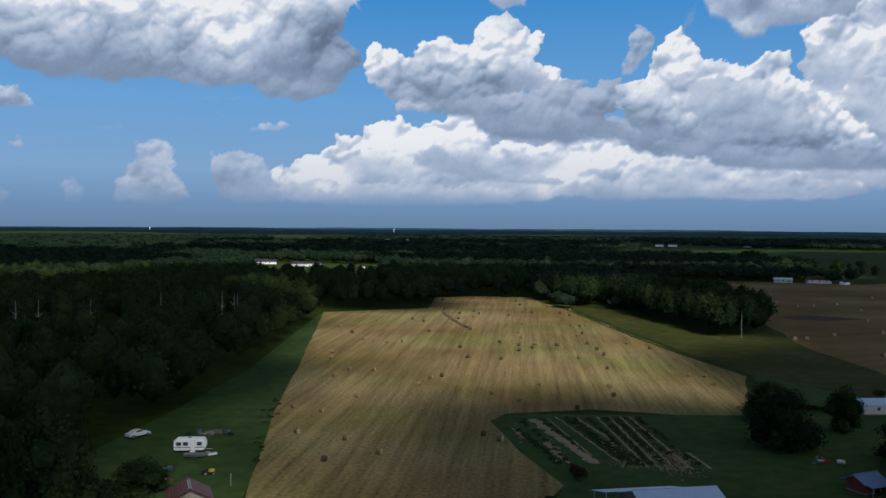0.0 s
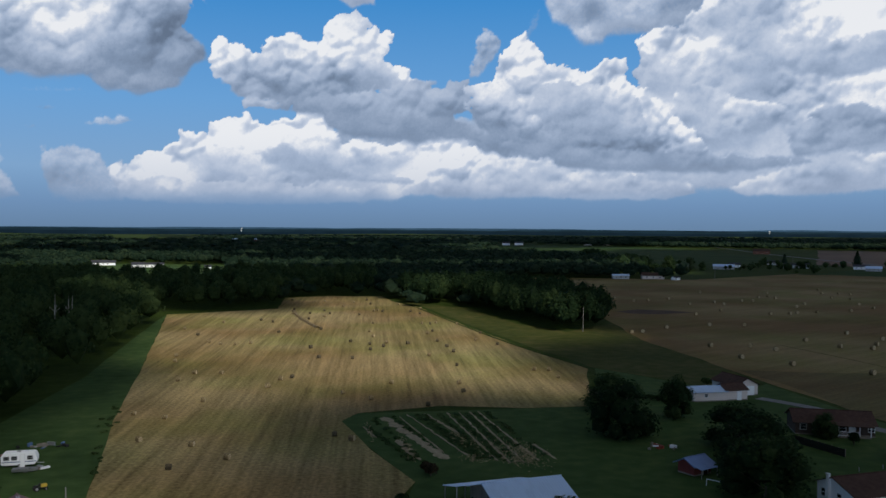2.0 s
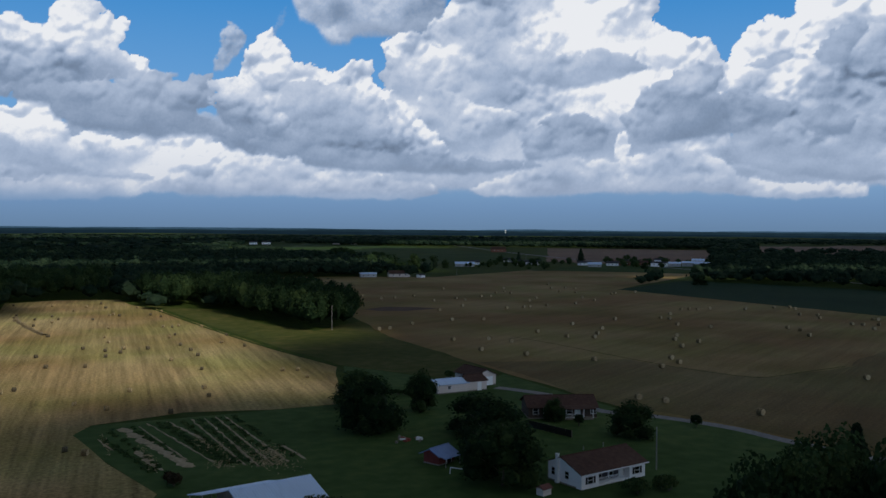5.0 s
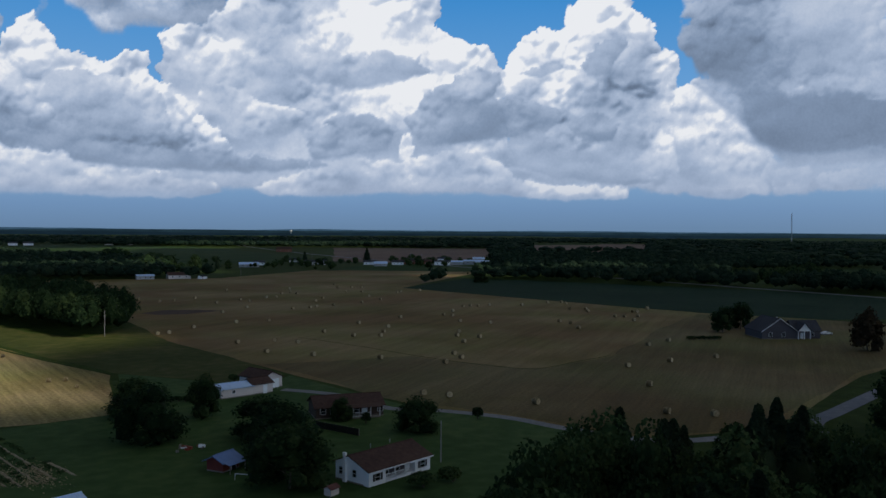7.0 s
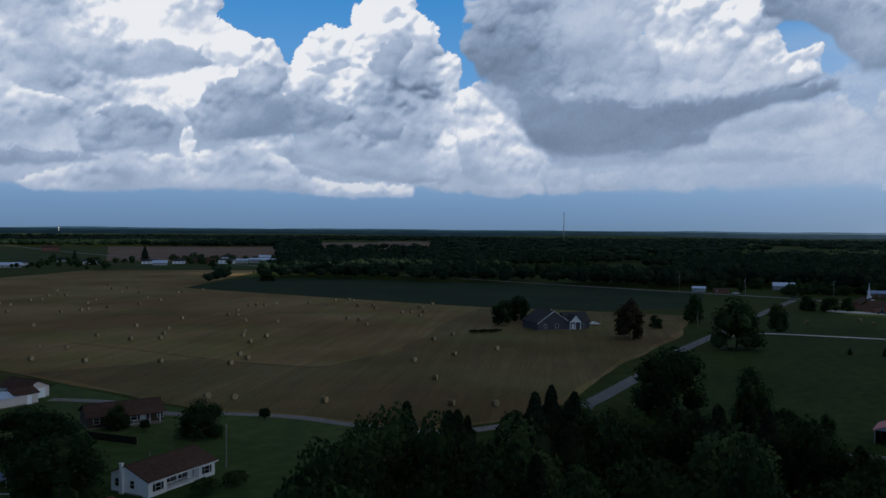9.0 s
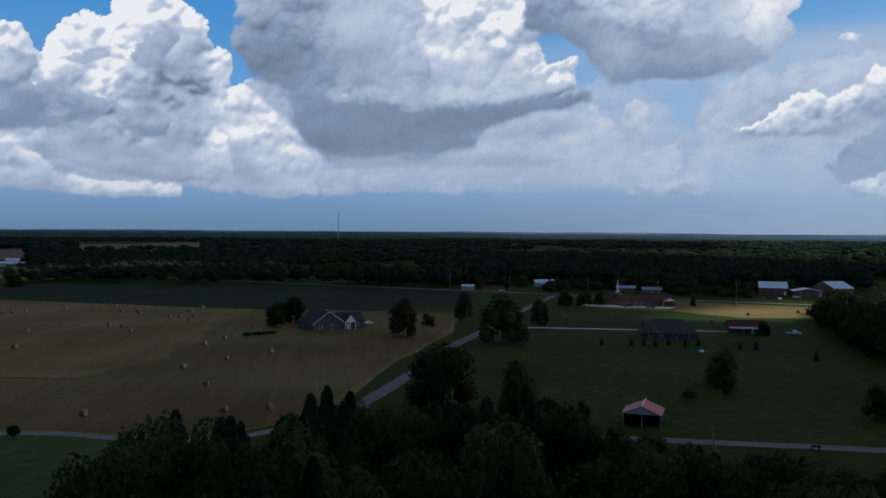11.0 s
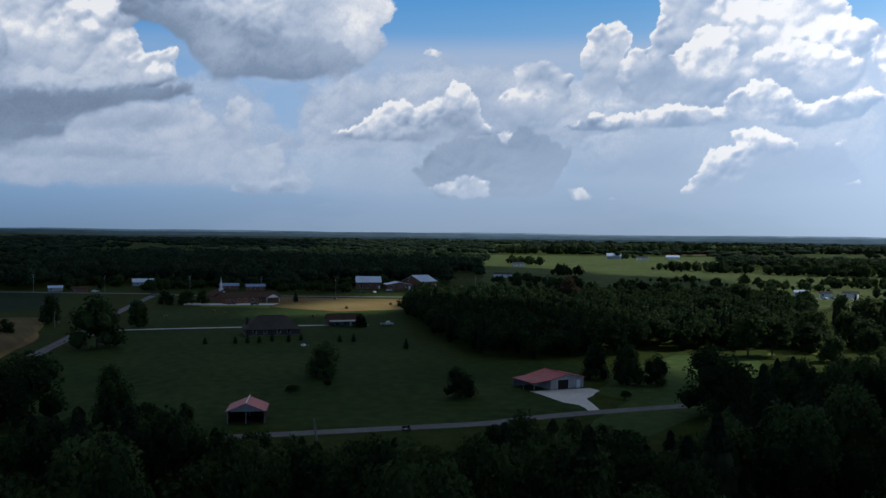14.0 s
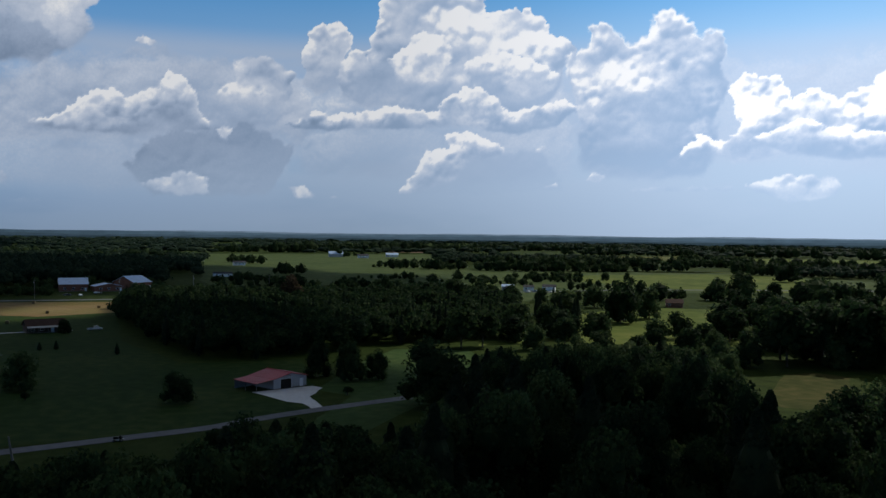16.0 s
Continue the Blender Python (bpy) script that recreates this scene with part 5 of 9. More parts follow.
overhead_cloud(3700, 1500, 700, 700, 79)
overhead_cloud(2800, 2700, 800, 800, 84)
overhead_cloud(700, 3500, 1400, 600, 85)
overhead_cloud(1900, 350, 420, 320, 80)
overhead_cloud(1250, 2600, 800, 800, 73)
overhead_cloud(2500, 800, 700, 700, 74)
overhead_cloud(600, 740, 230, 190, 70)
overhead_cloud(1900, 1700, 900, 800, 71)
overhead_cloud(700, -225, 115, 75, 76)


def cloud_scraps(x, y, rx, ry, seed):
    """Broken scraps of cloud high above, out of view, that thin the sun over the ground round (x, y)."""
    rng = np.random.default_rng(seed)
    high = 1500.0
    heap = Heap()
    for k in range(int(rx * ry * 0.026)):
        a, r = rng.uniform(0, 2 * math.pi), math.sqrt(rng.random())
        at = np.array([x + math.cos(a) * r * rx + SUNWARD.x / SUNWARD.z * high, y + math.sin(a) * r * ry + SUNWARD.y / SUNWARD.z * high, high + rng.uniform(-20, 20)])
        puff(heap, at, np.diag((rng.uniform(3.4, 5.6), rng.uniform(3.4, 5.6), 3)), rng, 1, 0.3)
    return tagged(part("cloud", heap.mesh("cloud", True), CLOUD, None), "thin broken scraps of cloud overhead", "cloud", kind="stuff")


cloud_scraps(-30, 190, 34, 85, 81)
cloud_scraps(2, 150, 40, 45, 82)


def far_hills(away, base, swing, seed, mat, label, drop=0.0):
    """A low ridge sheet along the horizon, blue haze painted in, part of the distance."""
    bm = bmesh.new()
    last = None
    for k in range(401):
        a = radians(50 - 207 * k / 400)
        rise = base + swing * noise.fractal((k / 26.0, seed, 0), 0.9, 2.1, 5) - drop * max(0.0, math.degrees(a) + 80)
        x, y = -math.sin(a) * away, math.cos(a) * away
        row = [bm.verts.new((x, y, -30)), bm.verts.new((x, y, EYE + away * math.tan(radians(rise)))), bm.verts.new((x * 1.012, y * 1.012, -30))]
        if last:
            for j in (0, 1):
                bm.faces.new((last[j], row[j], row[j + 1], last[j + 1]))
        last = row
    bmesh.ops.recalc_face_normals(bm, faces=bm.faces[:])
    return tagged(part("backdrop", bm, mat, None), label, "hills", kind="structure")


def haze_glow_material(name, west, east):
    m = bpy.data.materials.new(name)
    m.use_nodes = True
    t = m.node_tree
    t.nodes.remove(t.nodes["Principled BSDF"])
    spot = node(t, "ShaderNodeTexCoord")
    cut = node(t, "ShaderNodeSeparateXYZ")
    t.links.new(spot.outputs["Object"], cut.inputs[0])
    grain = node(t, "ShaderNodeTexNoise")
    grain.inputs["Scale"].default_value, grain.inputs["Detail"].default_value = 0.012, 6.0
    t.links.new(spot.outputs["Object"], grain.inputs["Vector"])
    # Distance haze is put into this colour, which glows of itself.
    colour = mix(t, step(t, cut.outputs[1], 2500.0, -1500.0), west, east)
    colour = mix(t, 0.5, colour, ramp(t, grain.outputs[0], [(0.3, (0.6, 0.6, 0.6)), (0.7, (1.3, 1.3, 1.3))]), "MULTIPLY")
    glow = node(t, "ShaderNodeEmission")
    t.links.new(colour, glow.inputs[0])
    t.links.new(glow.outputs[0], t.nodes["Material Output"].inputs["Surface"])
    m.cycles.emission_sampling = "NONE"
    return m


far_hills(4840, -0.06, 0.1, 3.0, haze_glow_material("hazy_ridge", (0.035, 0.075, 0.12), (0.16, 0.23, 0.31)), "far ridge on the horizon with blue haze painted in")
far_hills(4780, -0.13, 0.07, 9.0, haze_glow_material("near_hazy_ridge", (0.012, 0.028, 0.04), (0.075, 0.125, 0.175)), "dark wooded ridge on the horizon, blue haze painted in")
far_hills(4250, -0.27, 0.08, 15.0, haze_glow_material("third_hazy_ridge", (0.008, 0.019, 0.03), (0.06, 0.1, 0.14)), "dark wooded ridge towards the horizon, haze painted in")
far_hills(3500, -0.42, 0.09, 21.0, haze_glow_material("fourth_hazy_ridge", (0.006, 0.014, 0.02), (0.034, 0.06, 0.078)), "dark tree line towards the horizon, haze painted in", 0.012)

# ---- trees ----


def leaf_quads(centres, normals, size, rng):
    """Small four-cornered sprays of leaves, one at each centre."""
    n = len(centres)
    tilt = normals + rng.normal(0, 0.55, (n, 3))
    tilt /= np.linalg.norm(tilt, axis=1)[:, None]
    ref = rng.normal(0, 1, (n, 3))
    u = np.cross(tilt, ref)
    u /= np.linalg.norm(u, axis=1)[:, None] + 1e-9
    w = np.cross(tilt, u)
    s = size * rng.uniform(0.6, 1.35, (n, 1))
    bend = tilt * s * 0.3
    quads = np.stack([centres - u * s, centres - w * s * 0.75 + bend, centres + u * s, centres + w * s * 0.75 - bend], 1)
    return quads.reshape(-1, 3), np.arange(n * 4).reshape(n, 4)


def crown_points(lobes, count, rng):
    """Points in the outer shell of a heap of rounded lobes, and the outward way at each."""
    share = np.array([l[3] ** 2 for l in lobes])
    pick = rng.choice(len(lobes), count, p=share / share.sum())
    lob = np.array(lobes)[pick]
    n = rng.normal(0, 1, (count, 3))
    n /= np.linalg.norm(n, axis=1)[:, None]
    n[:, 2] = np.where(n[:, 2] < -0.55, -n[:, 2], n[:, 2])
    r = lob[:, 3] * (0.72 + 0.36 * rng.random(count) ** 0.7) * (0.85 + 0.3 * lattice(n * 2.3 + lob[:, :3]))
    return lob[:, :3] + n * r[:, None] * np.array([1, 1, lobes[0][4]]), n


def limb_mesh(height, crown_base, spread, rng, girth):
    """A tapered, slightly crooked trunk with a few rising limbs."""
    bm = bmesh.new()
    at = Vector((0, 0, -0.2))
    steps = 5
    for k in range(steps):
        up = Vector((rng.normal(0, 0.12), rng.normal(0, 0.12), height * 0.8 * (k + 1) / steps))
        rod(at, up, girth * (1 - k / steps * 0.8), bm, girth * (1 - (k + 1) / steps * 0.8), 7)
        at = up
    for k in range(6):
        a = rng.uniform(0, 2 * math.pi)
        z = crown_base + (height * 0.55 - crown_base) * k / 6
        rod((0, 0, z), (math.cos(a) * spread * 0.7, math.sin(a) * spread * 0.7, z + spread * 0.6), girth * 0.35, bm, girth * 0.08, 5)
    return bm


def broadleaf(name, at, height, width, seed, mat=None, leaves=2200, label="", size=0.36, core=True, group="", foot=-0.08):
    rng = np.random.default_rng(seed)
    ob = thing(name, at, label or "leafy broadleaved tree with a dense dark green crown", "tree", group)
    r = width / 2
    base = height * foot
    mid = (height + base) / 2
    tall = (height - base) / 2
    lobes = [(0, 0, mid, r * 0.72, tall / r)]
    for k in range(17):
        a = k * 2.4 + rng.uniform(-0.4, 0.4)
        z = rng.uniform(-0.9, -0.6) if k > 10 else rng.uniform(-0.75, 0.8)
        out = math.sqrt(max(0.05, 1 - 0.95 * max(0.0, z + 0.25) ** 2)) * r * 0.64
        lobes.append((math.cos(a) * out, math.sin(a) * out, mid + z * tall * 0.72, r * rng.uniform(0.26, 0.46), min(1.1, tall / r)))
    c, n = crown_points(lobes, leaves, rng)
    c[:, 2] = np.where(c[:, 2] < height * (foot + 0.1), height * (foot + 0.1 + rng.random(len(c)) * 0.16), c[:, 2])
    heap = Heap()
    heap.add(*leaf_quads(c, n, size, rng))
    if core:
        v, f = BALLS[1]
        for x, y, z, q, s in lobes:
            lump = v * (0.6 + 0.5 * lattice(v * 2.6 + seed + x)[:, None])
            q4 = lump * np.array([q, q, q * s]) * 0.84 + np.array([x, y, z])
            heap.add(q4, np.column_stack([f, f[:, 2]]))
    part("trunk", limb_mesh(height, height * 0.1, r, rng, max(0.12, height * 0.018)), BARK, ob)
    me = mesh_tri(heap, "crown")
    part("crown", me, mat or LEAF, ob)
    return ob


def mesh_tri(heap, name):
    """The heap's quads as triangles (a core's faces carry one corner twice)."""
    v, f = np.concatenate(heap.v), np.concatenate(heap.f)
    a, b = f[:, [0, 1, 2]], f[:, [0, 2, 3]]
    b = b[b[:, 1] != b[:, 2]]
    return mesh_from(name, v, np.concatenate([a, b]))


def conifer(name, at, height, width, seed, label="", leaves=1700, size=0.3, group="", mat=None):
    rng = np.random.default_rng(seed)
    ob = thing(name, at, label or "dense dark evergreen tree", "tree", group)
    z = rng.random(leaves) ** 0.75
    tier = 0.82 + 0.18 * np.sin(z * height * 3.2 + rng.uniform(0, 6))
    a = rng.uniform(0, 2 * math.pi, leaves)
    r = (1 - z) ** 0.8 * width / 2 * tier * rng.uniform(0.75, 1.1, leaves) * (0.85 + 0.3 * lattice(np.column_stack([np.cos(a) * 2, np.sin(a) * 2, z * 6]) + seed)) + 0.08
    c = np.column_stack([np.cos(a) * r, np.sin(a) * r, height * (0.04 + 0.96 * z)])
    n = np.column_stack([np.cos(a), np.sin(a), np.full(leaves, 0.5)])
    heap = Heap()
    heap.add(*leaf_quads(c, n, size, rng))
    v, f = BALLS[2]
    k = v.copy()
    k[:, 2] = (k[:, 2] + 1) / 2
    k[:, :2] *= (0.8 * (1 - k[:, 2]) ** 0.4)[:, None]
    heap.add(k * np.array([width / 2, width / 2, height * 0.9]), np.column_stack([f, f[:, 2]]))
    part("trunk", rod((0, 0, -0.1), (0, 0, height * 0.9), max(0.1, height * 0.014), None, 0.03, 7), BARK, ob)
    part("crown", mesh_tri(heap, "crown"), mat or NEEDLE, ob)
    return ob


def shrub(name, at, height, width, seed, label, mat=None, leaves=500, category="bush", spray=0.2):
    rng = np.random.default_rng(seed)
    ob = thing(name, at, label, category)
    r = width / 2
    lobes = [(rng.normal(0, r * 0.3), rng.normal(0, r * 0.3), height * 0.5, r * rng.uniform(0.5, 0.75), height / width) for k in range(5)]
    c, n = crown_points(lobes, leaves, rng)
    c[:, 2] = np.clip(c[:, 2], 0.05, height)
    heap = Heap()
    heap.add(*leaf_quads(c, n, spray, rng))
    bm = bmesh.new()
    for k in range(5):
        rod((0, 0, -0.1), (rng.normal(0, r * 0.3), rng.normal(0, r * 0.3), height * 0.7), 0.06, bm, 0.02, 5)
    part("stems", bm, BARK, ob)
    part("foliage", mesh_tri(heap, "foliage"), mat or LEAF, ob)
    return ob


MODELS = {}


def plant(kind, x, y, height, width, seed, label="", group=""):
    """A tree of one of a few builds, copied, turned and stretched to its size."""
    rng = random.Random(seed)
    shape = seed % 5 if kind == "broad" else seed % 3
    close = math.hypot(x, y) < 265
    count, spray = (2700, 0.24) if close else (900, 0.42)
    key = (kind, shape, close)
    m = pose(x, y, 0, 0, 0, rng.uniform(0, 360))
    if key not in MODELS:
        if kind == "broad":
            ob = broadleaf("tree", (x, y), 12, 11, 100 + shape, leaves=count, size=spray)
        elif kind == "stem":
            ob = broadleaf("tree", (x, y), 12, 9, 120 + shape, leaves=count, size=spray, foot=0.16, label="leafy tree with a rounded crown on a clear trunk")
        elif kind == "pale":
            ob = broadleaf("tree", (x, y), 12, 9, 140 + shape, LEAF_PALE, count, size=spray, label="leafy tree with lighter green crown")
        elif kind == "red":
            ob = broadleaf("tree", (x, y), 12, 9, 160 + shape, LEAF_RED, count, size=spray, label="tree with reddish brown autumn crown")
        else:
            ob = conifer("evergreen_tree", (x, y), 10, 6, 180 + shape, leaves=count, size=spray * 0.75)
        MODELS[key] = ob
        ob["basis_h"], ob["basis_w"] = (12 if kind != "fir" else 10), {"broad": 11, "stem": 9, "pale": 9, "red": 9, "fir": 6}[kind]
    else:
        ob = copy_thing(MODELS[key], m)
    s, w = height / ob["basis_h"], width / ob["basis_w"]
    ob.matrix_basis = m @ Matrix.Diagonal((w, w, s, 1))
    return tagged(ob, label, group=group)


# Single trees by the houses and in the meadows: bearing plan, height, width.
for k, (kind, x, y, h, w, label) in enumerate([
    ("broad", 69, 181, 8.7, 13.5, "round dark tree at the hay field's corner"),
    ("broad", 63, 158, 11.6, 13.5, "large round dark tree at the hay field's corner"),
    ("broad", 80, 172, 9.3, 8.0, "round dark tree beside the white barn"),
    ("broad", 81, 146, 9.4, 16.0, "wide dark tree behind the white house"),
    ("broad", 68, 116, 12.0, 14.0, "tall dark tree beside the white house"),
    ("broad", 75, 130, 10.5, 14.0, "dark tree behind the white house"),
    ("broad", 101, 151, 5.2, 5.5, "small tree before the brick house"),
    ("broad", 107, 133, 7.3, 9.7, "rounded tree by the drive"),
    ("broad", 308, 190, 11.9, 10.0, "dark tree beside the grey house"),
    ("broad", 323, 191, 13.4, 10.0, "dark tree beside the grey house"),
    ("red", 300, 130, 15.5, 11.8, "large reddish brown tree by the lane"),
    ("broad", 371, 131, 12.9, 9.0, "dark tree by the lane"),
    ("broad", 297, 90, 18.0, 19.0, "large round dark tree by the lane"),
    ("broad", 357, 92, 12.7, 9.0, "dark tree beside the drive"),
    ("broad", 182, 69, 17.0, 18.0, "large round dark tree at the lane's bend"),
    ("broad", 175, 50, 13.6, 9.0, "tall dark evergreen tree by the lane"),
    ("broad", 180, 37, 4.8, 3.7, "small tree by the lane"),
    ("pale", 236, 12, 10.8, 9.4, "thin leafy tree in the meadow"),
    ("broad", 207, -22, 8.2, 8.4, "dense rounded evergreen in the meadow"),
    ("broad", 466, 95, 8.7, 10.0, "dark tree before the church"),
    ("broad", 466, 106, 7.6, 9.0, "dark tree before the church"),
    ("broad", 472, 88, 7.8, 7.0, "dark tree before the church"),
    ("fir", 485, 40, 6.0, 4.0, "evergreen by the road"),
    ("broad", 337, 135, 6.2, 6.0, "small tree by the grey house"),
    ("broad", 360, 3, 6.3, 5.5, "small tree at the end of the long shed"),
    ("broad", 232, -62, 10.6, 7.9, "dark evergreen tree beside the red-roofed barn"),
    ("broad", 224, -69, 11.4, 9.0, "dark evergreen tree beside the red-roofed barn"),
    ("broad", 223, -76, 8.5, 7.0, "dark evergreen tree beside the red-roofed barn"),
    ("broad", 185, -77, 17.4, 19.0, "huge dark tree beside the paddock"),
    ("broad", 330, -229, 20.0, 17.0, "tall tree on the lawn"),
    ("pale", 344, -255, 17.0, 12.0, "tall tree on the lawn"),
    ("pale", 406, -264, 14.0, 14.0, "leafy tree on the lawn"),
    ("broad", 269, -236, 15.5, 17.0, "dark broad tree by the farmhouse"),
    ("broad", 274, -217, 12.1, 12.0, "dark tree on the lawn"),
    ("pale", 270, -203, 9.6, 10.0, "sunlit tree on the lawn"),
    ("broad", 236, -231, 20.0, 21.0, "huge dark tree by the glade"),
    ("broad", 210, -223, 20.0, 20.0, "huge dark tree by the glade"),
    ("broad", 200, -245, 20.0, 22.0, "huge dark tree by the glade"),
    ("broad", 592, -589, 20.0, 24.0, "large round tree in the open field"),
    ("red", 444, -104, 18.7, 14.0, "large reddish tree by the road"),
    ("red", 460, -126, 9.3, 16.0, "low reddish tree by the road"),
    ("broad", 572, -200, 10.3, 8.7, "round tree in the open field"),
    ("broad", 441, -232, 12.3, 8.0, "tree beside the red brick house"),
    ("broad", 460, -260, 7.5, 7.0, "small tree by the road"),
    ("broad", 646, -431, 8.5, 8.0, "round tree in the open field"),
    ("broad", 643, -452, 7.5, 7.0, "round tree in the open field"),
    ("broad", 481, -434, 16.8, 22.0, "wide tree by the road"),
    ("broad", 484, -417, 11.9, 12.0, "tree by the road"),
    ("broad", 452, -437, 10.7, 12.0, "tree by the road"),
    ("broad", 467, -494, 13.0, 22.0, "wide tree by the road"),
    ("pale", 367, -222, 15.0, 18.0, "sunlit leafy tree on the lawn"),
    ("stem", 204, -203, 21.0, 17.0, "huge dark tree behind the glade"),
    ("stem", 216, -212, 20.0, 17.0, "huge dark tree behind the glade"),
    ("stem", 203, -217, 21.0, 18.0, "huge dark tree behind the glade"),
    ("stem", 194, -224, 22.0, 18.0, "huge dark tree behind the glade"),
    ("broad", 184, -229, 20.0, 17.0, "huge dark tree behind the glade"),
    ("broad", 207, -190, 12.0, 10.0, "dark tree behind the glade"),
    ("stem", 212, -240, 21.0, 18.0, "huge dark tree behind the glade"),
    ("stem", 260, -230, 14.5, 13.7, "dark tree on the lawn"),
    ("stem", 335, -234, 21.4, 16.1, "tall tree with several trunks on the lawn"),
    ("stem", 349, -246, 17.0, 11.0, "tall tree on the lawn"),
    ("broad", 287, -173, 12.1, 15.4, "dark tree at the lawn's edge"),
    ("broad", 286, -150, 10.6, 14.0, "dark tree at the wood's edge"),
    ("broad", 303, -176, 14.2, 13.7, "dark tree at the lawn's edge"),
    ("fir", 623, 877, 16.5, 12.0, "tall dark evergreen in the village"),
    ("broad", 360, 792, 15.3, 14.8, "dark tree behind the far sheds"),
    ("fir", 383, 791, 12.0, 6.9, "dark evergreen behind the far sheds"),
    ("broad", 392, 786, 9.2, 8.0, "dark tree behind the far sheds"),
    ("fir", 513, 842, 14.5, 9.0, "dark evergreen in the village"),
    ("broad", 510, 808, 9.4, 11.2, "dark tree in the village"),
    ("broad", 450, 484, 7.8, 12.0, "round tree at the field's corner"),
    ("broad", 578, 702, 7.1, 8.3, "dark tree in the village"),
    ("broad", 335, 767, 8.2, 14.0, "dark trees behind the far sheds"),
    ("broad", -53, 117, 17.0, 13.0, "tall leafy tree at the wood's corner"),
    ("pale", -62, 118, 16.0, 12.0, "tall leafy tree at the wood's corner"),
]):
    plant(kind, x, y, h, w, 300 + k, label)

# Foreground wood: its tree tops follow an uneven line below the lane.
TOPS = [(-42.8, -14.3), (-46.1, -14.0), (-49.1, -11.1), (-50.9, -10.7), (-55.0, -11.7), (-57.7, -13.0), (-59.5, -10.5), (-61.8, -9.4), (-64.0, -10.6), (-65.8, -11.4), (-70.5, -11.0), (-72.8, -10.5), (-75.8, -10.5), (-77.8, -10.8), (-79.5, -12.4), (-84.4, -12.6), (-86.3, -13.6), (-88.9, -12.9), (-92.9, -13.5), (-97.2, -12.9), (-101.6, -11.2), (-105.0, -11.9), (-110.0, -12.4), (-112.3, -11.4), (-113.8, -8.8), (-116.4, -7.4), (-121.2, -6.8), (-128.7, -6.6), (-130.1, -7.2), (-131.8, -7.8), (-134.5, -9.6), (-136.7, -10.2), (-138.2, -8.2), (-143.0, -7.2)]
bearings = [b for b, e in TOPS][::-1]
rises = [e for b, e in TOPS][::-1]
rng = random.Random(5)
taken = []
for k in range(2600):
    az = rng.uniform(-147, -44)
    d = rng.uniform(80, 155 if az > -111 else 265)
    x, y = -math.sin(radians(az)) * d, math.cos(radians(az)) * d
    h = min(EYE + d * math.tan(radians(float(np.interp(az, bearings, rises)))), rng.uniform(11, 21)) - rng.uniform(0, 1.8) * (k % 3)
    if h < 5.5 or any((x - p) ** 2 + (y - q) ** 2 < (2.9 + 0.12 * g) ** 2 for p, q, g in taken):
        continue
    if bool(inside([x], [y], GLADE)[0]) or bool(inside([x], [y], PADDOCK)[0]) or (x - 96) ** 2 + (y - 108) ** 2 < 27 ** 2 or (az > -56 and d > 120) or (-140.5 < az < -131.5 and d > 172):
        continue
    taken.append((x, y, h))
    if len(taken) > 210:
        break
# Taller ones along its far edge.
for k in range(74):
    az = -45.5 - 1.34 * k + rng.uniform(-0.35, 0.35)
    low = float(np.interp(az, bearings, rises))
    h = rng.uniform(14.5, 19.5)
    d = (EYE - h) / math.tan(radians(-low)) * rng.uniform(0.93, 1.0)
    x, y = -math.sin(radians(az)) * d, math.cos(radians(az)) * d
    if not any(bool(inside([x], [y], p)[0]) for p in (GLADE, PADDOCK)) and (x - 96) ** 2 + (y - 108) ** 2 > 27 ** 2:
        taken.append((x, y, h))
for k, (x, y, h) in enumerate(taken):
    kind = ("broad", "fir", "stem", "fir", "broad", "pale")[int(noise.noise((x / 30, y / 30, 4)) * 6 + k) % 6]
    plant(kind, x, y, h, h * (0.52 if kind == "fir" else rng.uniform(0.46, 0.7)) + 1.2, 700 + k, group="foreground wood")

# Scattered trees of the park beyond it.
for k in range(600):
    az, d = rng.uniform(-146, -112), rng.uniform(235, 520)
    x, y = -math.sin(radians(az)) * d, math.cos(radians(az)) * d
    if (-140.5 < az < -131.5 and d < 285) or any((x - p) ** 2 + (y - q) ** 2 < (9 if d < 380 else 14) ** 2 for p, q, g in taken) or bool(inside([x], [y], PARK)[0]) or noise.noise((x / 55, y / 55, 2.2)) < -0.08:
        continue
    h = rng.uniform(7, 14)
    taken.append((x, y, h))
    plant(("stem", "pale", "stem", "stem")[k % 4], x, y, h * 1.15, h * 0.95, 2000 + k, "leafy tree in the parkland", "parkland trees")
    if len(taken) > 345:
        break

VILLAGE = [(285, 686), (327, 639), (410, 538), (461, 504), (616, 664), (775, 814), (1382, 1451), (1196, 1803), (874, 2068), (548, 2026), (390, 1645), (382, 920)]
CLEARINGS = [VILLAGE, HAYFIELD, PASTURE_STRIP, HAYFIELD_EAST, CROPFIELD, MEADOW, YARD, WESTLAWN, PADDOCK, GLADE, PARK, [(525, 50), (640, 48), (655, -55), (530, -62)], [(525, 215), (628, 180), (600, 60), (525, 50)]] + [p for m, p in FAR_FIELDS + NORTH_FIELDS]


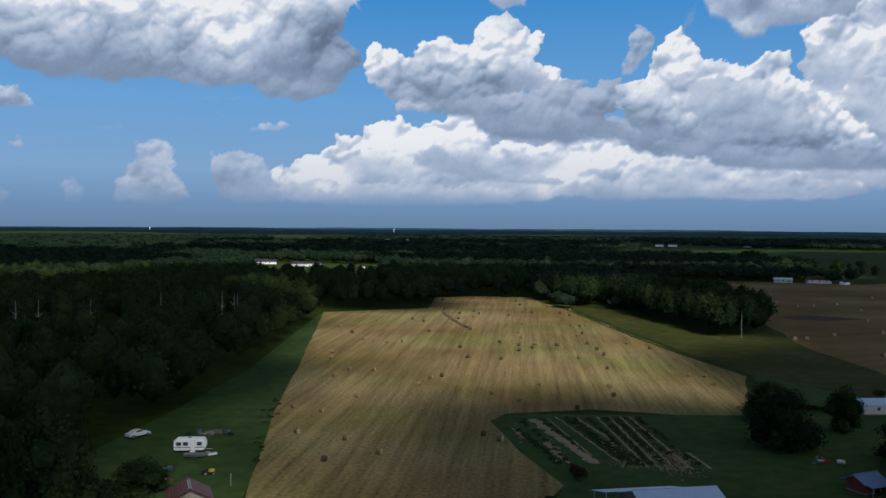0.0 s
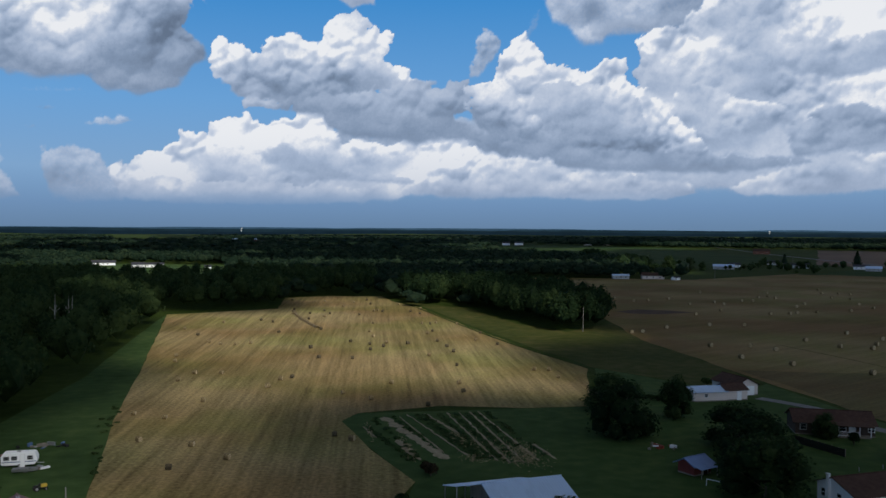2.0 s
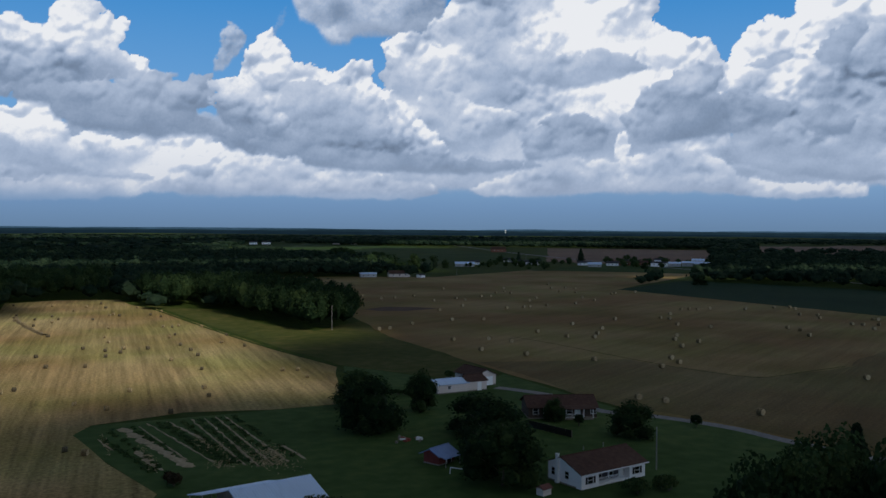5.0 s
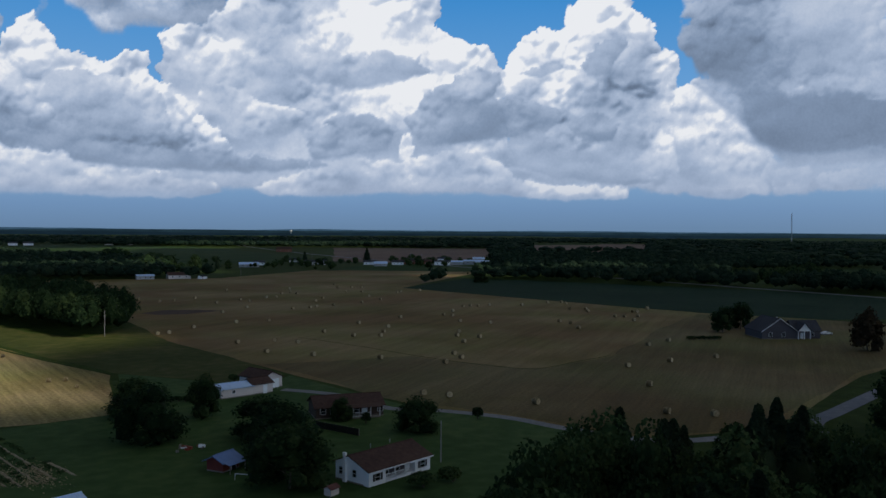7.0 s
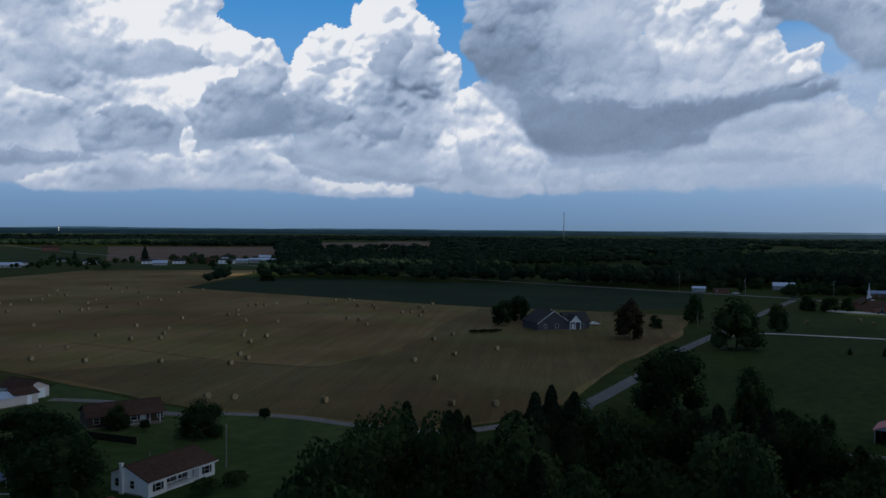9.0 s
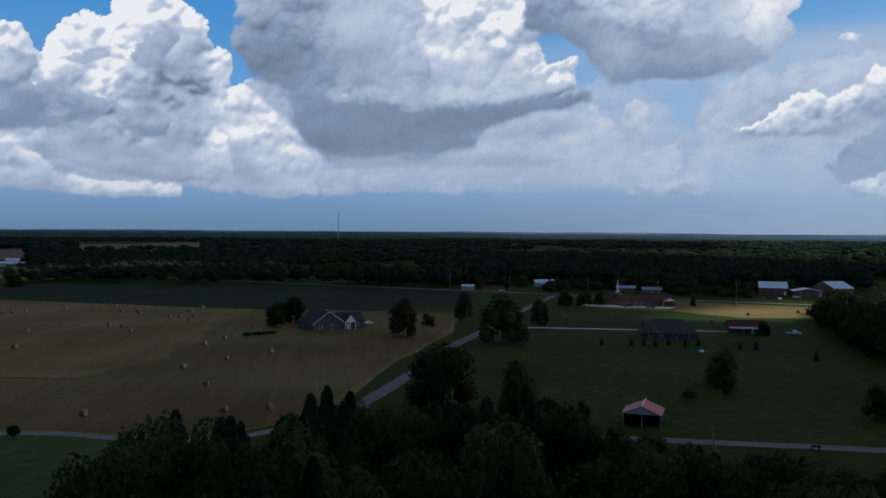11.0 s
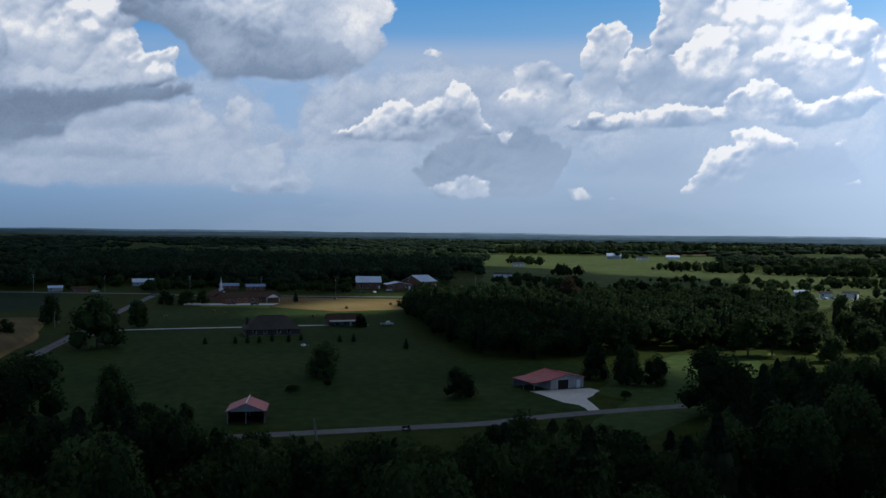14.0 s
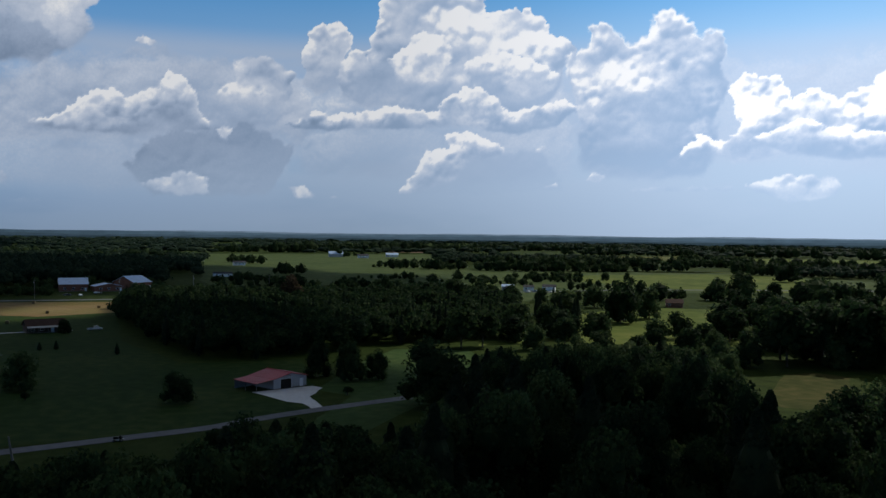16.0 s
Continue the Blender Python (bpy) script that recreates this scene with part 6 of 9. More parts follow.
def crowns(name, spots, label, seed, leaves, core_level, mat, size=0.7, category="woodland", stem=0.1):
    """Many trees of a wood as one mass: lumpy cores under a coat of leaf sprays, each with a short trunk."""
    rng = np.random.default_rng(seed)
    heap = Heap()
    v, f = BALLS[core_level]
    for x, y, h, w in spots:
        lift = h * stem
        lump = v * (0.55 + 0.42 * lattice(v * 2.2 + (x, y, h))[:, None])
        heap.add(lump * np.array([w / 2, w / 2, (h - lift) / 2]) + np.array([x, y, (h + lift) / 2]), np.column_stack([f, f[:, 2]]))
        if leaves:
            n = rng.normal(0, 1, (leaves, 3))
            n /= np.linalg.norm(n, axis=1)[:, None]
            n[:, 2] = np.abs(n[:, 2]) * 1.0 - 0.25
            r = (0.8 + 0.34 * rng.random(leaves)) * (0.75 + 0.45 * lattice(n * 2.4 + (y, x, h)))
            c = n * r[:, None] * np.array([w / 2, w / 2, (h - lift) / 2]) + np.array([x, y, (h + lift) / 2])
            heap.add(*leaf_quads(c, n, size, rng))
    ob = part(name, mesh_tri(heap, name), mat, None)
    return tagged(ob, label, category, kind="stuff")


def scatter(count, test, size, seed, near, far, az0, az1, gap, hmin, hmax):
    """Random standpoints by bearing and distance where the test allows them."""
    rng = np.random.default_rng(seed)
    az = np.radians(rng.uniform(az0, az1, count))
    d = np.sqrt(rng.uniform(near ** 2, far ** 2, count))
    x, y = -np.sin(az) * d, np.cos(az) * d
    ok = test(x, y)
    cells, out = set(), []
    for px, py in zip(x[ok], y[ok]):
        key = (int(px // gap), int(py // gap))
        if key in cells:
            continue
        cells.add(key)
        out.append((px, py, rng.uniform(hmin, hmax), size * rng.uniform(0.8, 1.25)))
    return out


def open_land(x, y):
    hit = np.zeros(len(x), bool)
    for poly in CLEARINGS:
        hit |= inside(x, y, poly)
    return hit


WESTWOOD = [(-56, 128), (-62, 162), (-58, 184), (-56, 240), (-56, 320), (-57, 400), (-70, 425), (-36, 424), (-8, 440), (-6, 505), (22, 515), (50, 508), (60, 640), (-60, 700), (-420, 700), (-420, 420), (-330, 330), (-150, 110)]
CLUMP = [(62, 458), (66, 450), (88, 432), (97, 358), (103, 322), (116, 324), (134, 352), (139, 420), (137, 470), (110, 505), (60, 505)]
MIDWOOD = [(418, -18), (332, -25), (279, -34), (268, -52), (277, -76), (289, -103), (294, -141), (300, -169), (300, -197), (350, -231), (400, -242), (443, -241), (468, -224), (470, -150), (490, -90), (510, -30)]
crowns("woodland", scatter(2600, lambda x, y: inside(x, y, WESTWOOD) & ~inside(x, y, NORTH_FIELDS[3][1]), 9.0, 3, 120, 700, -10, 50, 7.0, 11.5, 16.5), "dense dark broadleaved wood beside the hay field", 31, 150, 1, LEAF, 0.48)
crowns("woodland", scatter(2500, lambda x, y: inside(x, y, CLUMP), 8.5, 4, 300, 520, -22, -5, 6.5, 12.5, 18.0), "dense clump of tall trees beside the pasture", 32, 260, 1, LEAF, 0.44)
crowns("woodland", scatter(5000, lambda x, y: inside(x, y, MIDWOOD), 6.5, 6, 250, 540, -118, -88, 5.0, 7.5, 12.0), "dense young mixed wood behind the meadow", 33, 150, 1, LEAF, 0.55)

for k, (x, y, tall, wide) in enumerate(scatter(900, lambda x, y: inside(x, y, MIDWOOD), 3.6, 16, 250, 440, -122, -88, 13.0, 8.5, 13.5)):
    plant("fir", x, y, tall, wide, 3000 + k, "slim dark evergreen in the young wood", "evergreens of the young wood")
UNDERWOOD = [(-math.sin(radians(b)) * d, math.cos(radians(b)) * d) for b, d in ((-114, 150), (-113, 235), (-124, 275), (-134, 285), (-147, 270), (-147, 140), (-130, 120))]
crowns("woodland", scatter(900, lambda x, y: inside(x, y, UNDERWOOD) & ~((np.abs(np.degrees(np.arctan2(-x, y)) + 136) < 4.8) & (np.hypot(x, y) > 165)) & ~inside(x, y, PADDOCK), 7.0, 12, 110, 300, -147, -112, 6.0, 5.0, 9.0), "dense mixed wood between the taller trees", 38, 200, 1, LEAF_PALE, 0.42)


# The wood behind the main road, open about the roadside houses.
EASTWOOD = [(562, 312), (568, 214), (600, 206), (640, 186), (632, 138), (612, 112), (618, 40), (640, 22), (650, -60), (760, -70), (1010, -60), (1040, 120), (1010, 330), (790, 262), (655, 262), (640, 300)]
HOMES = [(618, 156), (585, 92), (578, 74), (609, 0), (600, -20), (622, -37), (764, -119)]


def eastern(x, y):
    free = inside(x, y, EASTWOOD)
    for hx, hy in HOMES:
        free &= np.hypot(x - hx, y - hy) > 17
    return free


crowns("woodland", scatter(15000, eastern, 11.0, 26, 560, 1060, -104, -58, 9.0, 9.0, 16.5), "dense dark wood behind the main road", 41, 40, 1, LEAF_FAR, 0.85)


def roadside(x, y):
    free = inside(x, y, [(556, 185), (600, 205), (640, 190), (640, -50), (575, -55), (560, 20), (563, 120)]) & ~inside(x, y, EASTWOOD)
    for hx, hy in HOMES:
        free &= (np.abs(y - hy) > 13) | (x > hx + 12)
    return free & (np.array([noise.noise((a / 24, b / 24, 3.3)) for a, b in zip(x, y)]) > 0.0)


crowns("garden_trees", scatter(26000, roadside, 6.5, 27, 540, 660, -98, -66, 7.0, 4.0, 9.5), "loose garden trees between the roadside houses", 42, 60, 1, LEAF, 0.6, stem=-0.1)


def distant(x, y):
    keep = ~open_land(x, y) & ~inside(x, y, WESTWOOD) & ~inside(x, y, CLUMP) & ~inside(x, y, MIDWOOD) & ~inside(x, y, EASTWOOD)
    d = np.hypot(x, y)
    patch = np.array([noise.noise((a / 260, b / 260, 7.7)) for a, b in zip(x, y)])
    az = np.degrees(np.arctan2(-x, y))
    dense = np.where(az > -60, 0.6, np.where(az > -95, 0.25, np.where(d < 1700, -0.22, 0.1)))
    road = (np.abs(x - 535) < 40) & (y < 330) & (y > -560)
    return keep & (patch < dense) & (d > 430) & ~((d < 520) & (az < -30) & (az > -120)) & ~road


crowns("distant_woods", scatter(30000, distant, 13.0, 8, 430, 1300, -150, 38, 11.0, 8.0, 13.5), "dark broken woodland beyond the fields", 34, 13, 1, LEAF_FAR, 1.3)
crowns("distant_woods", scatter(17000, distant, 30.0, 9, 1300, 3450, -152, 40, 33.0, 9.0, 15.0), "far dark woodland along the horizon", 35, 4, 1, LEAF_FAR, 2.6)

rows = []
for x0, y0, x1, y1, n in ((520, -320, 560, -400, 9), (880, -320, 1150, -560, 30), (900, -560, 1000, -860, 30), (470, -200, 560, -205, 12), (560, -60, 600, -200, 14), (760, -680, 600, -720, 24)):
    wob = np.random.default_rng(int(x0 + y1 + 3000))
    for k in range(n):
        u = wob.random()
        size = wob.uniform(4, 10) * (1.0 if x0 < 800 else 1.4)
        rows.append((x0 + (x1 - x0) * u + wob.normal(0, 4), y0 + (y1 - y0) * u + wob.normal(0, 4), size, size * wob.uniform(0.55, 0.85)))
crowns("hedgerow_trees", rows, "rows of small trees between the far fields", 36, 90, 1, LEAF, 0.6, stem=-0.1)

# Loose shrubs and small trees about the eastern houses.
wob = np.random.default_rng(57)
rows = []
for k in range(420):
    x, y = wob.uniform(560, 720), wob.uniform(-330, -90)
    if noise.noise((x / 38, y / 38, 1.4)) > 0.14:
        tall = wob.uniform(2.2, 7.0) * (1.4 if wob.random() < 0.12 else 1.0)
        rows.append((x, y, tall, tall * wob.uniform(0.7, 1.3)))
crowns("shrubs", rows, "scattered shrubs and small trees about the far gardens", 39, 70, 1, LEAF, 0.45, stem=-0.15)

# Trees among the village houses, and the wood beyond the village's brown field.
wob = np.random.default_rng(63)
rows = []
for k in range(230):
    x, y = wob.uniform(420, 760), wob.uniform(715, 935)
    if noise.noise((x / 45, y / 45, 8.1)) > 0.06 and not (570 < x < 760 and y > 1.35 * x):
        tall = wob.uniform(3.5, 9.5)
        rows.append((x, y, tall, tall * wob.uniform(0.7, 1.2)))
crowns("village_trees", rows, "dark trees between the village houses", 43, 60, 1, LEAF, 0.7, stem=-0.1)
FARWOOD = [(1015, 1550), (1265, 1335), (1390, 1450), (1200, 1810), (880, 2070), (560, 2030), (500, 2050), (620, 2010), (790, 1750)]
crowns("distant_woods", scatter(9000, lambda x, y: inside(x, y, FARWOOD), 22.0, 29, 1700, 2300, -48, -10, 18.0, 9.0, 15.0), "dark wood beyond the brown village field", 44, 14, 1, LEAF_FAR, 1.8)

# Tree lines across the far pastures.
TREE_LINES = [
    ([(883, -354), (832, -432), (795, -515), (807, -645)], 46, 9, 16), ([(984, -479), (974, -614), (964, -760)], 34, 10, 17), ([(636, -343), (634, -399)], 10, 6, 9), ([(1604, -276), (1628, -475), (1700, -694)], 60, 16, 26),
    ([(1459, -881), (1361, -1211), (1129, -1352)], 60, 14, 24), ([(717, -631), (672, -695), (639, -766)], 34, 11, 18), ([(655, -117), (625, -165)], 9, 4, 8), ([(609, -174), (580, -194)], 7, 5, 9), ([(1319, 91), (1203, -14), (1158, -134)], 40, 10, 18), ([(2028, -648), (1618, -787)], 40, 14, 22),
    ([(816, -177), (788, -214)], 8, 8, 13), ([(1115, -178), (1056, -216)], 8, 8, 13), ([(1304, -327), (1367, -437)], 9, 10, 16), ([(962, -322), (895, -372)], 9, 7, 12),
    ([(300, 760), (365, 900), (395, 1150)], 40, 11, 17), ([(620, 340), (720, 372), (860, 430)], 26, 8, 14),
    ([(1020, -512), (942, -569), (896, -707), (882, -881), (805, -964)], 130, 9, 16), ([(1874, -799), (1811, -1093), (1741, -1373), (1610, -1608), (1386, -1660)], 170, 12, 22),
    ([(909, -365), (804, -533)], 26, 6, 11), ([(1640, -250), (1720, -800)], 90, 13, 22), ([(1140, -905), (1000, -890)], 40, 9, 14), ([(684, -369), (666, -420)], 14, 5, 8),
    ([(455, -546), (560, -690), (660, -791)], 30, 7, 13), ([(440, -330), (420, -420), (400, -520)], 26, 9, 16),
]
rows = []
wob = np.random.default_rng(91)
for line, n, low, high in TREE_LINES:
    for k in range(n * 2):
        u = wob.random() * (len(line) - 1)
        (x0, y0), (x1, y1) = line[int(u)], line[int(u) + 1]
        u -= int(u)
        tall = wob.uniform(low * 0.5, high * 1.05)
        x, y = x0 + (x1 - x0) * u, y0 + (y1 - y0) * u
        if noise.noise((x / 55, y / 55, 4.2)) > -0.25:
            rows.append((x + wob.normal(0, 7), y + wob.normal(0, 7), tall, tall * wob.uniform(0.5, 1.25)))
crowns("hedgerow_trees", rows, "dark tree lines between the far pastures", 37, 60, 1, LEAF, 0.9, stem=-0.15)

# ---- hay bales ----


def bale_mesh():
    bm = bmesh.new()
    rows = [(-0.76, 0.0), (-0.76, 0.55), (-0.74, 0.74), (-0.64, 0.81), (-0.2, 0.83), (0.2, 0.83), (0.64, 0.81), (0.74, 0.74), (0.76, 0.55), (0.76, 0.0)]
    loops = []
    for y, r in rows:
        ring = []
        for k in range(18):
            a = 2 * math.pi * k / 18
            z = r * math.sin(a)
            z = max(z, -0.74) * (0.98 if z < 0 else 1.0)
            ring.append(bm.verts.new((r * math.cos(a) * 1.03, y + 0.02 * math.sin(3 * a), z + 0.73)))
        loops.append(ring)
    for a, b in zip(loops, loops[1:]):
        for k in range(18):
            bm.faces.new((a[k], a[(k + 1) % 18], b[(k + 1) % 18], b[k]))
    bmesh.ops.remove_doubles(bm, verts=bm.verts[:], dist=0.001)
    bmesh.ops.recalc_face_normals(bm, faces=bm.faces[:])
    me = bpy.data.meshes.new("roll")
    bm.to_mesh(me)
    bm.free()
    return me


def band_mesh():
    """Net wrap: low ridges round the roll."""
    bm = bmesh.new()
    for y in (-0.5, -0.25, 0.0, 0.25, 0.5):
        rings = []
        for dy, r in ((-0.03, 0.83), (0.0, 0.85), (0.03, 0.83)):
            rings.append([bm.verts.new((r * math.cos(2 * math.pi * k / 18) * 1.03, y + dy, max(r * math.sin(2 * math.pi * k / 18), -0.73) + 0.73)) for k in range(18)])
        for a, b in zip(rings, rings[1:]):
            for k in range(18):
                bm.faces.new((a[k], a[(k + 1) % 18], b[(k + 1) % 18], b[k]))
    me = bpy.data.meshes.new("wrap")
    bm.to_mesh(me)
    bm.free()
    return me


def bale_end_mesh(side):
    """The flat coiled end of a roll: a shallow dish with a raised rim."""
    bm = bmesh.new()
    rings = []
    for y, r in ((0.772, 0.74), (0.79, 0.66), (0.775, 0.34), (0.782, 0.12)):
        rings.append([bm.verts.new((r * math.cos(2 * math.pi * k / 18) * 1.03, side * y, max(r * math.sin(2 * math.pi * k / 18), -0.7) + 0.73)) for k in range(18)])
    for a, b in zip(rings, rings[1:]):
        for k in range(18):
            bm.faces.new((a[k], a[(k + 1) % 18], b[(k + 1) % 18], b[k]))
    bm.faces.new(rings[-1])
    bmesh.ops.recalc_face_normals(bm, faces=bm.faces[:])
    me = bpy.data.meshes.new("bale_end")
    bm.to_mesh(me)
    bm.free()
    return me


BALES_WEST = [(-28, 167), (-18, 162), (-11, 152), (-20, 147), (8, 166), (11, 162), (-33, 191), (-26, 186), (-20, 203), (-29, 231), (-26, 242), (-19, 241), (-35, 275), (-34, 264), (-28, 306), (-24, 301), (-19, 299), (-14, 302), (-28, 369), (-41, 347), (-34, 327), (-5, 332), (-13, 376), (-8, 368), (1, 424), (0, 232), (-3, 229), (-6, 219), (8, 266), (6, 288), (18, 263), (20, 302), (25, 281), (26, 294), (29, 315), (30, 288), (32, 297), (39, 294), (29, 330), (33, 359), (30, 394), (11, 340), (7, 378)]
BALES_MIDDLE = [(14, 388), (15, 414), (17, 401), (8, 403), (32, 458), (25, 438), (17, 468), (0, 477), (40, 473), (40, 449), (38, 410), (40, 413), (42, 408), (54, 444), (55, 406), (62, 420), (25, 220), (12, 208), (18, 200), (58, 396), (53, 356), (56, 353), (59, 357), (67, 351), (50, 321), (53, 328), (50, 299), (64, 300), (70, 320), (69, 288), (51, 285), (42, 266), (51, 273), (47, 246), (42, 217), (41, 206), (30, 191), (67, 235), (71, 234), (70, 222)]
BALES_NORTHEAST = [(182, 473), (185, 451), (194, 453), (210, 462), (206, 427), (252, 508), (225, 437), (225, 426), (206, 393), (245, 444), (251, 443), (267, 465), (292, 498), (277, 472), (274, 459), (185, 377), (170, 334), (184, 331), (221, 374), (231, 374), (148, 327), (133, 315), (128, 314), (140, 274), (153, 271), (157, 262), (137, 248), (145, 233), (341, 520), (324, 490), (310, 459), (334, 488), (338, 482), (315, 449), (297, 416), (290, 395), (269, 383), (269, 422), (236, 376), (248, 379), (255, 407), (330, 432)]
BALES_EAST = [(335, 435), (354, 439), (209, 300), (238, 309), (211, 282), (199, 269), (191, 260), (183, 266), (158, 215), (181, 283), (261, 306), (262, 301), (277, 318), (298, 334), (304, 335), (306, 331), (315, 332), (249, 281), (255, 268), (223, 252), (214, 243), (204, 228), (218, 235), (182, 208), (178, 200), (168, 196), (132, 162), (135, 156)]
BALES_SOUTHEAST = [(329, 322), (351, 324), (359, 321), (355, 314), (333, 292), (338, 286), (329, 277), (346, 263), (347, 261), (366, 269), (320, 253), (323, 250), (329, 247), (313, 237), (283, 254), (281, 246), (270, 232), (250, 183), (266, 186), (224, 156), (206, 158), (243, 152), (145, 137), (185, 135), (160, 112), (166, 104)]
BALES_ROADSIDE = [(396, 90), (410, 66), (424, 74), (401, 25), (445, 11), (506, 19), (469, -12)]
BALE_MODELS = {}
brng = random.Random(11)


def bale(x, y, skin, heading, size, words, group):
    m = pose(x, y, 0.05, 0, 0, heading) @ Matrix.Diagonal((size, size * 0.92, size, 1))
    if skin.name not in BALE_MODELS:
        ob = thing("hay_bale", (x, y), words, "hay bale", group)
        part("roll", bale_mesh(), skin, ob)
        part("net_wrap", band_mesh(), STRAW_OLD if skin == STRAW_OLD else STRAW, ob)
        # Ends paler than the roll paint in the side that catches the sun.
        for side in (-1, 1):
            part("bale_end", bale_end_mesh(side), STRAW_OLD if skin == STRAW_OLD else STRAW_PALE, ob, "coiled straw end, paled to paint in sunlight")
        BALE_MODELS[skin.name] = ob
    else:
        ob = copy_thing(BALE_MODELS[skin.name], m)
    ob.matrix_basis = m
    return tagged(ob, words, "hay bale", group)


for x, y in BALES_WEST + BALES_MIDDLE:
    old = (y > 240 and x > -10 and brng.random() < 0.6) or brng.random() < 0.12
    bale(x, y, STRAW_OLD if old else STRAW, brng.gauss(85, 16), brng.uniform(0.6, 0.72), "weathered dark hay bale on pale stubble" if old else "round straw hay bale on pale stubble", "bales in the pale hay field")
for x, y in BALES_NORTHEAST + BALES_EAST + BALES_SOUTHEAST:
    bale(x, y, STRAW, brng.gauss(4, 16), 0.95, "round brown hay bale with pale ends on brown stubble", "bales in the brown hay field")
for x, y in BALES_ROADSIDE:
    bale(x, y, STRAW, brng.gauss(4, 16), 0.95, "round brown hay bale with pale ends on green meadow", "bales by the road")

# ---- buildings ----


def window(parent, x, y, z, w, h, facing, shutters=False, frame_mat=None):
    """A window on a wall that faces front (0), back (180), west end (-90) or east end (90): frame, pane, and shutters."""
    turn = pose(x, y, z, 0, 0, facing)
    bm = bmesh.new()
    t = 0.09
    for a in ((-w / 2 - t, -h / 2 - t, w / 2 + t, -h / 2), (-w / 2 - t, h / 2, w / 2 + t, h / 2 + t), (-w / 2 - t, -h / 2, -w / 2, h / 2), (w / 2, -h / 2, w / 2 + t, h / 2), (-w / 2, -0.03, w / 2, 0.03)):
        box(a[0], -0.07, a[1], a[2], 0.0, a[3], bm)
    made = part("window", bm, frame_mat or TRIM, parent)
    made.matrix_local = turn
    part("pane", box(-w / 2, -0.035, -h / 2, w / 2, -0.005, h / 2), GLASS, made)
    if shutters:
        for side in (-1, 1):
            x0 = side * (w / 2 + 0.3)
            bm = box(x0 - 0.2, -0.08, -h / 2, x0 + 0.2, -0.03, h / 2)
            for k in range(6):
                box(x0 - 0.16, -0.1, -h / 2 + h * k / 6 + 0.04, x0 + 0.16, -0.08, -h / 2 + h * (k + 1) / 6 - 0.05, bm)
            part("shutter", bm, BLACK, made, "black louvred shutter")
    return made


def door(parent, x, y, w, h, facing, mat, dark=False):
    turn = pose(x, y, 0, 0, 0, facing)
    bm = bmesh.new()
    for a in ((-w / 2 - 0.1, 0.0, -w / 2, h + 0.1), (w / 2, 0.0, w / 2 + 0.1, h + 0.1), (-w / 2, h, w / 2, h + 0.1)):
        box(a[0], -0.07, a[1], a[2], 0.0, a[3], bm)
    made = part("door", bm, TRIM, parent)
    made.matrix_local = turn
    # With dark set, an open doorway's shade is painted as a flat panel.
    bm = box(-w / 2, -0.045, 0.02, w / 2, -0.005, h)
    if not dark:
        for k in range(4):
            box(-w / 2 + 0.08, -0.06, 0.1 + h * k / 4, w / 2 - 0.08, -0.045, h * (k + 1) / 4 - 0.08, bm)
    part("panel", bm, mat, made)
    return made


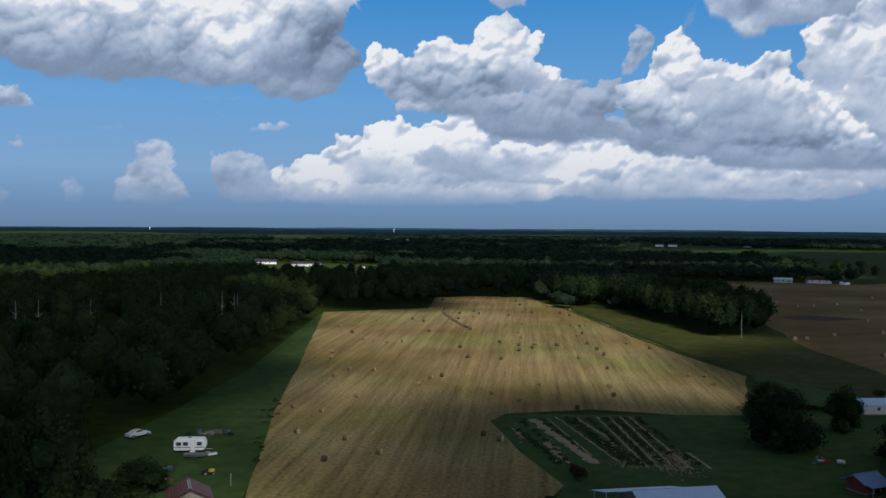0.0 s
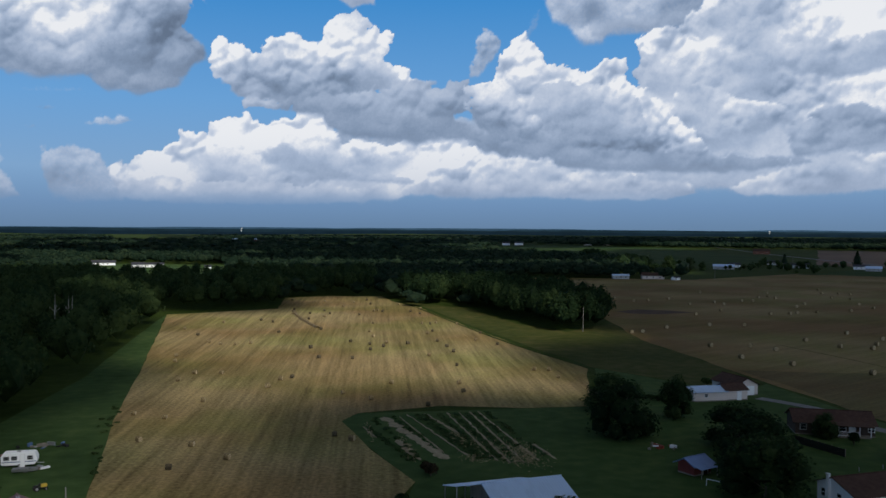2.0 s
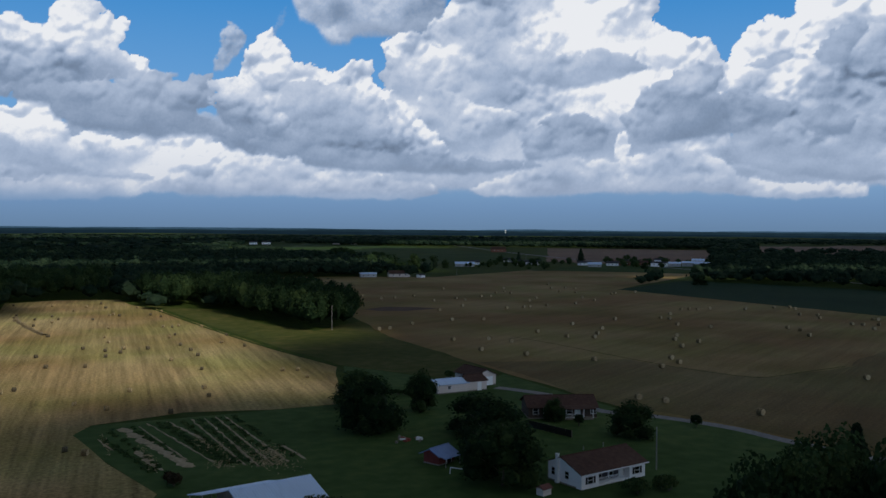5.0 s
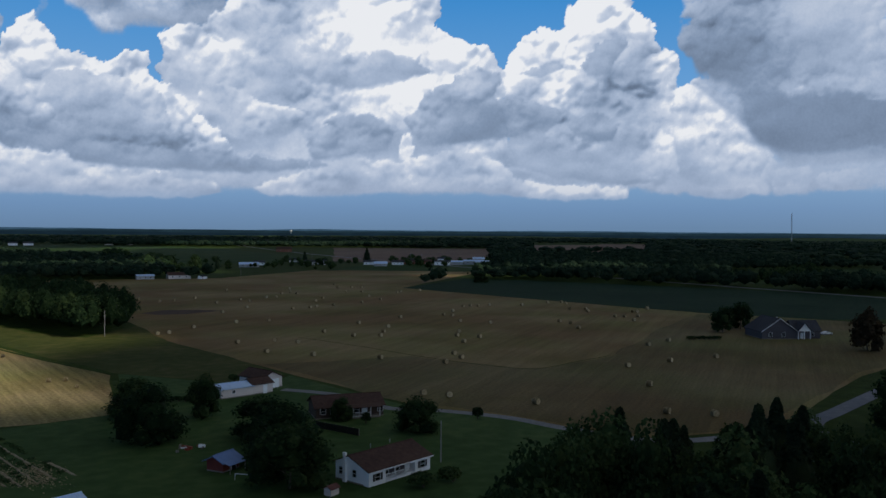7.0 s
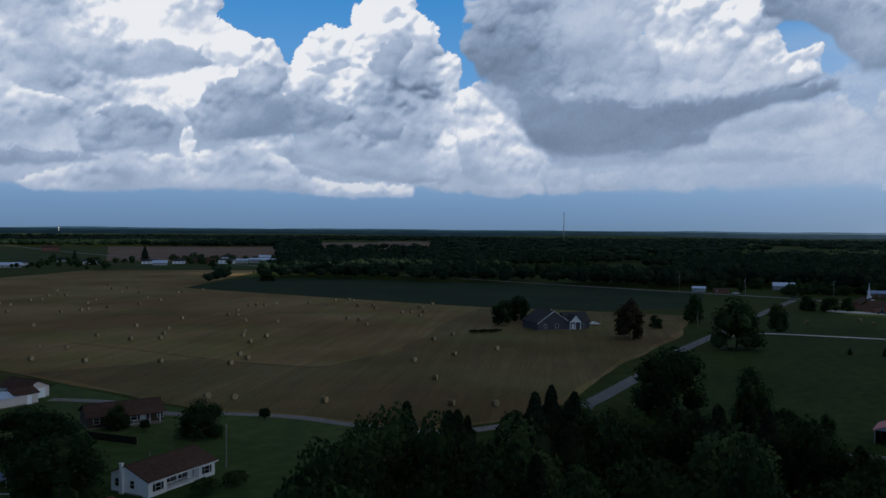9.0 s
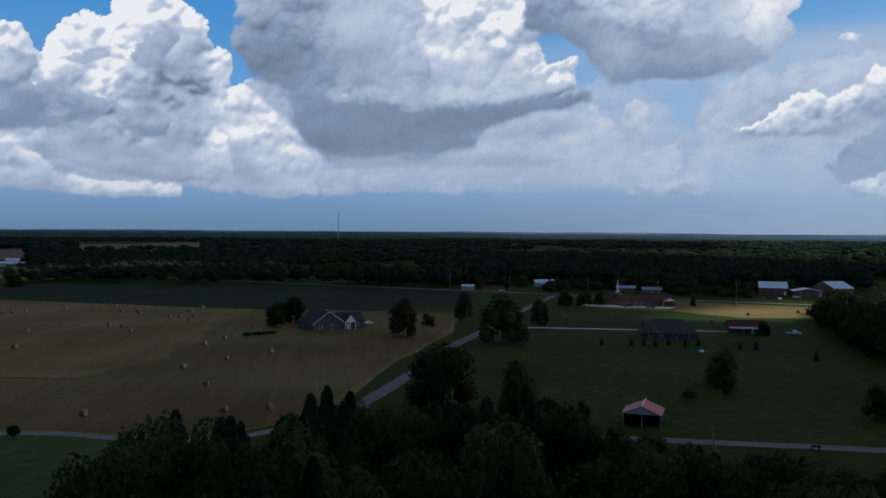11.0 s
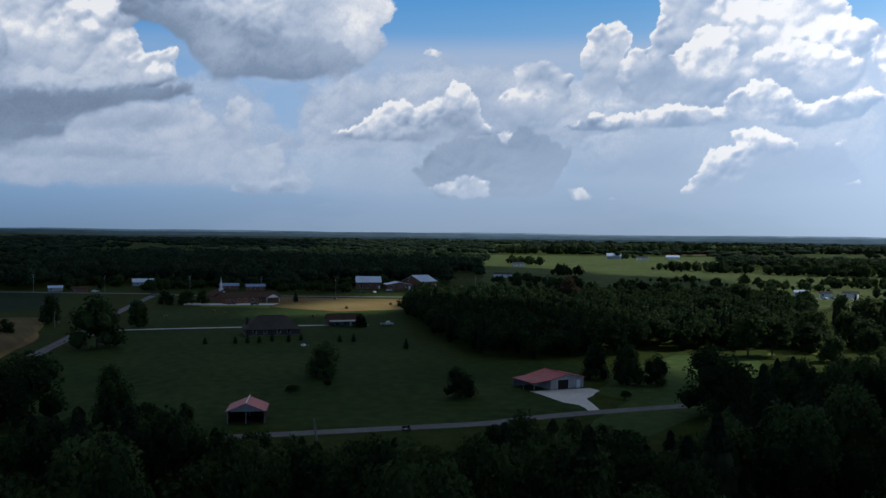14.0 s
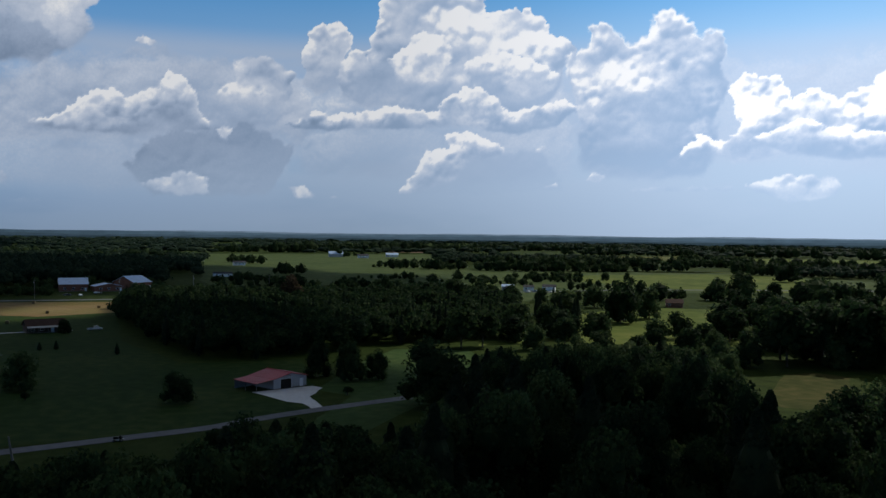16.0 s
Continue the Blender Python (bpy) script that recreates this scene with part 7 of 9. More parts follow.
def gable_building(name, at, heading, length, depth, eave, ridge, wall, roof, label, category="house", over=0.45, hip=0.0, along=True, base=0.25, group="", ridge_cap=True):
    """Walls with a pitched roof. Local x runs along the front, y to the back; the ridge runs along x, or along y."""
    ob = thing(name, at, label, category, group, heading)
    L, D = length / 2, depth / 2
    bm = bmesh.new()
    if along:
        ends = [[(sx * L, -D, 0), (sx * L, D, 0), (sx * L, D, eave), (sx * L, 0, ridge if not hip else eave), (sx * L, -D, eave)] for sx in (-1, 1)]
    else:
        ends = [[(-L, sy * D, 0), (L, sy * D, 0), (L, sy * D, eave), (0, sy * D, ridge if not hip else eave), (-L, sy * D, eave)] for sy in (-1, 1)]
    rows = [[bm.verts.new(p) for p in e] for e in ends]
    for r in rows:
        bm.faces.new(r)
    for k in range(5):
        bm.faces.new((rows[0][k], rows[0][(k + 1) % 5], rows[1][(k + 1) % 5], rows[1][k]))
    bmesh.ops.recalc_face_normals(bm, faces=bm.faces[:])
    part("wall", bm, wall, ob)
    if base:
        part("foundation", box(-L - 0.03, -D - 0.03, -0.1, L + 0.03, D + 0.03, base), WOODGREY, ob)
    run = D if along else L
    drop = (ridge - eave) / run * over
    lift = 0.06
    for side in (-1, 1):
        if along:
            x0, x1 = L + over, L + over
            rx = L + over - hip
            pts = [(-x0, side * (D + over), eave - drop + lift), (x1, side * (D + over), eave - drop + lift), (rx, 0, ridge + lift), (-rx, 0, ridge + lift)]
        else:
            y0 = D + over
            ry = D + over - hip
            pts = [(side * (L + over), -y0, eave - drop + lift), (side * (L + over), y0, eave - drop + lift), (0, ry, ridge + lift), (0, -ry, ridge + lift)]
        if (Vector(pts[1]) - Vector(pts[0])).cross(Vector(pts[2]) - Vector(pts[0])).z < 0:
            pts = pts[::-1]
        part("roof", slab(pts, 0.14), roof, ob)
    if hip:
        for side in (-1, 1):
            if along:
                pts = [(side * (L + over), -D - over, eave - drop + lift), (side * (L + over), D + over, eave - drop + lift), (side * (L + over - hip), 0, ridge + lift)]
            else:
                pts = [(-L - over, side * (D + over), eave - drop + lift), (L + over, side * (D + over), eave - drop + lift), (0, side * (D + over - hip), ridge + lift)]
            if (Vector(pts[1]) - Vector(pts[0])).cross(Vector(pts[2]) - Vector(pts[0])).z < 0:
                pts = pts[::-1]
            part("roof", slab(pts, 0.14), roof, ob)
    if ridge_cap:
        a, b = ((-L - over + hip, 0, ridge + lift + 0.04), (L + over - hip, 0, ridge + lift + 0.04)) if along else ((0, -D - over + hip, ridge + lift + 0.04), (0, D + over - hip, ridge + lift + 0.04))
        if (Vector(a) - Vector(b)).length > 0.3:
            part("ridge_cap", rod(a, b, 0.09, sides=6), roof, ob)
    return ob


def railing(parent, x0, x1, y, z, high=0.9):
    bm = box(x0, y - 0.04, z + high - 0.08, x1, y + 0.04, z + high)
    box(x0, y - 0.03, z + 0.1, x1, y + 0.03, z + 0.17, bm)
    n = max(2, int((x1 - x0) / 0.22))
    for k in range(n + 1):
        x = x0 + (x1 - x0) * k / n
        box(x - 0.025, y - 0.025, z + 0.1, x + 0.025, y + 0.025, z + high, bm)
    return part("railing", bm, TRIM, parent)


# White ranch house with a recessed front porch.
h = gable_building("white_house", (84.2, 114.2), 8.7, 14.2, 6.4, 3.0, 4.25, WHITE, SHINGLE, "white sided ranch house with brown shingle roof and recessed porch", over=0.35)
fall = (4.25 - 3.0) / 3.2
edge = 3.06 - 0.35 * fall
part("porch_roof", slab([(-7.45, -4.85, edge - 1.3 * fall), (7.45, -4.85, edge - 1.3 * fall), (7.45, -3.552, edge), (-7.45, -3.552, edge)], 0.14), SHINGLE, h)
part("fascia", box(-7.45, -4.91, edge - 1.3 * fall - 0.2, 7.45, -4.855, edge - 1.3 * fall - 0.01), TRIM, h)
for x0, x1 in ((-7.1, -3.4), (3.5, 7.1)):
    low, high = edge - 0.9 * fall - 0.17, edge + 0.3 * fall - 0.17
    bm = bmesh.new()
    ring = [[bm.verts.new((x, y, z)) for y, z in ((-4.4, 0.0), (-3.21, 0.0), (-3.21, high), (-4.4, low))] for x in (x0, x1)]
    bm.faces.new(ring[0]), bm.faces.new(ring[1][::-1])
    for k in range(4):
        bm.faces.new((ring[0][k], ring[1][k], ring[1][(k + 1) % 4], ring[0][(k + 1) % 4]))
    bmesh.ops.recalc_face_normals(bm, faces=bm.faces[:])
    part("front_room", bm, WHITE, h)
# Dark board laid over the white wall to paint in the porch's shade.
part("porch_shade_board", box(-3.38, -3.27, 0.43, 3.48, -3.206, 2.7), GREYWALL, h, "grey board that paints in the porch's shade")
part("porch_floor", box(-3.39, -4.5, 0.1, 3.49, -3.22, 0.42), TRIM, h, "pale painted porch floor")
for x in (-1.2, 1.1):
    part("porch_post", box(x - 0.08, -4.46, 0.42, x + 0.08, -4.3, 2.3, bevel=0.015), TRIM, h)
for a, b in ((-3.35, -1.3), (-1.1, 1.0), (1.2, 2.3)):
    railing(h, a, b, -4.38, 0.42)
bm = bmesh.new()
for k in range(3):
    box(2.4, -4.5 - 0.3 * (k + 1), 0.0, 3.45, -4.5 - 0.3 * k, 0.4 - 0.13 * k, bm)
part("porch_steps", bm, TRIM, h)
window(h, -5.2, -4.4, 1.3, 1.1, 1.1, 0, True)
window(h, 5.2, -4.4, 1.3, 1.1, 1.1, 0, True)
window(h, -2.2, -3.27, 1.5, 1.0, 1.1, 0)
window(h, 0.3, -3.27, 1.5, 1.0, 1.1, 0)
door(h, 2.7, -3.27, 0.9, 2.3, 0, WHITE)
window(h, -7.1, -1.2, 1.6, 0.8, 1.1, -90, frame_mat=TRIM)
window(h, -7.1, 1.9, 1.6, 0.8, 1.1, -90, frame_mat=TRIM)
bm = box(-7.6, 0.45, 0, -7.13, 1.1, 3.4)
box(-7.54, 0.5, 3.4, -7.2, 1.05, 4.55, bm)
box(-7.6, 0.44, 4.55, -7.14, 1.11, 4.65, bm)
part("chimney", bm, WHITE, h, "white painted chimney")
for x in (-1.5, 3.0):
    part("vent_pipe", rod((x, 1.0, 4.3), (x, 1.0, 4.95), 0.06), GALV, h)

# Brick ranch house behind it.
h = gable_building("brick_house", (105.4, 156.0), -21, 14.6, 8.2, 2.5, 4.2, DARKBRICK, SHINGLE, "low brick ranch house with brown roof and white porch")
part("porch_floor", box(0.2, -5.9, 0.1, 6.2, -4.12, 0.4), WOODGREY, h)
part("porch_roof", slab([(-0.2, -6.3, 2.45), (6.6, -6.3, 2.45), (6.6, -4.2, 2.85), (-0.2, -4.2, 2.85)], 0.12), SHINGLE, h)
for x in (0.3, 2.2, 4.1, 6.1):
    part("porch_post", box(x - 0.08, -5.85, 0.4, x + 0.08, -5.69, 2.5, bevel=0.015), TRIM, h)
railing(h, 0.4, 2.1, -5.77, 0.4)
railing(h, 2.3, 4.0, -5.77, 0.4)
for x in (-5.8, -3.6, 1.4, 6.6):
    window(h, x, -4.1, 1.6, 1.1, 1.1, 0)
door(h, 3.2, -4.1, 0.95, 2.3, 0, WHITE)
door(h, -1.4, -4.1, 0.95, 2.3, 0, WHITE)

# White garage and the long low shed before it.
g = gable_building("garage", (107.2, 197.0), 9, 6.4, 9.0, 2.7, 4.2, PINKWALL, SHINGLE, "cream garage with brown gable roof", "garage", along=False)
door(g, 0.8, -4.5, 2.6, 2.2, 0, WHITE)
window(g, 3.4, 0.5, 1.7, 0.9, 0.9, 90)
s1 = gable_building("long_shed", (95.6, 189.8), 2, 8.4, 5.4, 2.3, 3.1, PINKWALL, ROOF_BLUE, "cream low shed with pale blue metal roof", "shed", over=0.35)
s2 = gable_building("shed", (102.6, 190.2), 2, 5.4, 5.2, 2.5, 3.5, PINKWALL, SHINGLE, "cream shed with brown roof joined to the long shed", "shed", over=0.35)
door(s2, 0.6, -2.6, 1.0, 2.0, 0, WHITE)
window(s1, -1.0, -2.7, 1.4, 0.8, 0.7, 0)

# Metal-roofed barn at the garden.
b = gable_building("metal_barn", (31.9, 117.6), 10.0, 11.6, 10.2, 2.9, 4.6, WOODGREY, ROOF_BLUE, "grey board barn with pale blue metal roof", "barn", over=0.4)
door(b, 2.0, -5.1, 3.0, 2.4, 0, DARKROOM, True)
part("lean_to_roof", slab([(-9.3, 1.9, 4.05), (2.8, 1.9, 4.05), (2.8, 7.2, 2.75), (-9.3, 7.2, 2.75)], 0.1), ROOF_BLUE, b)
for x in (-9.0, -5.9, 2.4):
    part("post", rod((x, 6.9, 0), (x, 6.9, 2.75), 0.09), POLE, b)
part("post", rod((-9.0, 2.2, 0), (-9.0, 2.2, 3.9), 0.09), POLE, b)

# Small blue-roofed shed with red boards, between the trees.
s = gable_building("red_shed", (65.2, 132.6), 24, 4.0, 3.4, 1.9, 2.7, REDWALL, ROOF_TARP, "small red board shed with blue metal roof", "shed", over=0.6)
door(s, 0.6, -1.7, 1.1, 1.7, 0, DARKROOM, True)
part("lean_to_roof", slab([(-2.4, -3.4, 1.5), (1.8, -3.4, 1.5), (1.8, -1.9, 1.85), (-2.4, -1.9, 1.85)], 0.07), ROOF_TARP, s)
for x in (-2.2, 1.6):
    part("post", rod((x, -3.3, 0), (x, -3.3, 1.5), 0.07), POLE, s)

# Rusty-roofed shack and the camper on the west lawn.
s = gable_building("shack", (-35.9, 122.6), 20, 5.6, 5.6, 1.9, 3.4, WOODGREY, ROOF_RUST, "weathered board shack with rusty metal roof", "shed", along=False, over=0.4)
door(s, 0.6, -2.8, 1.1, 1.9, 0, DARKROOM, True)
window(s, -1.8, -2.8, 1.3, 0.7, 0.7, 0)
part("patch", slab([(-0.25, -3.1, 3.56), (0.2, -3.1, 3.56), (0.2, 1.6, 3.56), (-0.25, 1.6, 3.56)], 0.04), GALV, s, "bare tin ridge patch")


def wheel(parent, x, y, r, w=0.22, side=1):
    bm = rod((x, y - w / 2, r), (x, y + w / 2, r), r, sides=16)
    made = part("wheel", bm, RUBBER, parent)
    part("rim", rod((x, y + side * (w / 2), r), (x, y + side * (w / 2 + 0.02), r), r * 0.55, sides=12), GALV, made)
    return made


c = thing("camper_trailer", (-44.5, 153.0), "old white camper trailer parked on the lawn", "camper", heading=6)
bm = bmesh.new()
prof = [(-2.7, 0.45), (2.3, 0.45), (2.75, 0.9), (2.75, 1.7), (2.35, 2.45), (-2.35, 2.5), (-2.75, 2.0), (-2.75, 0.8)]
a = [bm.verts.new((x, -1.05, z)) for x, z in prof]
d = [bm.verts.new((x, 1.05, z)) for x, z in prof]
bm.faces.new(a), bm.faces.new(d[::-1])
for k in range(len(prof)):
    bm.faces.new((a[k], d[k], d[(k + 1) % 8], a[(k + 1) % 8]))
bmesh.ops.recalc_face_normals(bm, faces=bm.faces[:])
bmesh.ops.bevel(bm, geom=bm.edges[:], offset=0.1, segments=2, affect="EDGES")
part("body", bm, WHITE, c)
for x in (-1.9, -0.7, 1.7):
    window(c, x, -1.05, 1.65, 0.75, 0.5, 0, frame_mat=GALV)
door(c, 0.55, -1.06, 0.6, 2.2, 0, WHITE)
part("stripe", box(-2.6, -1.075, 0.95, 2.6, -1.055, 1.08), PAINT_BLUE, c)
part("roof_vent", box(-0.4, -0.3, 2.5, 0.2, 0.3, 2.68, bevel=0.03), GALV, c)
wheel(c, 0.1, -0.95, 0.33, side=-1)
wheel(c, 0.1, 0.95, 0.33)
part("hitch", rod((2.6, 0, 0.5), (3.7, 0, 0.45), 0.06), GALV, c)


def boat(at, heading, length, mat, label):
    ob = thing("boat", at, label, "boat", heading=heading)
    bm = bmesh.new()
    rings = []
    for k in range(9):
        u = k / 8
        w = 0.75 * math.sin(math.pi * (0.18 + 0.62 * (1 - u))) if u < 0.99 else 0.05
        x = (u - 0.5) * length
        rings.append([bm.verts.new((x, -w, 0.75)), bm.verts.new((x, -w * 0.8, 0.3)), bm.verts.new((x, 0, 0.15 + 0.3 * u ** 4)), bm.verts.new((x, w * 0.8, 0.3)), bm.verts.new((x, w, 0.75)), bm.verts.new((x, w * 0.85, 0.72)), bm.verts.new((x, 0, 0.4)), bm.verts.new((x, -w * 0.85, 0.72))])
    for a, b2 in zip(rings, rings[1:]):
        for k in range(8):
            bm.faces.new((a[k], a[(k + 1) % 8], b2[(k + 1) % 8], b2[k]))
    bm.faces.new(rings[0])
    bmesh.ops.recalc_face_normals(bm, faces=bm.faces[:])
    part("hull", bm, mat, ob)
    for x in (-0.25, 0.18):
        part("bench", box(x * length - 0.15, -0.6, 0.52, x * length + 0.15, 0.6, 0.57), WOODGREY, ob)
    part("keel_block", box(-0.3, -0.25, 0.0, 0.3, 0.25, 0.2), WOODGREY, ob)
    return ob


boat((-42.6, 149.0), 4, 3.9, GALV, "small grey metal boat on the lawn")


def vehicle(name, at, heading, mat, label, length=4.6, pickup=False, category="car"):
    ob = thing(name, at, label, category, heading=heading)
    L = length / 2
    if pickup:
        prof = [(-L, 0.5), (-L, 1.05), (-0.35, 1.1), (-0.15, 1.8), (1.05, 1.82), (1.6, 1.15), (L - 0.1, 1.0), (L, 0.5)]
    else:
        prof = [(-L, 0.4), (-L + 0.05, 0.95), (-L * 0.72, 1.0), (-L * 0.4, 1.42), (L * 0.15, 1.45), (L * 0.48, 0.98), (L - 0.15, 0.8), (L, 0.4)]
    bm = bmesh.new()
    w = 0.95 if pickup else 0.88
    n = len(prof)
    a = [bm.verts.new((x, -w * (0.86 if z > 1.2 else 1), z)) for x, z in prof]
    d = [bm.verts.new((x, w * (0.86 if z > 1.2 else 1), z)) for x, z in prof]
    bm.faces.new(a), bm.faces.new(d[::-1])
    for k in range(n):
        bm.faces.new((a[k], d[k], d[(k + 1) % n], a[(k + 1) % n]))
    bmesh.ops.recalc_face_normals(bm, faces=bm.faces[:])
    bmesh.ops.bevel(bm, geom=bm.edges[:], offset=0.06, segments=2, affect="EDGES")
    part("body", bm, mat, ob)
    zc = 1.45 if pickup else 1.18
    x0, x1 = ((-0.15, 1.05) if pickup else (-L * 0.38, L * 0.2))
    for side in (-1, 1):
        y = side * w * (0.9 if pickup else 0.93)
        part("side_window", box(x0, y - 0.02, zc - 0.2, x1, y + 0.02, zc + 0.2), GLASS, ob)
    part("windscreen", slab([(x1 + 0.12, -w * 0.75, zc + 0.3), (x1 + 0.12, w * 0.75, zc + 0.3), (x1 + 0.6, w * 0.8, zc - 0.2), (x1 + 0.6, -w * 0.8, zc - 0.2)][::-1], 0.03), GLASS, ob)
    if pickup:
        part("bed", box(-L + 0.12, -w + 0.12, 1.0, -0.5, w - 0.12, 1.13), BLACK, ob)
    for x in (-L * 0.62, L * 0.62):
        wheel(ob, x, -w + 0.08, 0.36, side=-1)
        wheel(ob, x, w - 0.08, 0.36)
    for y in (-w * 0.7, w * 0.7):
        part("headlight", box(L - 0.06, y - 0.12, 0.66, L + 0.01, y + 0.12, 0.8), GALV, ob)
    return ob


vehicle("pickup_truck", (367, -8), -80, PAINT_WHITE, "white pickup truck parked on grass", 5.6, True, "pickup truck")
vehicle("car", (333, 160), -25, PAINT_WHITE, "white car parked beside the grey house")
vehicle("car", (-57.5, 163.5), 50, PAINT_WHITE, "old white car half hidden at the wood's edge")
vehicle("car", (466, 60), -60, PAINT_DARK, "dark car in the church car park")
vehicle("car", (467, 72), -60, PAINT_DARK, "dark car in the church car park")
vehicle("car", (560, 3), -85, PAINT_DARK, "dark car by the road")
vehicle("car", (555, -4), 10, PAINT_WHITE, "white car by the blue-roofed building")
vehicle("car", (552, 168), -70, PAINT_WHITE, "white car by the road")
vehicle("car", (540, 130), -80, PAINT_DARK, "dark car on the road")
for x, y, turn, paint, words in ((522, -286, 20, PAINT_WHITE, "white car parked by the roadside houses"), (526, -294, 15, PAINT_BLUE, "blue car parked by the roadside houses"), (519, -303, 160, PAINT_WHITE, "white van parked by the roadside houses"), (514, -312, 25, PAINT_RED, "red car parked by the roadside houses"), (575, -14, -80, PAINT_WHITE, "white car before the blue-roofed halls")):
    vehicle("car", (x, y), turn, paint, words)

# Grey house with white gables.
h = gable_building("grey_house", (309.4, 170.4), -36, 13.5, 15, 3.1, 7.6, GREYWALL, SHINGLE_GREY, "grey sided house with dark roof and white gable trim", along=False)
bm = box(6.76, -6.2, 0, 16.5, 3.0, 3.1)
part("wing_wall", bm, GREYWALL, h)
part("wing_roof", slab([(6.0, -6.7, 2.95), (17.0, -6.7, 2.95), (17.0, -1.6, 6.6), (6.0, -1.6, 6.6)], 0.14), SHINGLE_GREY, h)
part("wing_roof", slab([(6.0, -1.6, 6.6), (17.0, -1.6, 6.6), (17.0, 3.5, 2.95), (6.0, 3.5, 2.95)], 0.14), SHINGLE_GREY, h)
bm = bmesh.new()
v = [bm.verts.new(p) for p in ((16.49, -6.2, 3.1), (16.49, 3.0, 3.1), (16.49, -1.6, 6.4))]
w2 = [bm.verts.new(p) for p in ((16.3, -6.2, 3.1), (16.3, 3.0, 3.1), (16.3, -1.6, 6.4))]
bm.faces.new(v), bm.faces.new(w2[::-1])
part("gable_end", bm, WHITE, h, "white gable end")
for base_x, tall, wide in ((9.2, 6.1, 2.6), ):
    pts = [(base_x - wide, -8.4, 3.0), (base_x + wide, -8.4, 3.0), (base_x, -8.4, tall)]
    bm = bmesh.new()
    f1 = [bm.verts.new(p) for p in pts]
    f2 = [bm.verts.new((p[0], -8.1, p[2])) for p in pts]
    bm.faces.new(f1), bm.faces.new(f2[::-1])
    for k in range(3):
        bm.faces.new((f1[k], f2[k], f2[(k + 1) % 3], f1[(k + 1) % 3]))
    part("porch_gable", bm, WHITE, h, "white trimmed porch gable")
    for side in (-1, 1):
        q = [(base_x, -8.8, tall + 0.15), (base_x + side * (wide + 0.4), -8.8, 2.85), (base_x + side * (wide + 0.4), -3.0, 2.85), (base_x, -3.0, tall + 0.15)]
        if (Vector(q[1]) - Vector(q[0])).cross(Vector(q[2]) - Vector(q[0])).z < 0:
            q = q[::-1]
        part("porch_roof", slab(q, 0.12), SHINGLE_GREY, h)
    for x in (base_x - 2.3, base_x, base_x + 2.3):
        part("porch_post", box(x - 0.15, -8.4, 0, x + 0.15, -8.1, 3.0, bevel=0.02), TRIM, h)
for pts in ([(-7.2, -8.0, 2.75), (0, -8.0, 7.68)], [(7.2, -8.0, 2.75), (0, -8.0, 7.68)]):
    part("barge_board", rod(pts[0], pts[1], 0.13, sides=4), TRIM, h)
for x in (-3.5, 1.5):
    window(h, x, -7.5, 1.7, 1.2, 1.4, 0)
window(h, 13.2, -6.2, 1.7, 1.5, 1.4, 0)
door(h, 9.2, -6.2, 1.0, 2.2, 0, WHITE)
window(h, 16.5, -1.6, 4.3, 0.9, 1.0, 90)
part("vent_pipe", rod((3, 1, 6.5), (3, 1, 7.6), 0.15), TRIM, h)

# Church with a white spire.
ch = gable_building("church", (484, 66), -58, 32, 14, 3.2, 5.6, BRICK, SHINGLE, "red brick church with low brown roof and white spire", "church", over=0.7)
hall = gable_building("church_hall", (489, 82), -58, 10, 12, 3.4, 6.2, BRICK, SHINGLE, "brick church front with a steep gable", "church", along=False)
bm = box(-0.9, -2.9, 5.0, 0.9, -1.1, 7.2, bevel=0.05)
part("belfry", bm, TRIM, hall)
part("spire", rod((0, -2.0, 7.2), (0, -2.0, 14.0), 0.75, r2=0.04, sides=8), TRIM, hall, "slender white spire")
part("portico", box(-3.0, -9.0, 2.9, 3.0, -6.3, 3.3), TRIM, hall)
bm = bmesh.new()
a = [bm.verts.new(p) for p in ((-4.9, -6.35, 3.4), (4.9, -6.35, 3.4), (0, -6.35, 6.1))]
c = [bm.verts.new((v.co.x, -6.25, v.co.z)) for v in a]
bm.faces.new(a)
bm.faces.new(c[::-1])
for k in range(3):
    bm.faces.new((a[k], c[k], c[(k + 1) % 3], a[(k + 1) % 3]))
bmesh.ops.recalc_face_normals(bm, faces=bm.faces[:])
part("pediment", bm, TRIM, hall, "white boarded pediment")
for x in (-2.7, 2.7):
    part("column", rod((x, -8.7, 0), (x, -8.7, 2.9), 0.2), TRIM, hall)
for x in (-12, -8, -4, 0, 4):
    window(ch, x, -7.0, 1.8, 1.1, 1.5, 0)
part("portico", slab([(6, -11.0, 2.7), (14, -11.0, 2.7), (10, -11.0, 4.6)][:3], 0.2), TRIM, ch)
part("portico_roof", slab([(5.6, -11.2, 2.8), (14.4, -11.2, 2.8), (14.4, -7.2, 3.4), (5.6, -7.2, 3.4)], 0.15), SHINGLE, ch)
for x in (6.3, 13.7):
    part("column", rod((x, -10.8, 0), (x, -10.8, 2.8), 0.2), TRIM, ch)

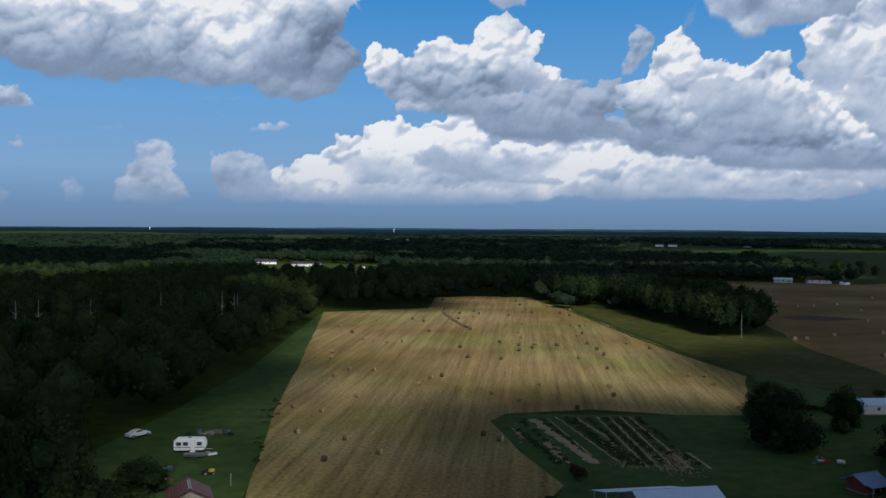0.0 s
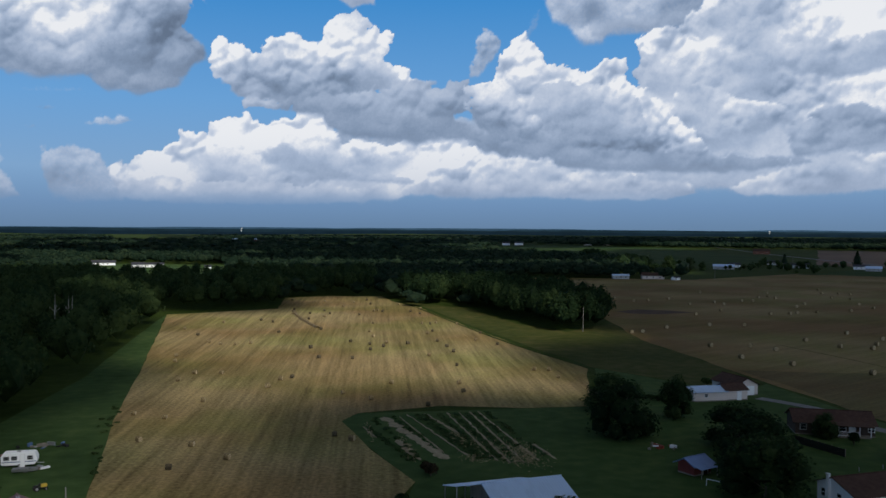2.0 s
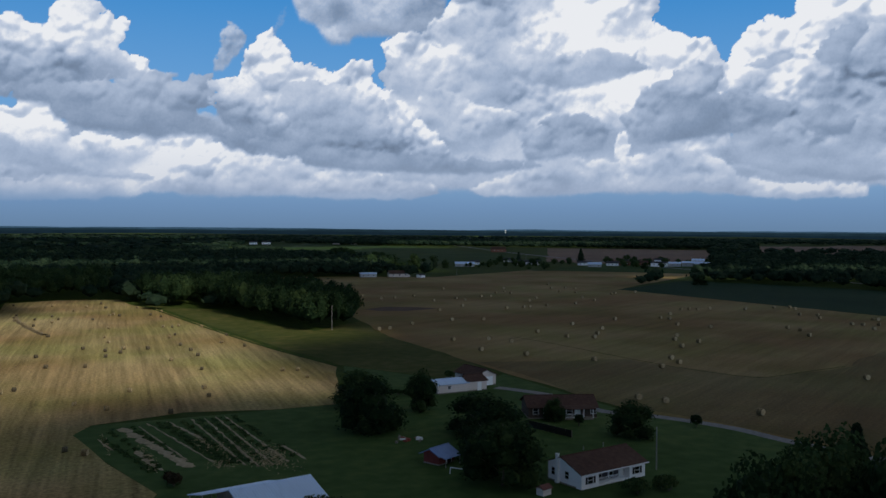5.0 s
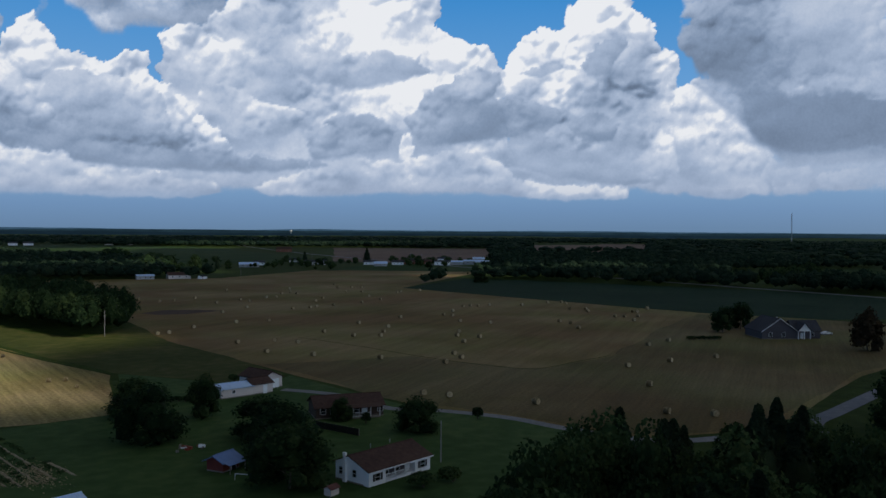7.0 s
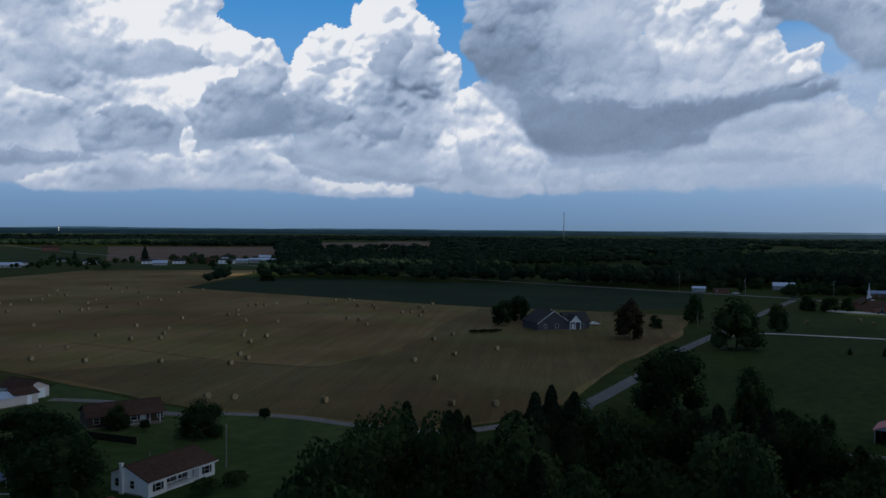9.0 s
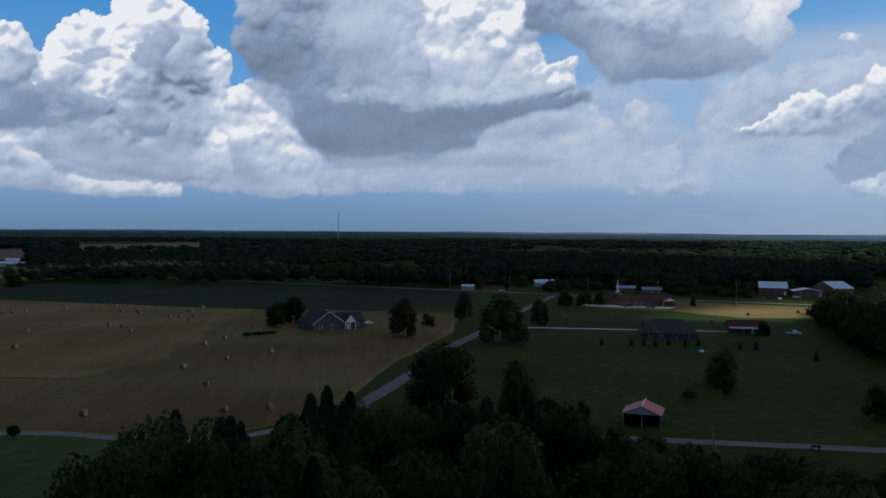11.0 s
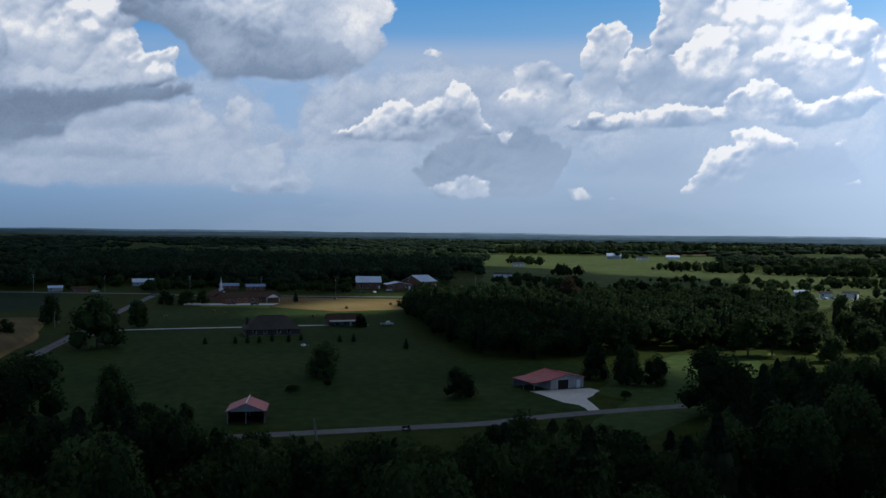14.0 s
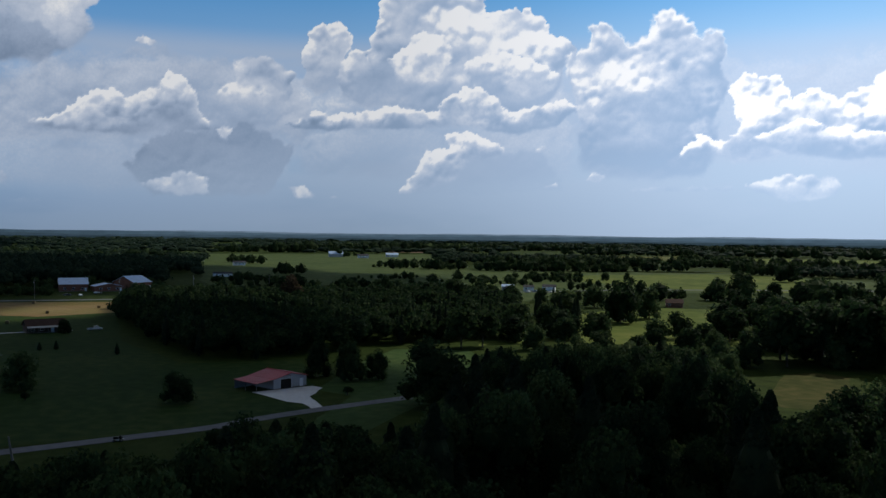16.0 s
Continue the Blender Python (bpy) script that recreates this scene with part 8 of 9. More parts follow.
# Houses and sheds in the meadow.
h = gable_building("hip_roofed_house", (337, 37), -76, 20, 13, 2.8, 7.0, DARKBRICK, SHINGLE_OLD, "dark brick house with a big hipped weathered roof", hip=5.5, over=0.7)
for x in (-7, -3, 2, 6):
    window(h, x, -6.5, 1.6, 1.2, 1.3, 0)
part("chimney", box(-9.6, -0.6, 2.5, -8.7, 0.6, 6.6), DARKBRICK, h)
h = gable_building("long_low_house", (368, 10), -77, 14, 8.5, 2.7, 4.8, DARKBRICK, SHINGLE, "long low dark house with pale porch roof", over=0.5)
part("porch_roof", slab([(-7.2, -6.6, 2.25), (7.2, -6.6, 2.25), (7.2, -4.3, 2.7), (-7.2, -4.3, 2.7)], 0.12), GALV, h)
for x in (-6.8, -3.4, 0, 3.4, 6.8):
    part("porch_post", rod((x, -6.4, 0), (x, -6.4, 2.2), 0.08), POLE, h)
for x in (-5, -1.7, 5):
    window(h, x, -4.25, 1.5, 1.1, 1.1, 0)
door(h, 2.0, -4.25, 0.95, 2.1, 0, WHITE)

sh = thing("open_shed", (184.0, 24.9), "open pole shed with red gabled metal roof", "shed", heading=-88)
for x in (-3.7, 0, 3.7):
    for y in (-3.7, 3.7):
        part("post", box(x - 0.1, y - 0.1, 0, x + 0.1, y + 0.1, 2.75), POLE, sh)
for q in ([(-4.1, -4.2, 2.65), (0, -4.2, 4.3), (0, 4.2, 4.3), (-4.1, 4.2, 2.65)], [(0, -4.2, 4.3), (4.1, -4.2, 2.65), (4.1, 4.2, 2.65), (0, 4.2, 4.3)]):
    part("roof", slab(q, 0.08), ROOF_RED, sh)
for y in (-3.9, 3.8):
    bm = bmesh.new()
    a = [bm.verts.new(p) for p in ((-3.8, y, 2.6), (3.8, y, 2.6), (0, y, 4.2))]
    c = [bm.verts.new((v.co.x, y + 0.08, v.co.z)) for v in a]
    bm.faces.new(a)
    bm.faces.new(c[::-1])
    for k in range(3):
        bm.faces.new((a[k], c[k], c[(k + 1) % 3], a[(k + 1) % 3]))
    bmesh.ops.recalc_face_normals(bm, faces=bm.faces[:])
    part("gable_panel", bm, STEEL, sh)
part("ridge_cap", rod((0, -4.25, 4.42), (0, 4.25, 4.42), 0.12), TRIM, sh)
# Walls and floor are coloured dark to paint in the shed's inner shade.
part("back_wall", box(-3.7, 3.65, 0, 3.7, 3.75, 2.6), DARKROOM, sh)
part("side_wall", box(-3.8, -3.7, 0, -3.72, 3.7, 2.6), DARKROOM, sh)
part("side_wall", box(3.72, -3.4, 0, 3.8, 3.7, 2.6), DARKROOM, sh)
part("shade_floor", box(-3.7, -3.6, 0.02, 3.7, 3.6, 0.12), DARKSOIL, sh)

b = gable_building("steel_barn", (222.6, -49.2), -65.6, 10.4, 9.5, 2.8, 3.9, STEEL, ROOF_RED, "grey steel barn with red roof and open lean-to", "barn", along=False)
door(b, -1.4, -4.75, 3.4, 2.5, 0, DARKROOM, True)
door(b, 3.5, -4.75, 1.0, 2.1, 0, WHITE)
window(b, 0.0, -4.75, 3.15, 0.7, 0.4, 0)
part("lean_to_roof", slab([(-10.6, -4.9, 2.25), (-5.2, -4.9, 2.78), (-5.2, 4.9, 2.78), (-10.6, 4.9, 2.25)], 0.1), ROOF_RED, b)
for y in (-4.6, 0.0, 4.6):
    part("post", rod((-10.3, y, 0), (-10.3, y, 2.25), 0.1), POLE, b)
part("lean_to_wall", box(-10.3, 4.55, 0, -5.3, 4.65, 2.0), STEEL, b)

# Blue-roofed brick buildings along the road.
for x, y, heading, l, d, e, r in ((609, 0, -88, 17, 22, 4.6, 8.0), (600, -20, -78, 17, 12, 3.4, 5.0), (622, -37, -52, 15, 20, 4.6, 8.5)):
    h = gable_building("brick_hall", (x, y), heading, l, d, e, r, BRICK, ROOF_BLUE, "red brick building with pale blue metal roof", "building", along=d > l, group="halls by the road")
    for k in (-0.3, 0.0, 0.3):
        window(h, k * l, -d / 2, 1.8, 1.4, 1.3, 0)
    door(h, 0.42 * l, -d / 2, 1.2, 2.2, 0, WHITE)

# Farmsteads and the village beyond the fields.
FARAWAY = [
    (259, 660, -13, 13, 7, 2.8, 3.8, "grey"), (284, 655, -13, 17, 9, 3.0, 5.2, "cream"), (297, 640, 20, 6, 4, 2.2, 3.0, "white"),
    (541, 910, -30, 14, 8, 3, 5, "white"), (516, 836, -30, 16, 9, 3, 5, "white"), (528, 832, -30, 12, 8, 3, 5, "white"), (571, 797, -35, 15, 8, 3, 5, "white"), (558, 760, -35, 14, 8, 3, 5, "grey"),
    (596, 779, -35, 13, 8, 3, 5, "white"), (616, 789, -35, 22, 9, 3, 5, "brick"), (645, 812, -38, 14, 10, 3.5, 5, "white"), (641, 784, -38, 14, 9, 3, 5, "brick"), (634, 746, -40, 18, 9, 4, 5.5, "white"),
    (650, 743, -40, 18, 9, 3.5, 5, "grey"), (674, 738, -40, 22, 12, 4, 5.5, "grey"), (677, 725, -40, 18, 10, 3.5, 5, "grey"), (428, 812, -25, 20, 9, 3, 5, "grey"), (754, 1305, -30, 26, 14, 5, 9, "brick"),
    (700, 820, -38, 16, 9, 4, 6, "white"), (735, 795, -38, 14, 9, 4, 6, "grey"), (460, 850, -25, 12, 8, 3, 5, "white"),
]
FARAWAY_EAST = [
    (618, 156, -70, 14, 8, 3, 5, "grey"), (585, 92, -75, 12, 8, 2.8, 4.2, "slate"), (578, 74, -75, 12, 8, 2.8, 4.2, "slate"), (561, 195, -75, 8, 5, 2.4, 3.4, "grey"), (554, 178, -75, 9, 5, 2.4, 3.4, "brick"),
    (548, -284, -120, 8, 6, 3, 4.2, "grey"), (541, -297, -112, 7, 5, 2.8, 4, "white"), (538, -312, -125, 9, 7, 3, 4.4, "white"), (440, -218, -115, 12, 9, 3.4, 7.5, "brick"), (397, -311, -125, 9, 7, 2.8, 4.6, "brick"),
    (312, -284, -130, 12, 9, 2.8, 4.6, "blue"), (1158, -150, -95, 13, 10, 4, 6, "white"), (764, -119, -98, 16, 8, 3, 4.2, "white"), (1010, -176, -95, 14, 9, 3.5, 5, "white"),
    (1020, 960, -45, 16, 9, 3, 5, "white"), (973, 860, -48, 34, 10, 3.5, 5, "white"), (1000, 905, -48, 18, 9, 3, 5, "white"), (1525, 1046, -55, 40, 12, 4, 6, "white"), (1747, 1175, -55, 30, 12, 4, 6, "white"), (1335, -384, -100, 22, 12, 5, 9, "grey"), (1280, -412, -100, 16, 9, 4, 6, "white"), (1338, -480, -105, 20, 12, 4, 6.5, "blue"),
]
FARAWAY_NORTH = [
    (-193, 924, 10, 14, 9, 3, 5.5, "white"), (-182, 926, 10, 9, 7, 3, 5, "white"), (-147, 877, 8, 12, 8, 3, 5, "white"), (-136, 879, 8, 8, 6, 3, 4.5, "white"), (-128, 881, 8, 9, 7, 3, 4.5, "white"), (-78, 839, 5, 6, 4, 2.5, 4, "white"),
    (-120, 2262, 4, 60, 20, 7, 10, "grey"), (-64, 2132, 3, 70, 24, 7, 9, "brick"), (442, 1920, -12, 20, 12, 4, 7, "white"), (498, 1995, -14, 18, 16, 5, 8, "white"), (530, 2000, -14, 20, 16, 5, 8, "white"), (700, 1995, -19, 18, 16, 5, 7, "white"), (752, 2010, -20, 20, 16, 5, 7, "grey"),
]
LOOKS = {"slate": (BRICK, ROOF_TARP, "red brick blue-roofed"), "white": (WHITE, SHINGLE_GREY, "white"), "cream": (PINKWALL, SHINGLE, "cream"), "grey": (STEEL, ROOF_BLUE, "grey"), "brick": (BRICK, SHINGLE, "red brick"), "blue": (WHITE, ROOF_BLUE, "white blue-roofed")}
for x, y, heading, l, d, e, r, style in FARAWAY + FARAWAY_EAST + FARAWAY_NORTH:
    wall, roof, word = LOOKS[style]
    h = gable_building("distant_house", (x, y), heading, l, d, e, r, wall, roof, "distant " + word + " building among trees and fields", "building", base=0, group="far buildings", ridge_cap=False)
    for k in range(3 if l > 11 else 1):
        window(h, l * (k - 1) * 0.3, -d / 2, e * 0.55, 0.9, 1.1, 0)

# ---- garden, ridge of hay, poles and small things ----
ROWS = [((14.0, 173.3), (15.8, 163.5), 0.5), ((19.0, 181.2), (26.3, 146.5), 2.3), ((19.4, 161.5), (21.8, 146.5), 1.6), ((22.3, 181.3), (26.6, 150.9), 0.45), ((24.2, 183.5), (30.4, 148.2), 0.55),
        ((28.0, 183.5), (32.0, 165.0), 0.7), ((32.9, 183.8), (34.8, 144.0), 0.5), ((35.6, 183.9), (36.6, 142.3), 0.6), ((38.0, 183.9), (39.1, 142.4), 0.5), ((39.8, 184.0), (41.9, 143.5), 0.6), ((44.0, 155.0), (45.2, 143.5), 0.8)]
for k, (first, last, wide) in enumerate(ROWS):
    n = max(8, int(math.dist(first, last) * 1.2))
    bm = bmesh.new()
    rows = []
    for j in range(n + 1):
        u = j / n
        x, y = first[0] + (last[0] - first[0]) * u, first[1] + (last[1] - first[1]) * u
        w = max(0.12, wide * (0.85 + 0.9 * noise.noise((k * 3.1, j * 0.45, 1.0)))) if 0 < j < n else 0.1
        x += 0.3 * noise.noise((k * 5.0, j * 0.3, 7.0))
        rows.append([bm.verts.new((x - w / 2, y, 0.04)), bm.verts.new((x - w / 6, y, 0.13)), bm.verts.new((x + w / 6, y, 0.13)), bm.verts.new((x + w / 2, y, 0.04))])
    for a, c in zip(rows, rows[1:]):
        for j in range(3):
            bm.faces.new((a[j], c[j], c[j + 1], a[j + 1]))
    bmesh.ops.recalc_face_normals(bm, faces=bm.faces[:])
    tagged(part("garden_row", bm, SOIL, None), "long raised row of pale dry garden soil", "garden row", "rows of the garden", "structure")
grng = np.random.default_rng(77)


def litter(name, centres, label, mat):
    """Dry stalks and husks strewn flat on the soil."""
    heap = Heap()
    for x, y, rx, ry, count in centres:
        count *= 2
        c = np.column_stack([grng.normal(x, rx, count), grng.normal(y, ry, count), grng.uniform(0.1, 0.2, count)])
        heap.add(*leaf_quads(c, np.tile((0.0, 0.0, 2.5), (count, 1)), 0.14, grng))
    return tagged(part(name, mesh_tri(heap, name), mat, None), label, "plants", kind="stuff")


litter("dry_stalks", [(31.2, 161.0, 0.8, 3.2, 130), (33.6, 157.0, 0.6, 4.5, 80), (37.5, 152.0, 1.0, 5.5, 120), (40.8, 148.5, 1.3, 4.0, 260), (38.6, 144.5, 1.6, 1.6, 120), (31.5, 146.5, 1.2, 1.6, 90), (20.6, 154.0, 0.6, 4.0, 90), (15.0, 168.0, 0.3, 4.0, 40)], "pale dry stalks strewn over the garden", STRAW_PALE)
spots = []
for first, last, dense in (((16.5, 181.0), (22.5, 143.5), 0.7), ((20.8, 182.0), (26.0, 150.0), 0.4), ((26.0, 183.0), (32.0, 146.0), 0.95), ((27.5, 183.0), (33.0, 146.0), 0.9), ((30.8, 183.0), (34.0, 146.0), 0.7), ((34.2, 183.0), (35.7, 144.0), 0.8), ((36.8, 183.0), (37.9, 144.0), 0.7), ((39.0, 183.0), (40.4, 152.0), 0.6), ((41.5, 183.0), (43.6, 146.0), 0.8), ((15.0, 172.0), (20.5, 146.0), 0.9)):
    for j in range(34):
        u = (j + grng.random()) / 34
        if grng.random() < dense:
            spots.append((first[0] + (last[0] - first[0]) * u + grng.normal(0, 0.25), first[1] + (last[1] - first[1]) * u, grng.uniform(0.15, 0.4), grng.uniform(0.6, 1.5)))
crowns("garden_plants", spots, "low green vegetable plants between garden rows", 61, 26, 1, LEAF_PALE, 0.15, "plants")
shrub("bush", (22.2, 139.5), 1.7, 2.6, 85, "dark reddish bush at the garden's end", LEAF_RED, 420)

bm = bmesh.new()
last = None
for j in range(41):
    u = j / 40
    x, y = 0.5 + 9.5 * u ** 1.5 + 0.8 * noise.noise((j * 0.2, 0, 0)), 418 - 72 * u
    w, hgt = 1.6 * (0.7 + 0.5 * noise.noise((j * 0.5, 3, 0))), 0.9 * (0.8 + 0.6 * noise.noise((j * 0.6, 9, 0)))
    row = [bm.verts.new((x - w, y, 0.02)), bm.verts.new((x - w * 0.4, y, hgt)), bm.verts.new((x + w * 0.4, y, hgt * 0.9)), bm.verts.new((x + w, y, 0.02))]
    if last:
        for k in range(3):
            bm.faces.new((last[k], row[k], row[k + 1], last[k + 1]))
    last = row
bmesh.ops.recalc_face_normals(bm, faces=bm.faces[:])
tagged(part("hay_windrow", bm, STRAW, None), "long uneven ridge of raked hay on stubble", "windrow")


def utility_pole(at, height, lean=0.0, arms=1, label="weathered grey wooden utility pole", wires=True):
    ob = thing("utility_pole", at, label, "utility pole")
    ob.matrix_world = pose(at[0], at[1], 0, lean, 0, at[0] * 7 % 360)
    part("pole", rod((0, 0, -0.4), (0, 0, height), 0.13, r2=0.08, sides=10), POLE, ob)
    for k in range(arms):
        z = height - 0.5 - 0.9 * k
        arm = part("crossarm", box(-1.1, 0.08, z - 0.05, 1.1, 0.17, z + 0.05), POLE, ob)
        for x in (-1.05, -0.4, 0.4, 1.05):
            part("insulator", rod((x, 0.16, z + 0.07), (x, 0.16, z + 0.25), 0.05), TRIM, arm)
    if arms:
        part("transformer", rod((0, -0.35, height - 2.2), (0, -0.35, height - 1.4), 0.22, sides=12), GALV, ob)
    return ob


utility_pole((111, 321), 9.6, 0, 0, "tall pale bare pole at the clump's edge")
utility_pole((96, 113), 7.2, 0, 0, "slim grey yard light pole")
post = utility_pole((162.1, 9.1), 5.0, 0, 0, "leaning pale wooden post by the lane")
post.matrix_world = pose(162.1, 9.1, 0, 0, -9, -90) @ Matrix.Diagonal((1.7, 1.7, 1, 1))
utility_pole((-32.5, 133), 1.9, 0, 0, "pale fence post at the hay field")
for x, y in ((548, 110), (544, 160), (545, 66), (540, 20), (538, -25), (552, 205), (565, -70), (575, -120), (330, 640), (640, 790), (655, 830), (540, 870)):
    utility_pole((x, y), 11.0, 0, 1)
utility_pole((356, 124), 6.5, 0, 0)
utility_pole((372, 128), 6.0, 0, 0)


def lattice_mast(at, height, width, label):
    ob = thing("radio_mast", at, label, "radio mast")
    feet = [(width * math.cos(a), width * math.sin(a)) for a in (0.3, 2.39, 4.49)]
    for x, y in feet:
        part("leg", rod((x, y, 0), (x * 0.8, y * 0.8, height), 0.35, sides=5), GALV, ob)
    bm = bmesh.new()
    n = 24
    for k in range(n):
        for j in range(3):
            a, c = feet[j], feet[(j + 1) % 3]
            rod((a[0], a[1], height * k / n), (c[0], c[1], height * (k + 1) / n), 0.16, bm, sides=4)
    part("bracing", bm, GALV, ob)
    part("antenna", rod((0, 0, height), (0, 0, height + 6), 0.25, sides=6), GALV, ob)
    return ob


lattice_mast((2655, 1395), 100, 1.8, "tall thin lattice radio mast on the horizon")


def water_tower(at, height, label):
    ob = thing("water_tower", at, label, "water tower")
    part("shaft", rod((0, 0, 0), (0, 0, height - 6), 2.2, r2=1.6, sides=14), TRIM, ob)
    bm = bmesh.new()
    bmesh.ops.create_uvsphere(bm, u_segments=18, v_segments=10, radius=4.2, matrix=Matrix.Translation((0, 0, height)) @ Matrix.Diagonal((1, 1, 0.7, 1)))
    part("tank", bm, TRIM, ob)
    return ob


for bearing in (18.67, 3.24, -30.46):
    water_tower((-math.sin(radians(bearing)) * 4640, math.cos(radians(bearing)) * 4640), 30, "small white water tower on the horizon")

# Clutter on the west lawn and in the yard.
crng = random.Random(21)


def junk_pile(at, label, mats, count, spread):
    ob = thing("junk_pile", at, label, "junk pile")
    for k in range(count):
        x, y = crng.gauss(0, spread), crng.gauss(0, spread * 0.5)
        l, w, hgt = crng.uniform(0.4, 1.8), crng.uniform(0.2, 0.7), crng.uniform(0.15, 0.7)
        made = part("scrap", box(-l / 2, -w / 2, 0, l / 2, w / 2, hgt, bevel=0.04), mats[k % len(mats)], ob)
        made.matrix_local = pose(x, y, 0, 0, 0, crng.uniform(0, 180))
    return ob


junk_pile((-45, 166), "scattered machinery and scrap on the lawn", [GALV, PAINT_BLUE, WOODGREY, RUBBER], 12, 2.2)
junk_pile((-41, 151), "small heap of pale scrap by the camper", [TRIM, GALV, WOODGREY], 6, 0.7)
junk_pile((-45.5, 141), "dark tarpaulined scrap by the bushes", [PAINT_BLUE, RUBBER, BLACK], 7, 1.0)
junk_pile((-44, 135), "scrap timber by the shack", [PAINT_RED, WOODGREY, PAINT_YELLOW], 7, 1.0)
junk_pile((-49, 160), "rusty scrap in the grass", [PAINT_RED, WOODGREY], 5, 1.2)
junk_pile((66.5, 149), "stacked boards and pallets under trees", [WOODGREY, TRIM, PAINT_RED], 12, 1.6)
junk_pile((302, 22), "pale scrap lying on the meadow", [TRIM, GALV], 5, 1.4)

tr = thing("garden_tractor", (-37.5, 138.5), "small yellow garden tractor on the lawn", "tractor", heading=30)
part("hood", box(0.1, -0.3, 0.5, 1.0, 0.3, 0.95, bevel=0.06), PAINT_YELLOW, tr)
part("seat", box(-0.6, -0.25, 0.7, -0.15, 0.25, 0.85, bevel=0.04), BLACK, tr)
part("frame", box(-0.8, -0.2, 0.3, 1.0, 0.2, 0.5), BLACK, tr)
part("steering_wheel", rod((0.0, 0, 0.85), (-0.15, 0, 1.05), 0.16), BLACK, tr)
for x, r in ((-0.55, 0.38), (0.75, 0.25)):
    wheel(tr, x, -0.42, r, 0.2, -1)
    wheel(tr, x, 0.42, r, 0.2)

d = thing("well_house", (71.5, 109.5), "tiny pale pump house with red roof", "shed", heading=15)
part("wall", box(-0.9, -0.7, 0, 0.9, 0.7, 1.1), PINKWALL, d)
for q in ([(-1.1, -0.9, 1.05), (1.1, -0.9, 1.05), (1.1, 0, 1.6), (-1.1, 0, 1.6)], [(1.1, 0.9, 1.05), (-1.1, 0.9, 1.05), (-1.1, 0, 1.6), (1.1, 0, 1.6)]):
    part("roof", slab(q, 0.08), ROOF_RUST, d)

sw = thing("swing_frame", (64.5, 123), "pale bent tube frame on the lawn", "swing frame", heading=-70)
bm = rod((-2.5, 0, 0), (-2.4, 0, 1.1), 0.06)
rod((-2.4, 0, 1.1), (0.3, 0, 1.35), 0.06, bm)
rod((0.3, 0, 1.35), (2.6, 0, 0.1), 0.06, bm)
part("tube", bm, TRIM, sw)

mw = thing("riding_mower", (173.5, -8), "black and white riding mower by the lane", "mower", heading=80)
part("deck", box(-0.9, -0.6, 0.25, 0.9, 0.6, 0.45, bevel=0.05), TRIM, mw)
part("hood", box(0.0, -0.3, 0.45, 0.9, 0.3, 0.9, bevel=0.05), BLACK, mw)
part("seat", box(-0.6, -0.25, 0.45, -0.1, 0.25, 1.1, bevel=0.05), BLACK, mw)
for x, r in ((-0.6, 0.32), (0.7, 0.24)):
    wheel(mw, x, -0.55, r, 0.2, -1)
    wheel(mw, x, 0.55, r, 0.2)

fence = thing("board_fence", (93, 149), "dark board fence beside the brick house", "fence", heading=-76)
for k in range(9):
    part("post", box(1.5 * k - 0.06, -0.06, 0, 1.5 * k + 0.06, 0.06, 1.5), WOODGREY, fence)
for k in range(48):
    part("board", box(0.25 * k, -0.09, 0.08, 0.25 * k + 0.22, -0.065, 1.45), BLACK, fence)

# Shrubs, saplings and hedges.
for k, (x, y) in enumerate([(305, 56), (307, 46), (308, 42), (309, 38), (313, 34), (311, 28), (316, 24), (311, 10), (312, 5)]):
    plant("fir", x, y, 2.5 + 0.3 * (k % 3), 2.2, 1200 + k, "small round evergreen in a row on the meadow", "row of evergreens")
plant("fir", 294, -13, 3.6, 2.4, 1215, "small evergreen on the meadow")
shrub("bush", (22, 137), 2.1, 2.6, 71, "dry reddish bush beside the garden", LEAF_RED)
plant("broad", -44.8, 128.5, 5.6, 9.0, 72, "wide leafy bush-like tree beside the shack")
shrub("bush", (-49, 124), 4.0, 6.0, 73, "leafy bush at the wood's edge", LEAF, 900)
shrub("bush", (103, 145), 2.6, 2.6, 74, "rounded bush by the brick house porch")
shrub("bush", (124, 134), 2.8, 2.7, 75, "rounded bush by the drive")
shrub("bush", (104, 205), 2.6, 3.0, 76, "small tree-like bush behind the garage", LEAF_PALE)
shrub("bush", (84.5, 103.5), 2.6, 5.0, 77, "bushes before the white house", LEAF_PALE, 900)
shrub("bush", (90.0, 103.0), 2.4, 5.0, 78, "bushes beside the white house", LEAF_PALE, 800)
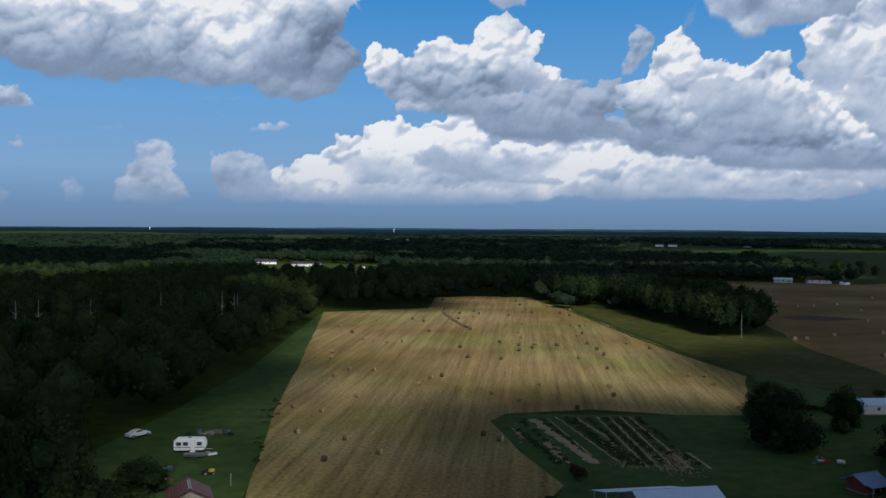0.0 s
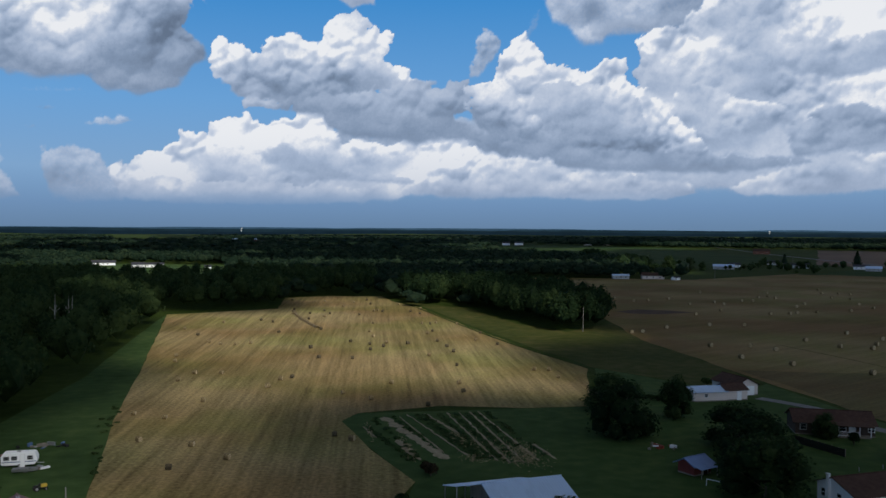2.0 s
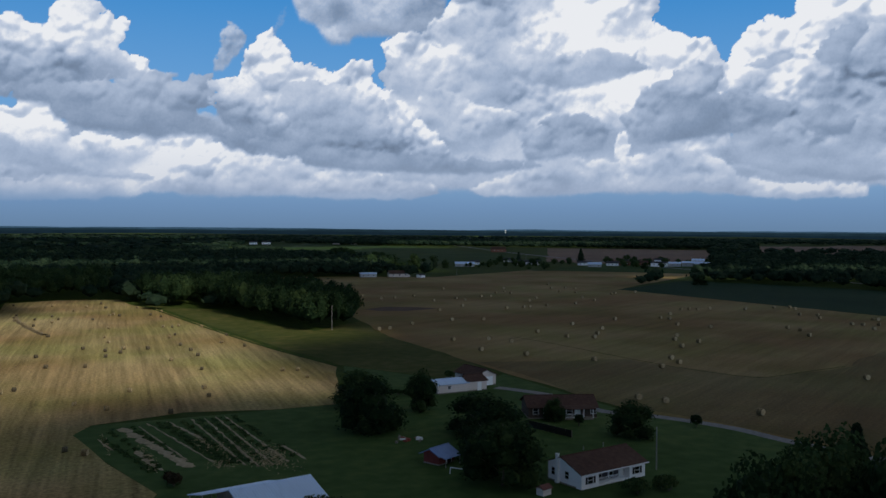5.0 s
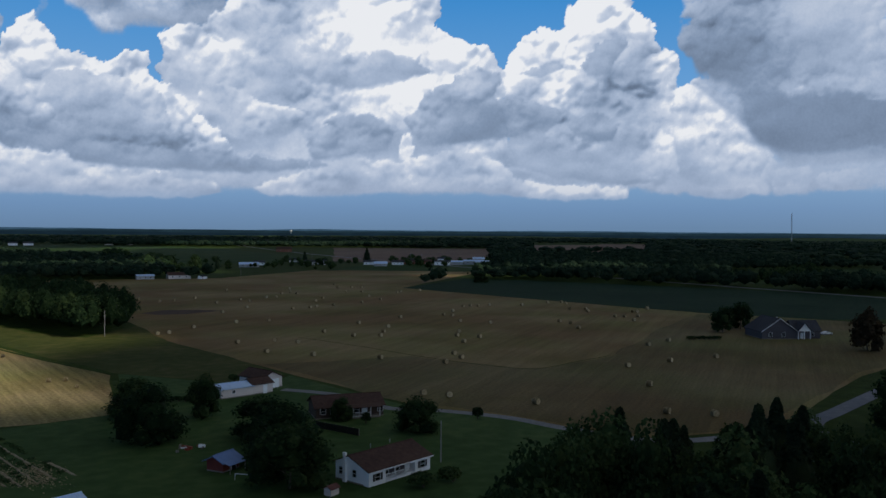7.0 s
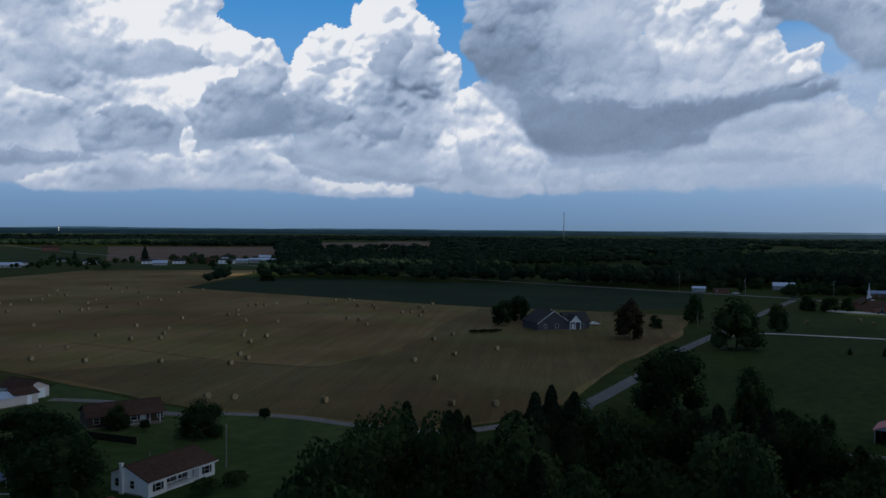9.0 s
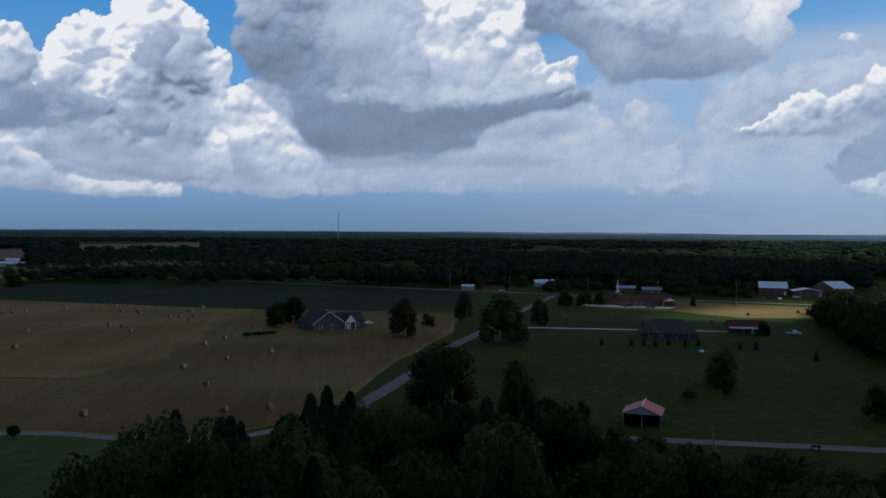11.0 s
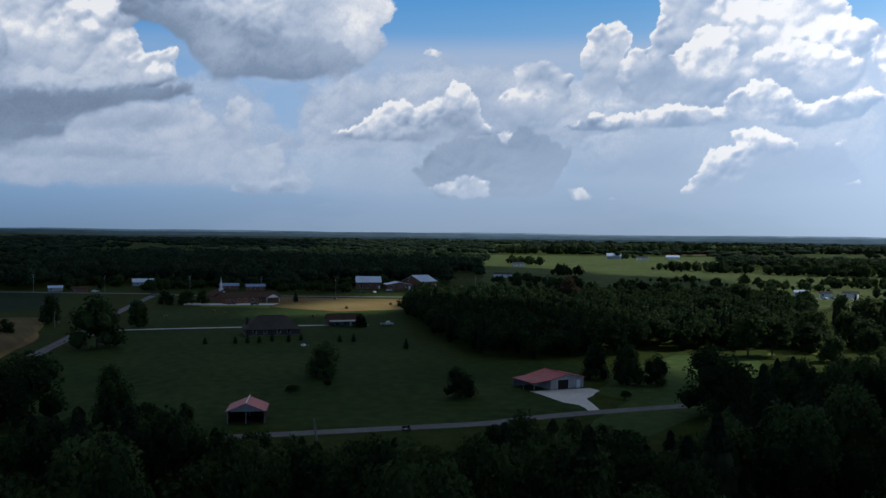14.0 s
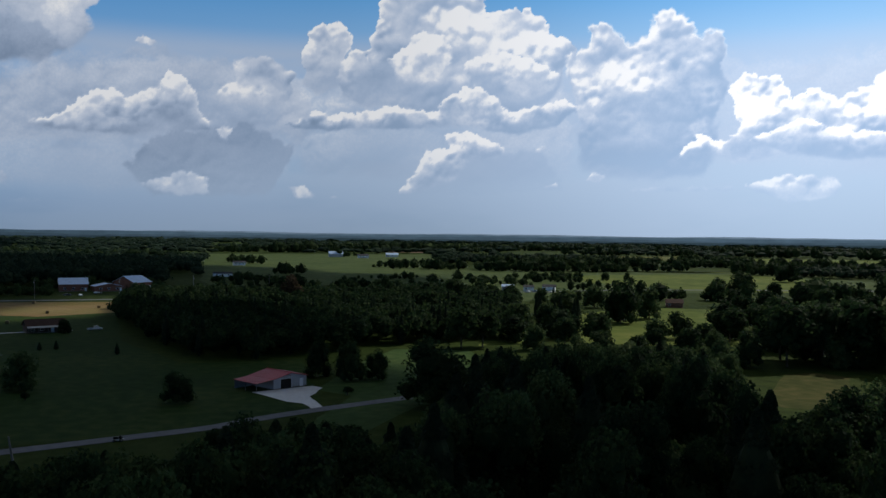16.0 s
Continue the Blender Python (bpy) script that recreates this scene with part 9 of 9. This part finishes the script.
shrub("bush", (212, 18), 2.6, 4.2, 79, "dark bush in the meadow")
shrub("bush", (204, -62), 2.4, 3.1, 80, "dark bush in the paddock")
shrub("bush", (15, 121), 2.6, 3.0, 81, "leafy bush beside the barn")
shrub("bush", (24.2, 112.5), 4.6, 4.4, 82, "dark leafy bush before the barn", LEAF, 900)
shrub("bush", (37.6, 111.5), 4.4, 7.4, 83, "leafy bush at the barn's corner", LEAF_PALE, 1100)
shrub("bush", (222, 10), 2.2, 2.0, 84, "small dark bush in the meadow")
for k in range(7):
    shrub("hedge", (276 + 1.6 * k, 184 - 1.1 * k), 1.6, 2.8, 90 + k, "low dark clipped hedge by the grey house", LEAF, 260, "hedge")
for k in range(12):
    u = k / 11
    shrub("hedge", (75 + 14 * u, 196 - 10 * u), 1.5, 2.6, 110 + k, "dark hedge between hay field and yard", LEAF, 260, "hedge")
for k in range(26):
    u = crng.random()
    size = crng.uniform(0.25, 0.6)
    shrub("weeds", (-31 - 7.5 * u + crng.gauss(0, 0.9), 136 + 66 * u), 0.6 * size, 2.4 * size, 130 + k, "rough weeds along the hay field's edge", LEAF_PALE, 170, "weeds", 0.13)



def bare_tree(at, height, seed):
    rng = np.random.default_rng(seed)
    ob = thing("dead_tree", at, "pale bare dead tree rising from the wood", "tree", "dead trees in the wood")
    part("trunk", limb_mesh(height, height * 0.45, height * 0.14, rng, 0.28), BARE, ob)
    return ob


for k, (x, y, hgt) in enumerate([(-150, 290, 19), (-144, 292, 18), (-138, 296, 18), (-122, 300, 18), (-104, 320, 20), (-84, 330, 19), (-80, 333, 18), (-78, 330, 19), (-160, 285, 18)]):
    bare_tree((x, y), hgt, 500 + k)
strip("weed_line", [(53, 470), (60, 440), (69, 342), (76, 281), (84, 236)], 1.4, 0.12, GRASS, "dark line of weeds between field and pasture", "verge")
strip("field_track", [(166, 276), (168, 260), (170, 238), (171, 214), (174, 192), (179, 176), (185, 172), (201, 174), (220, 176)], 0.5, 0.1, ROUGH, "dark weedy furrow across the brown hay field", "verge")
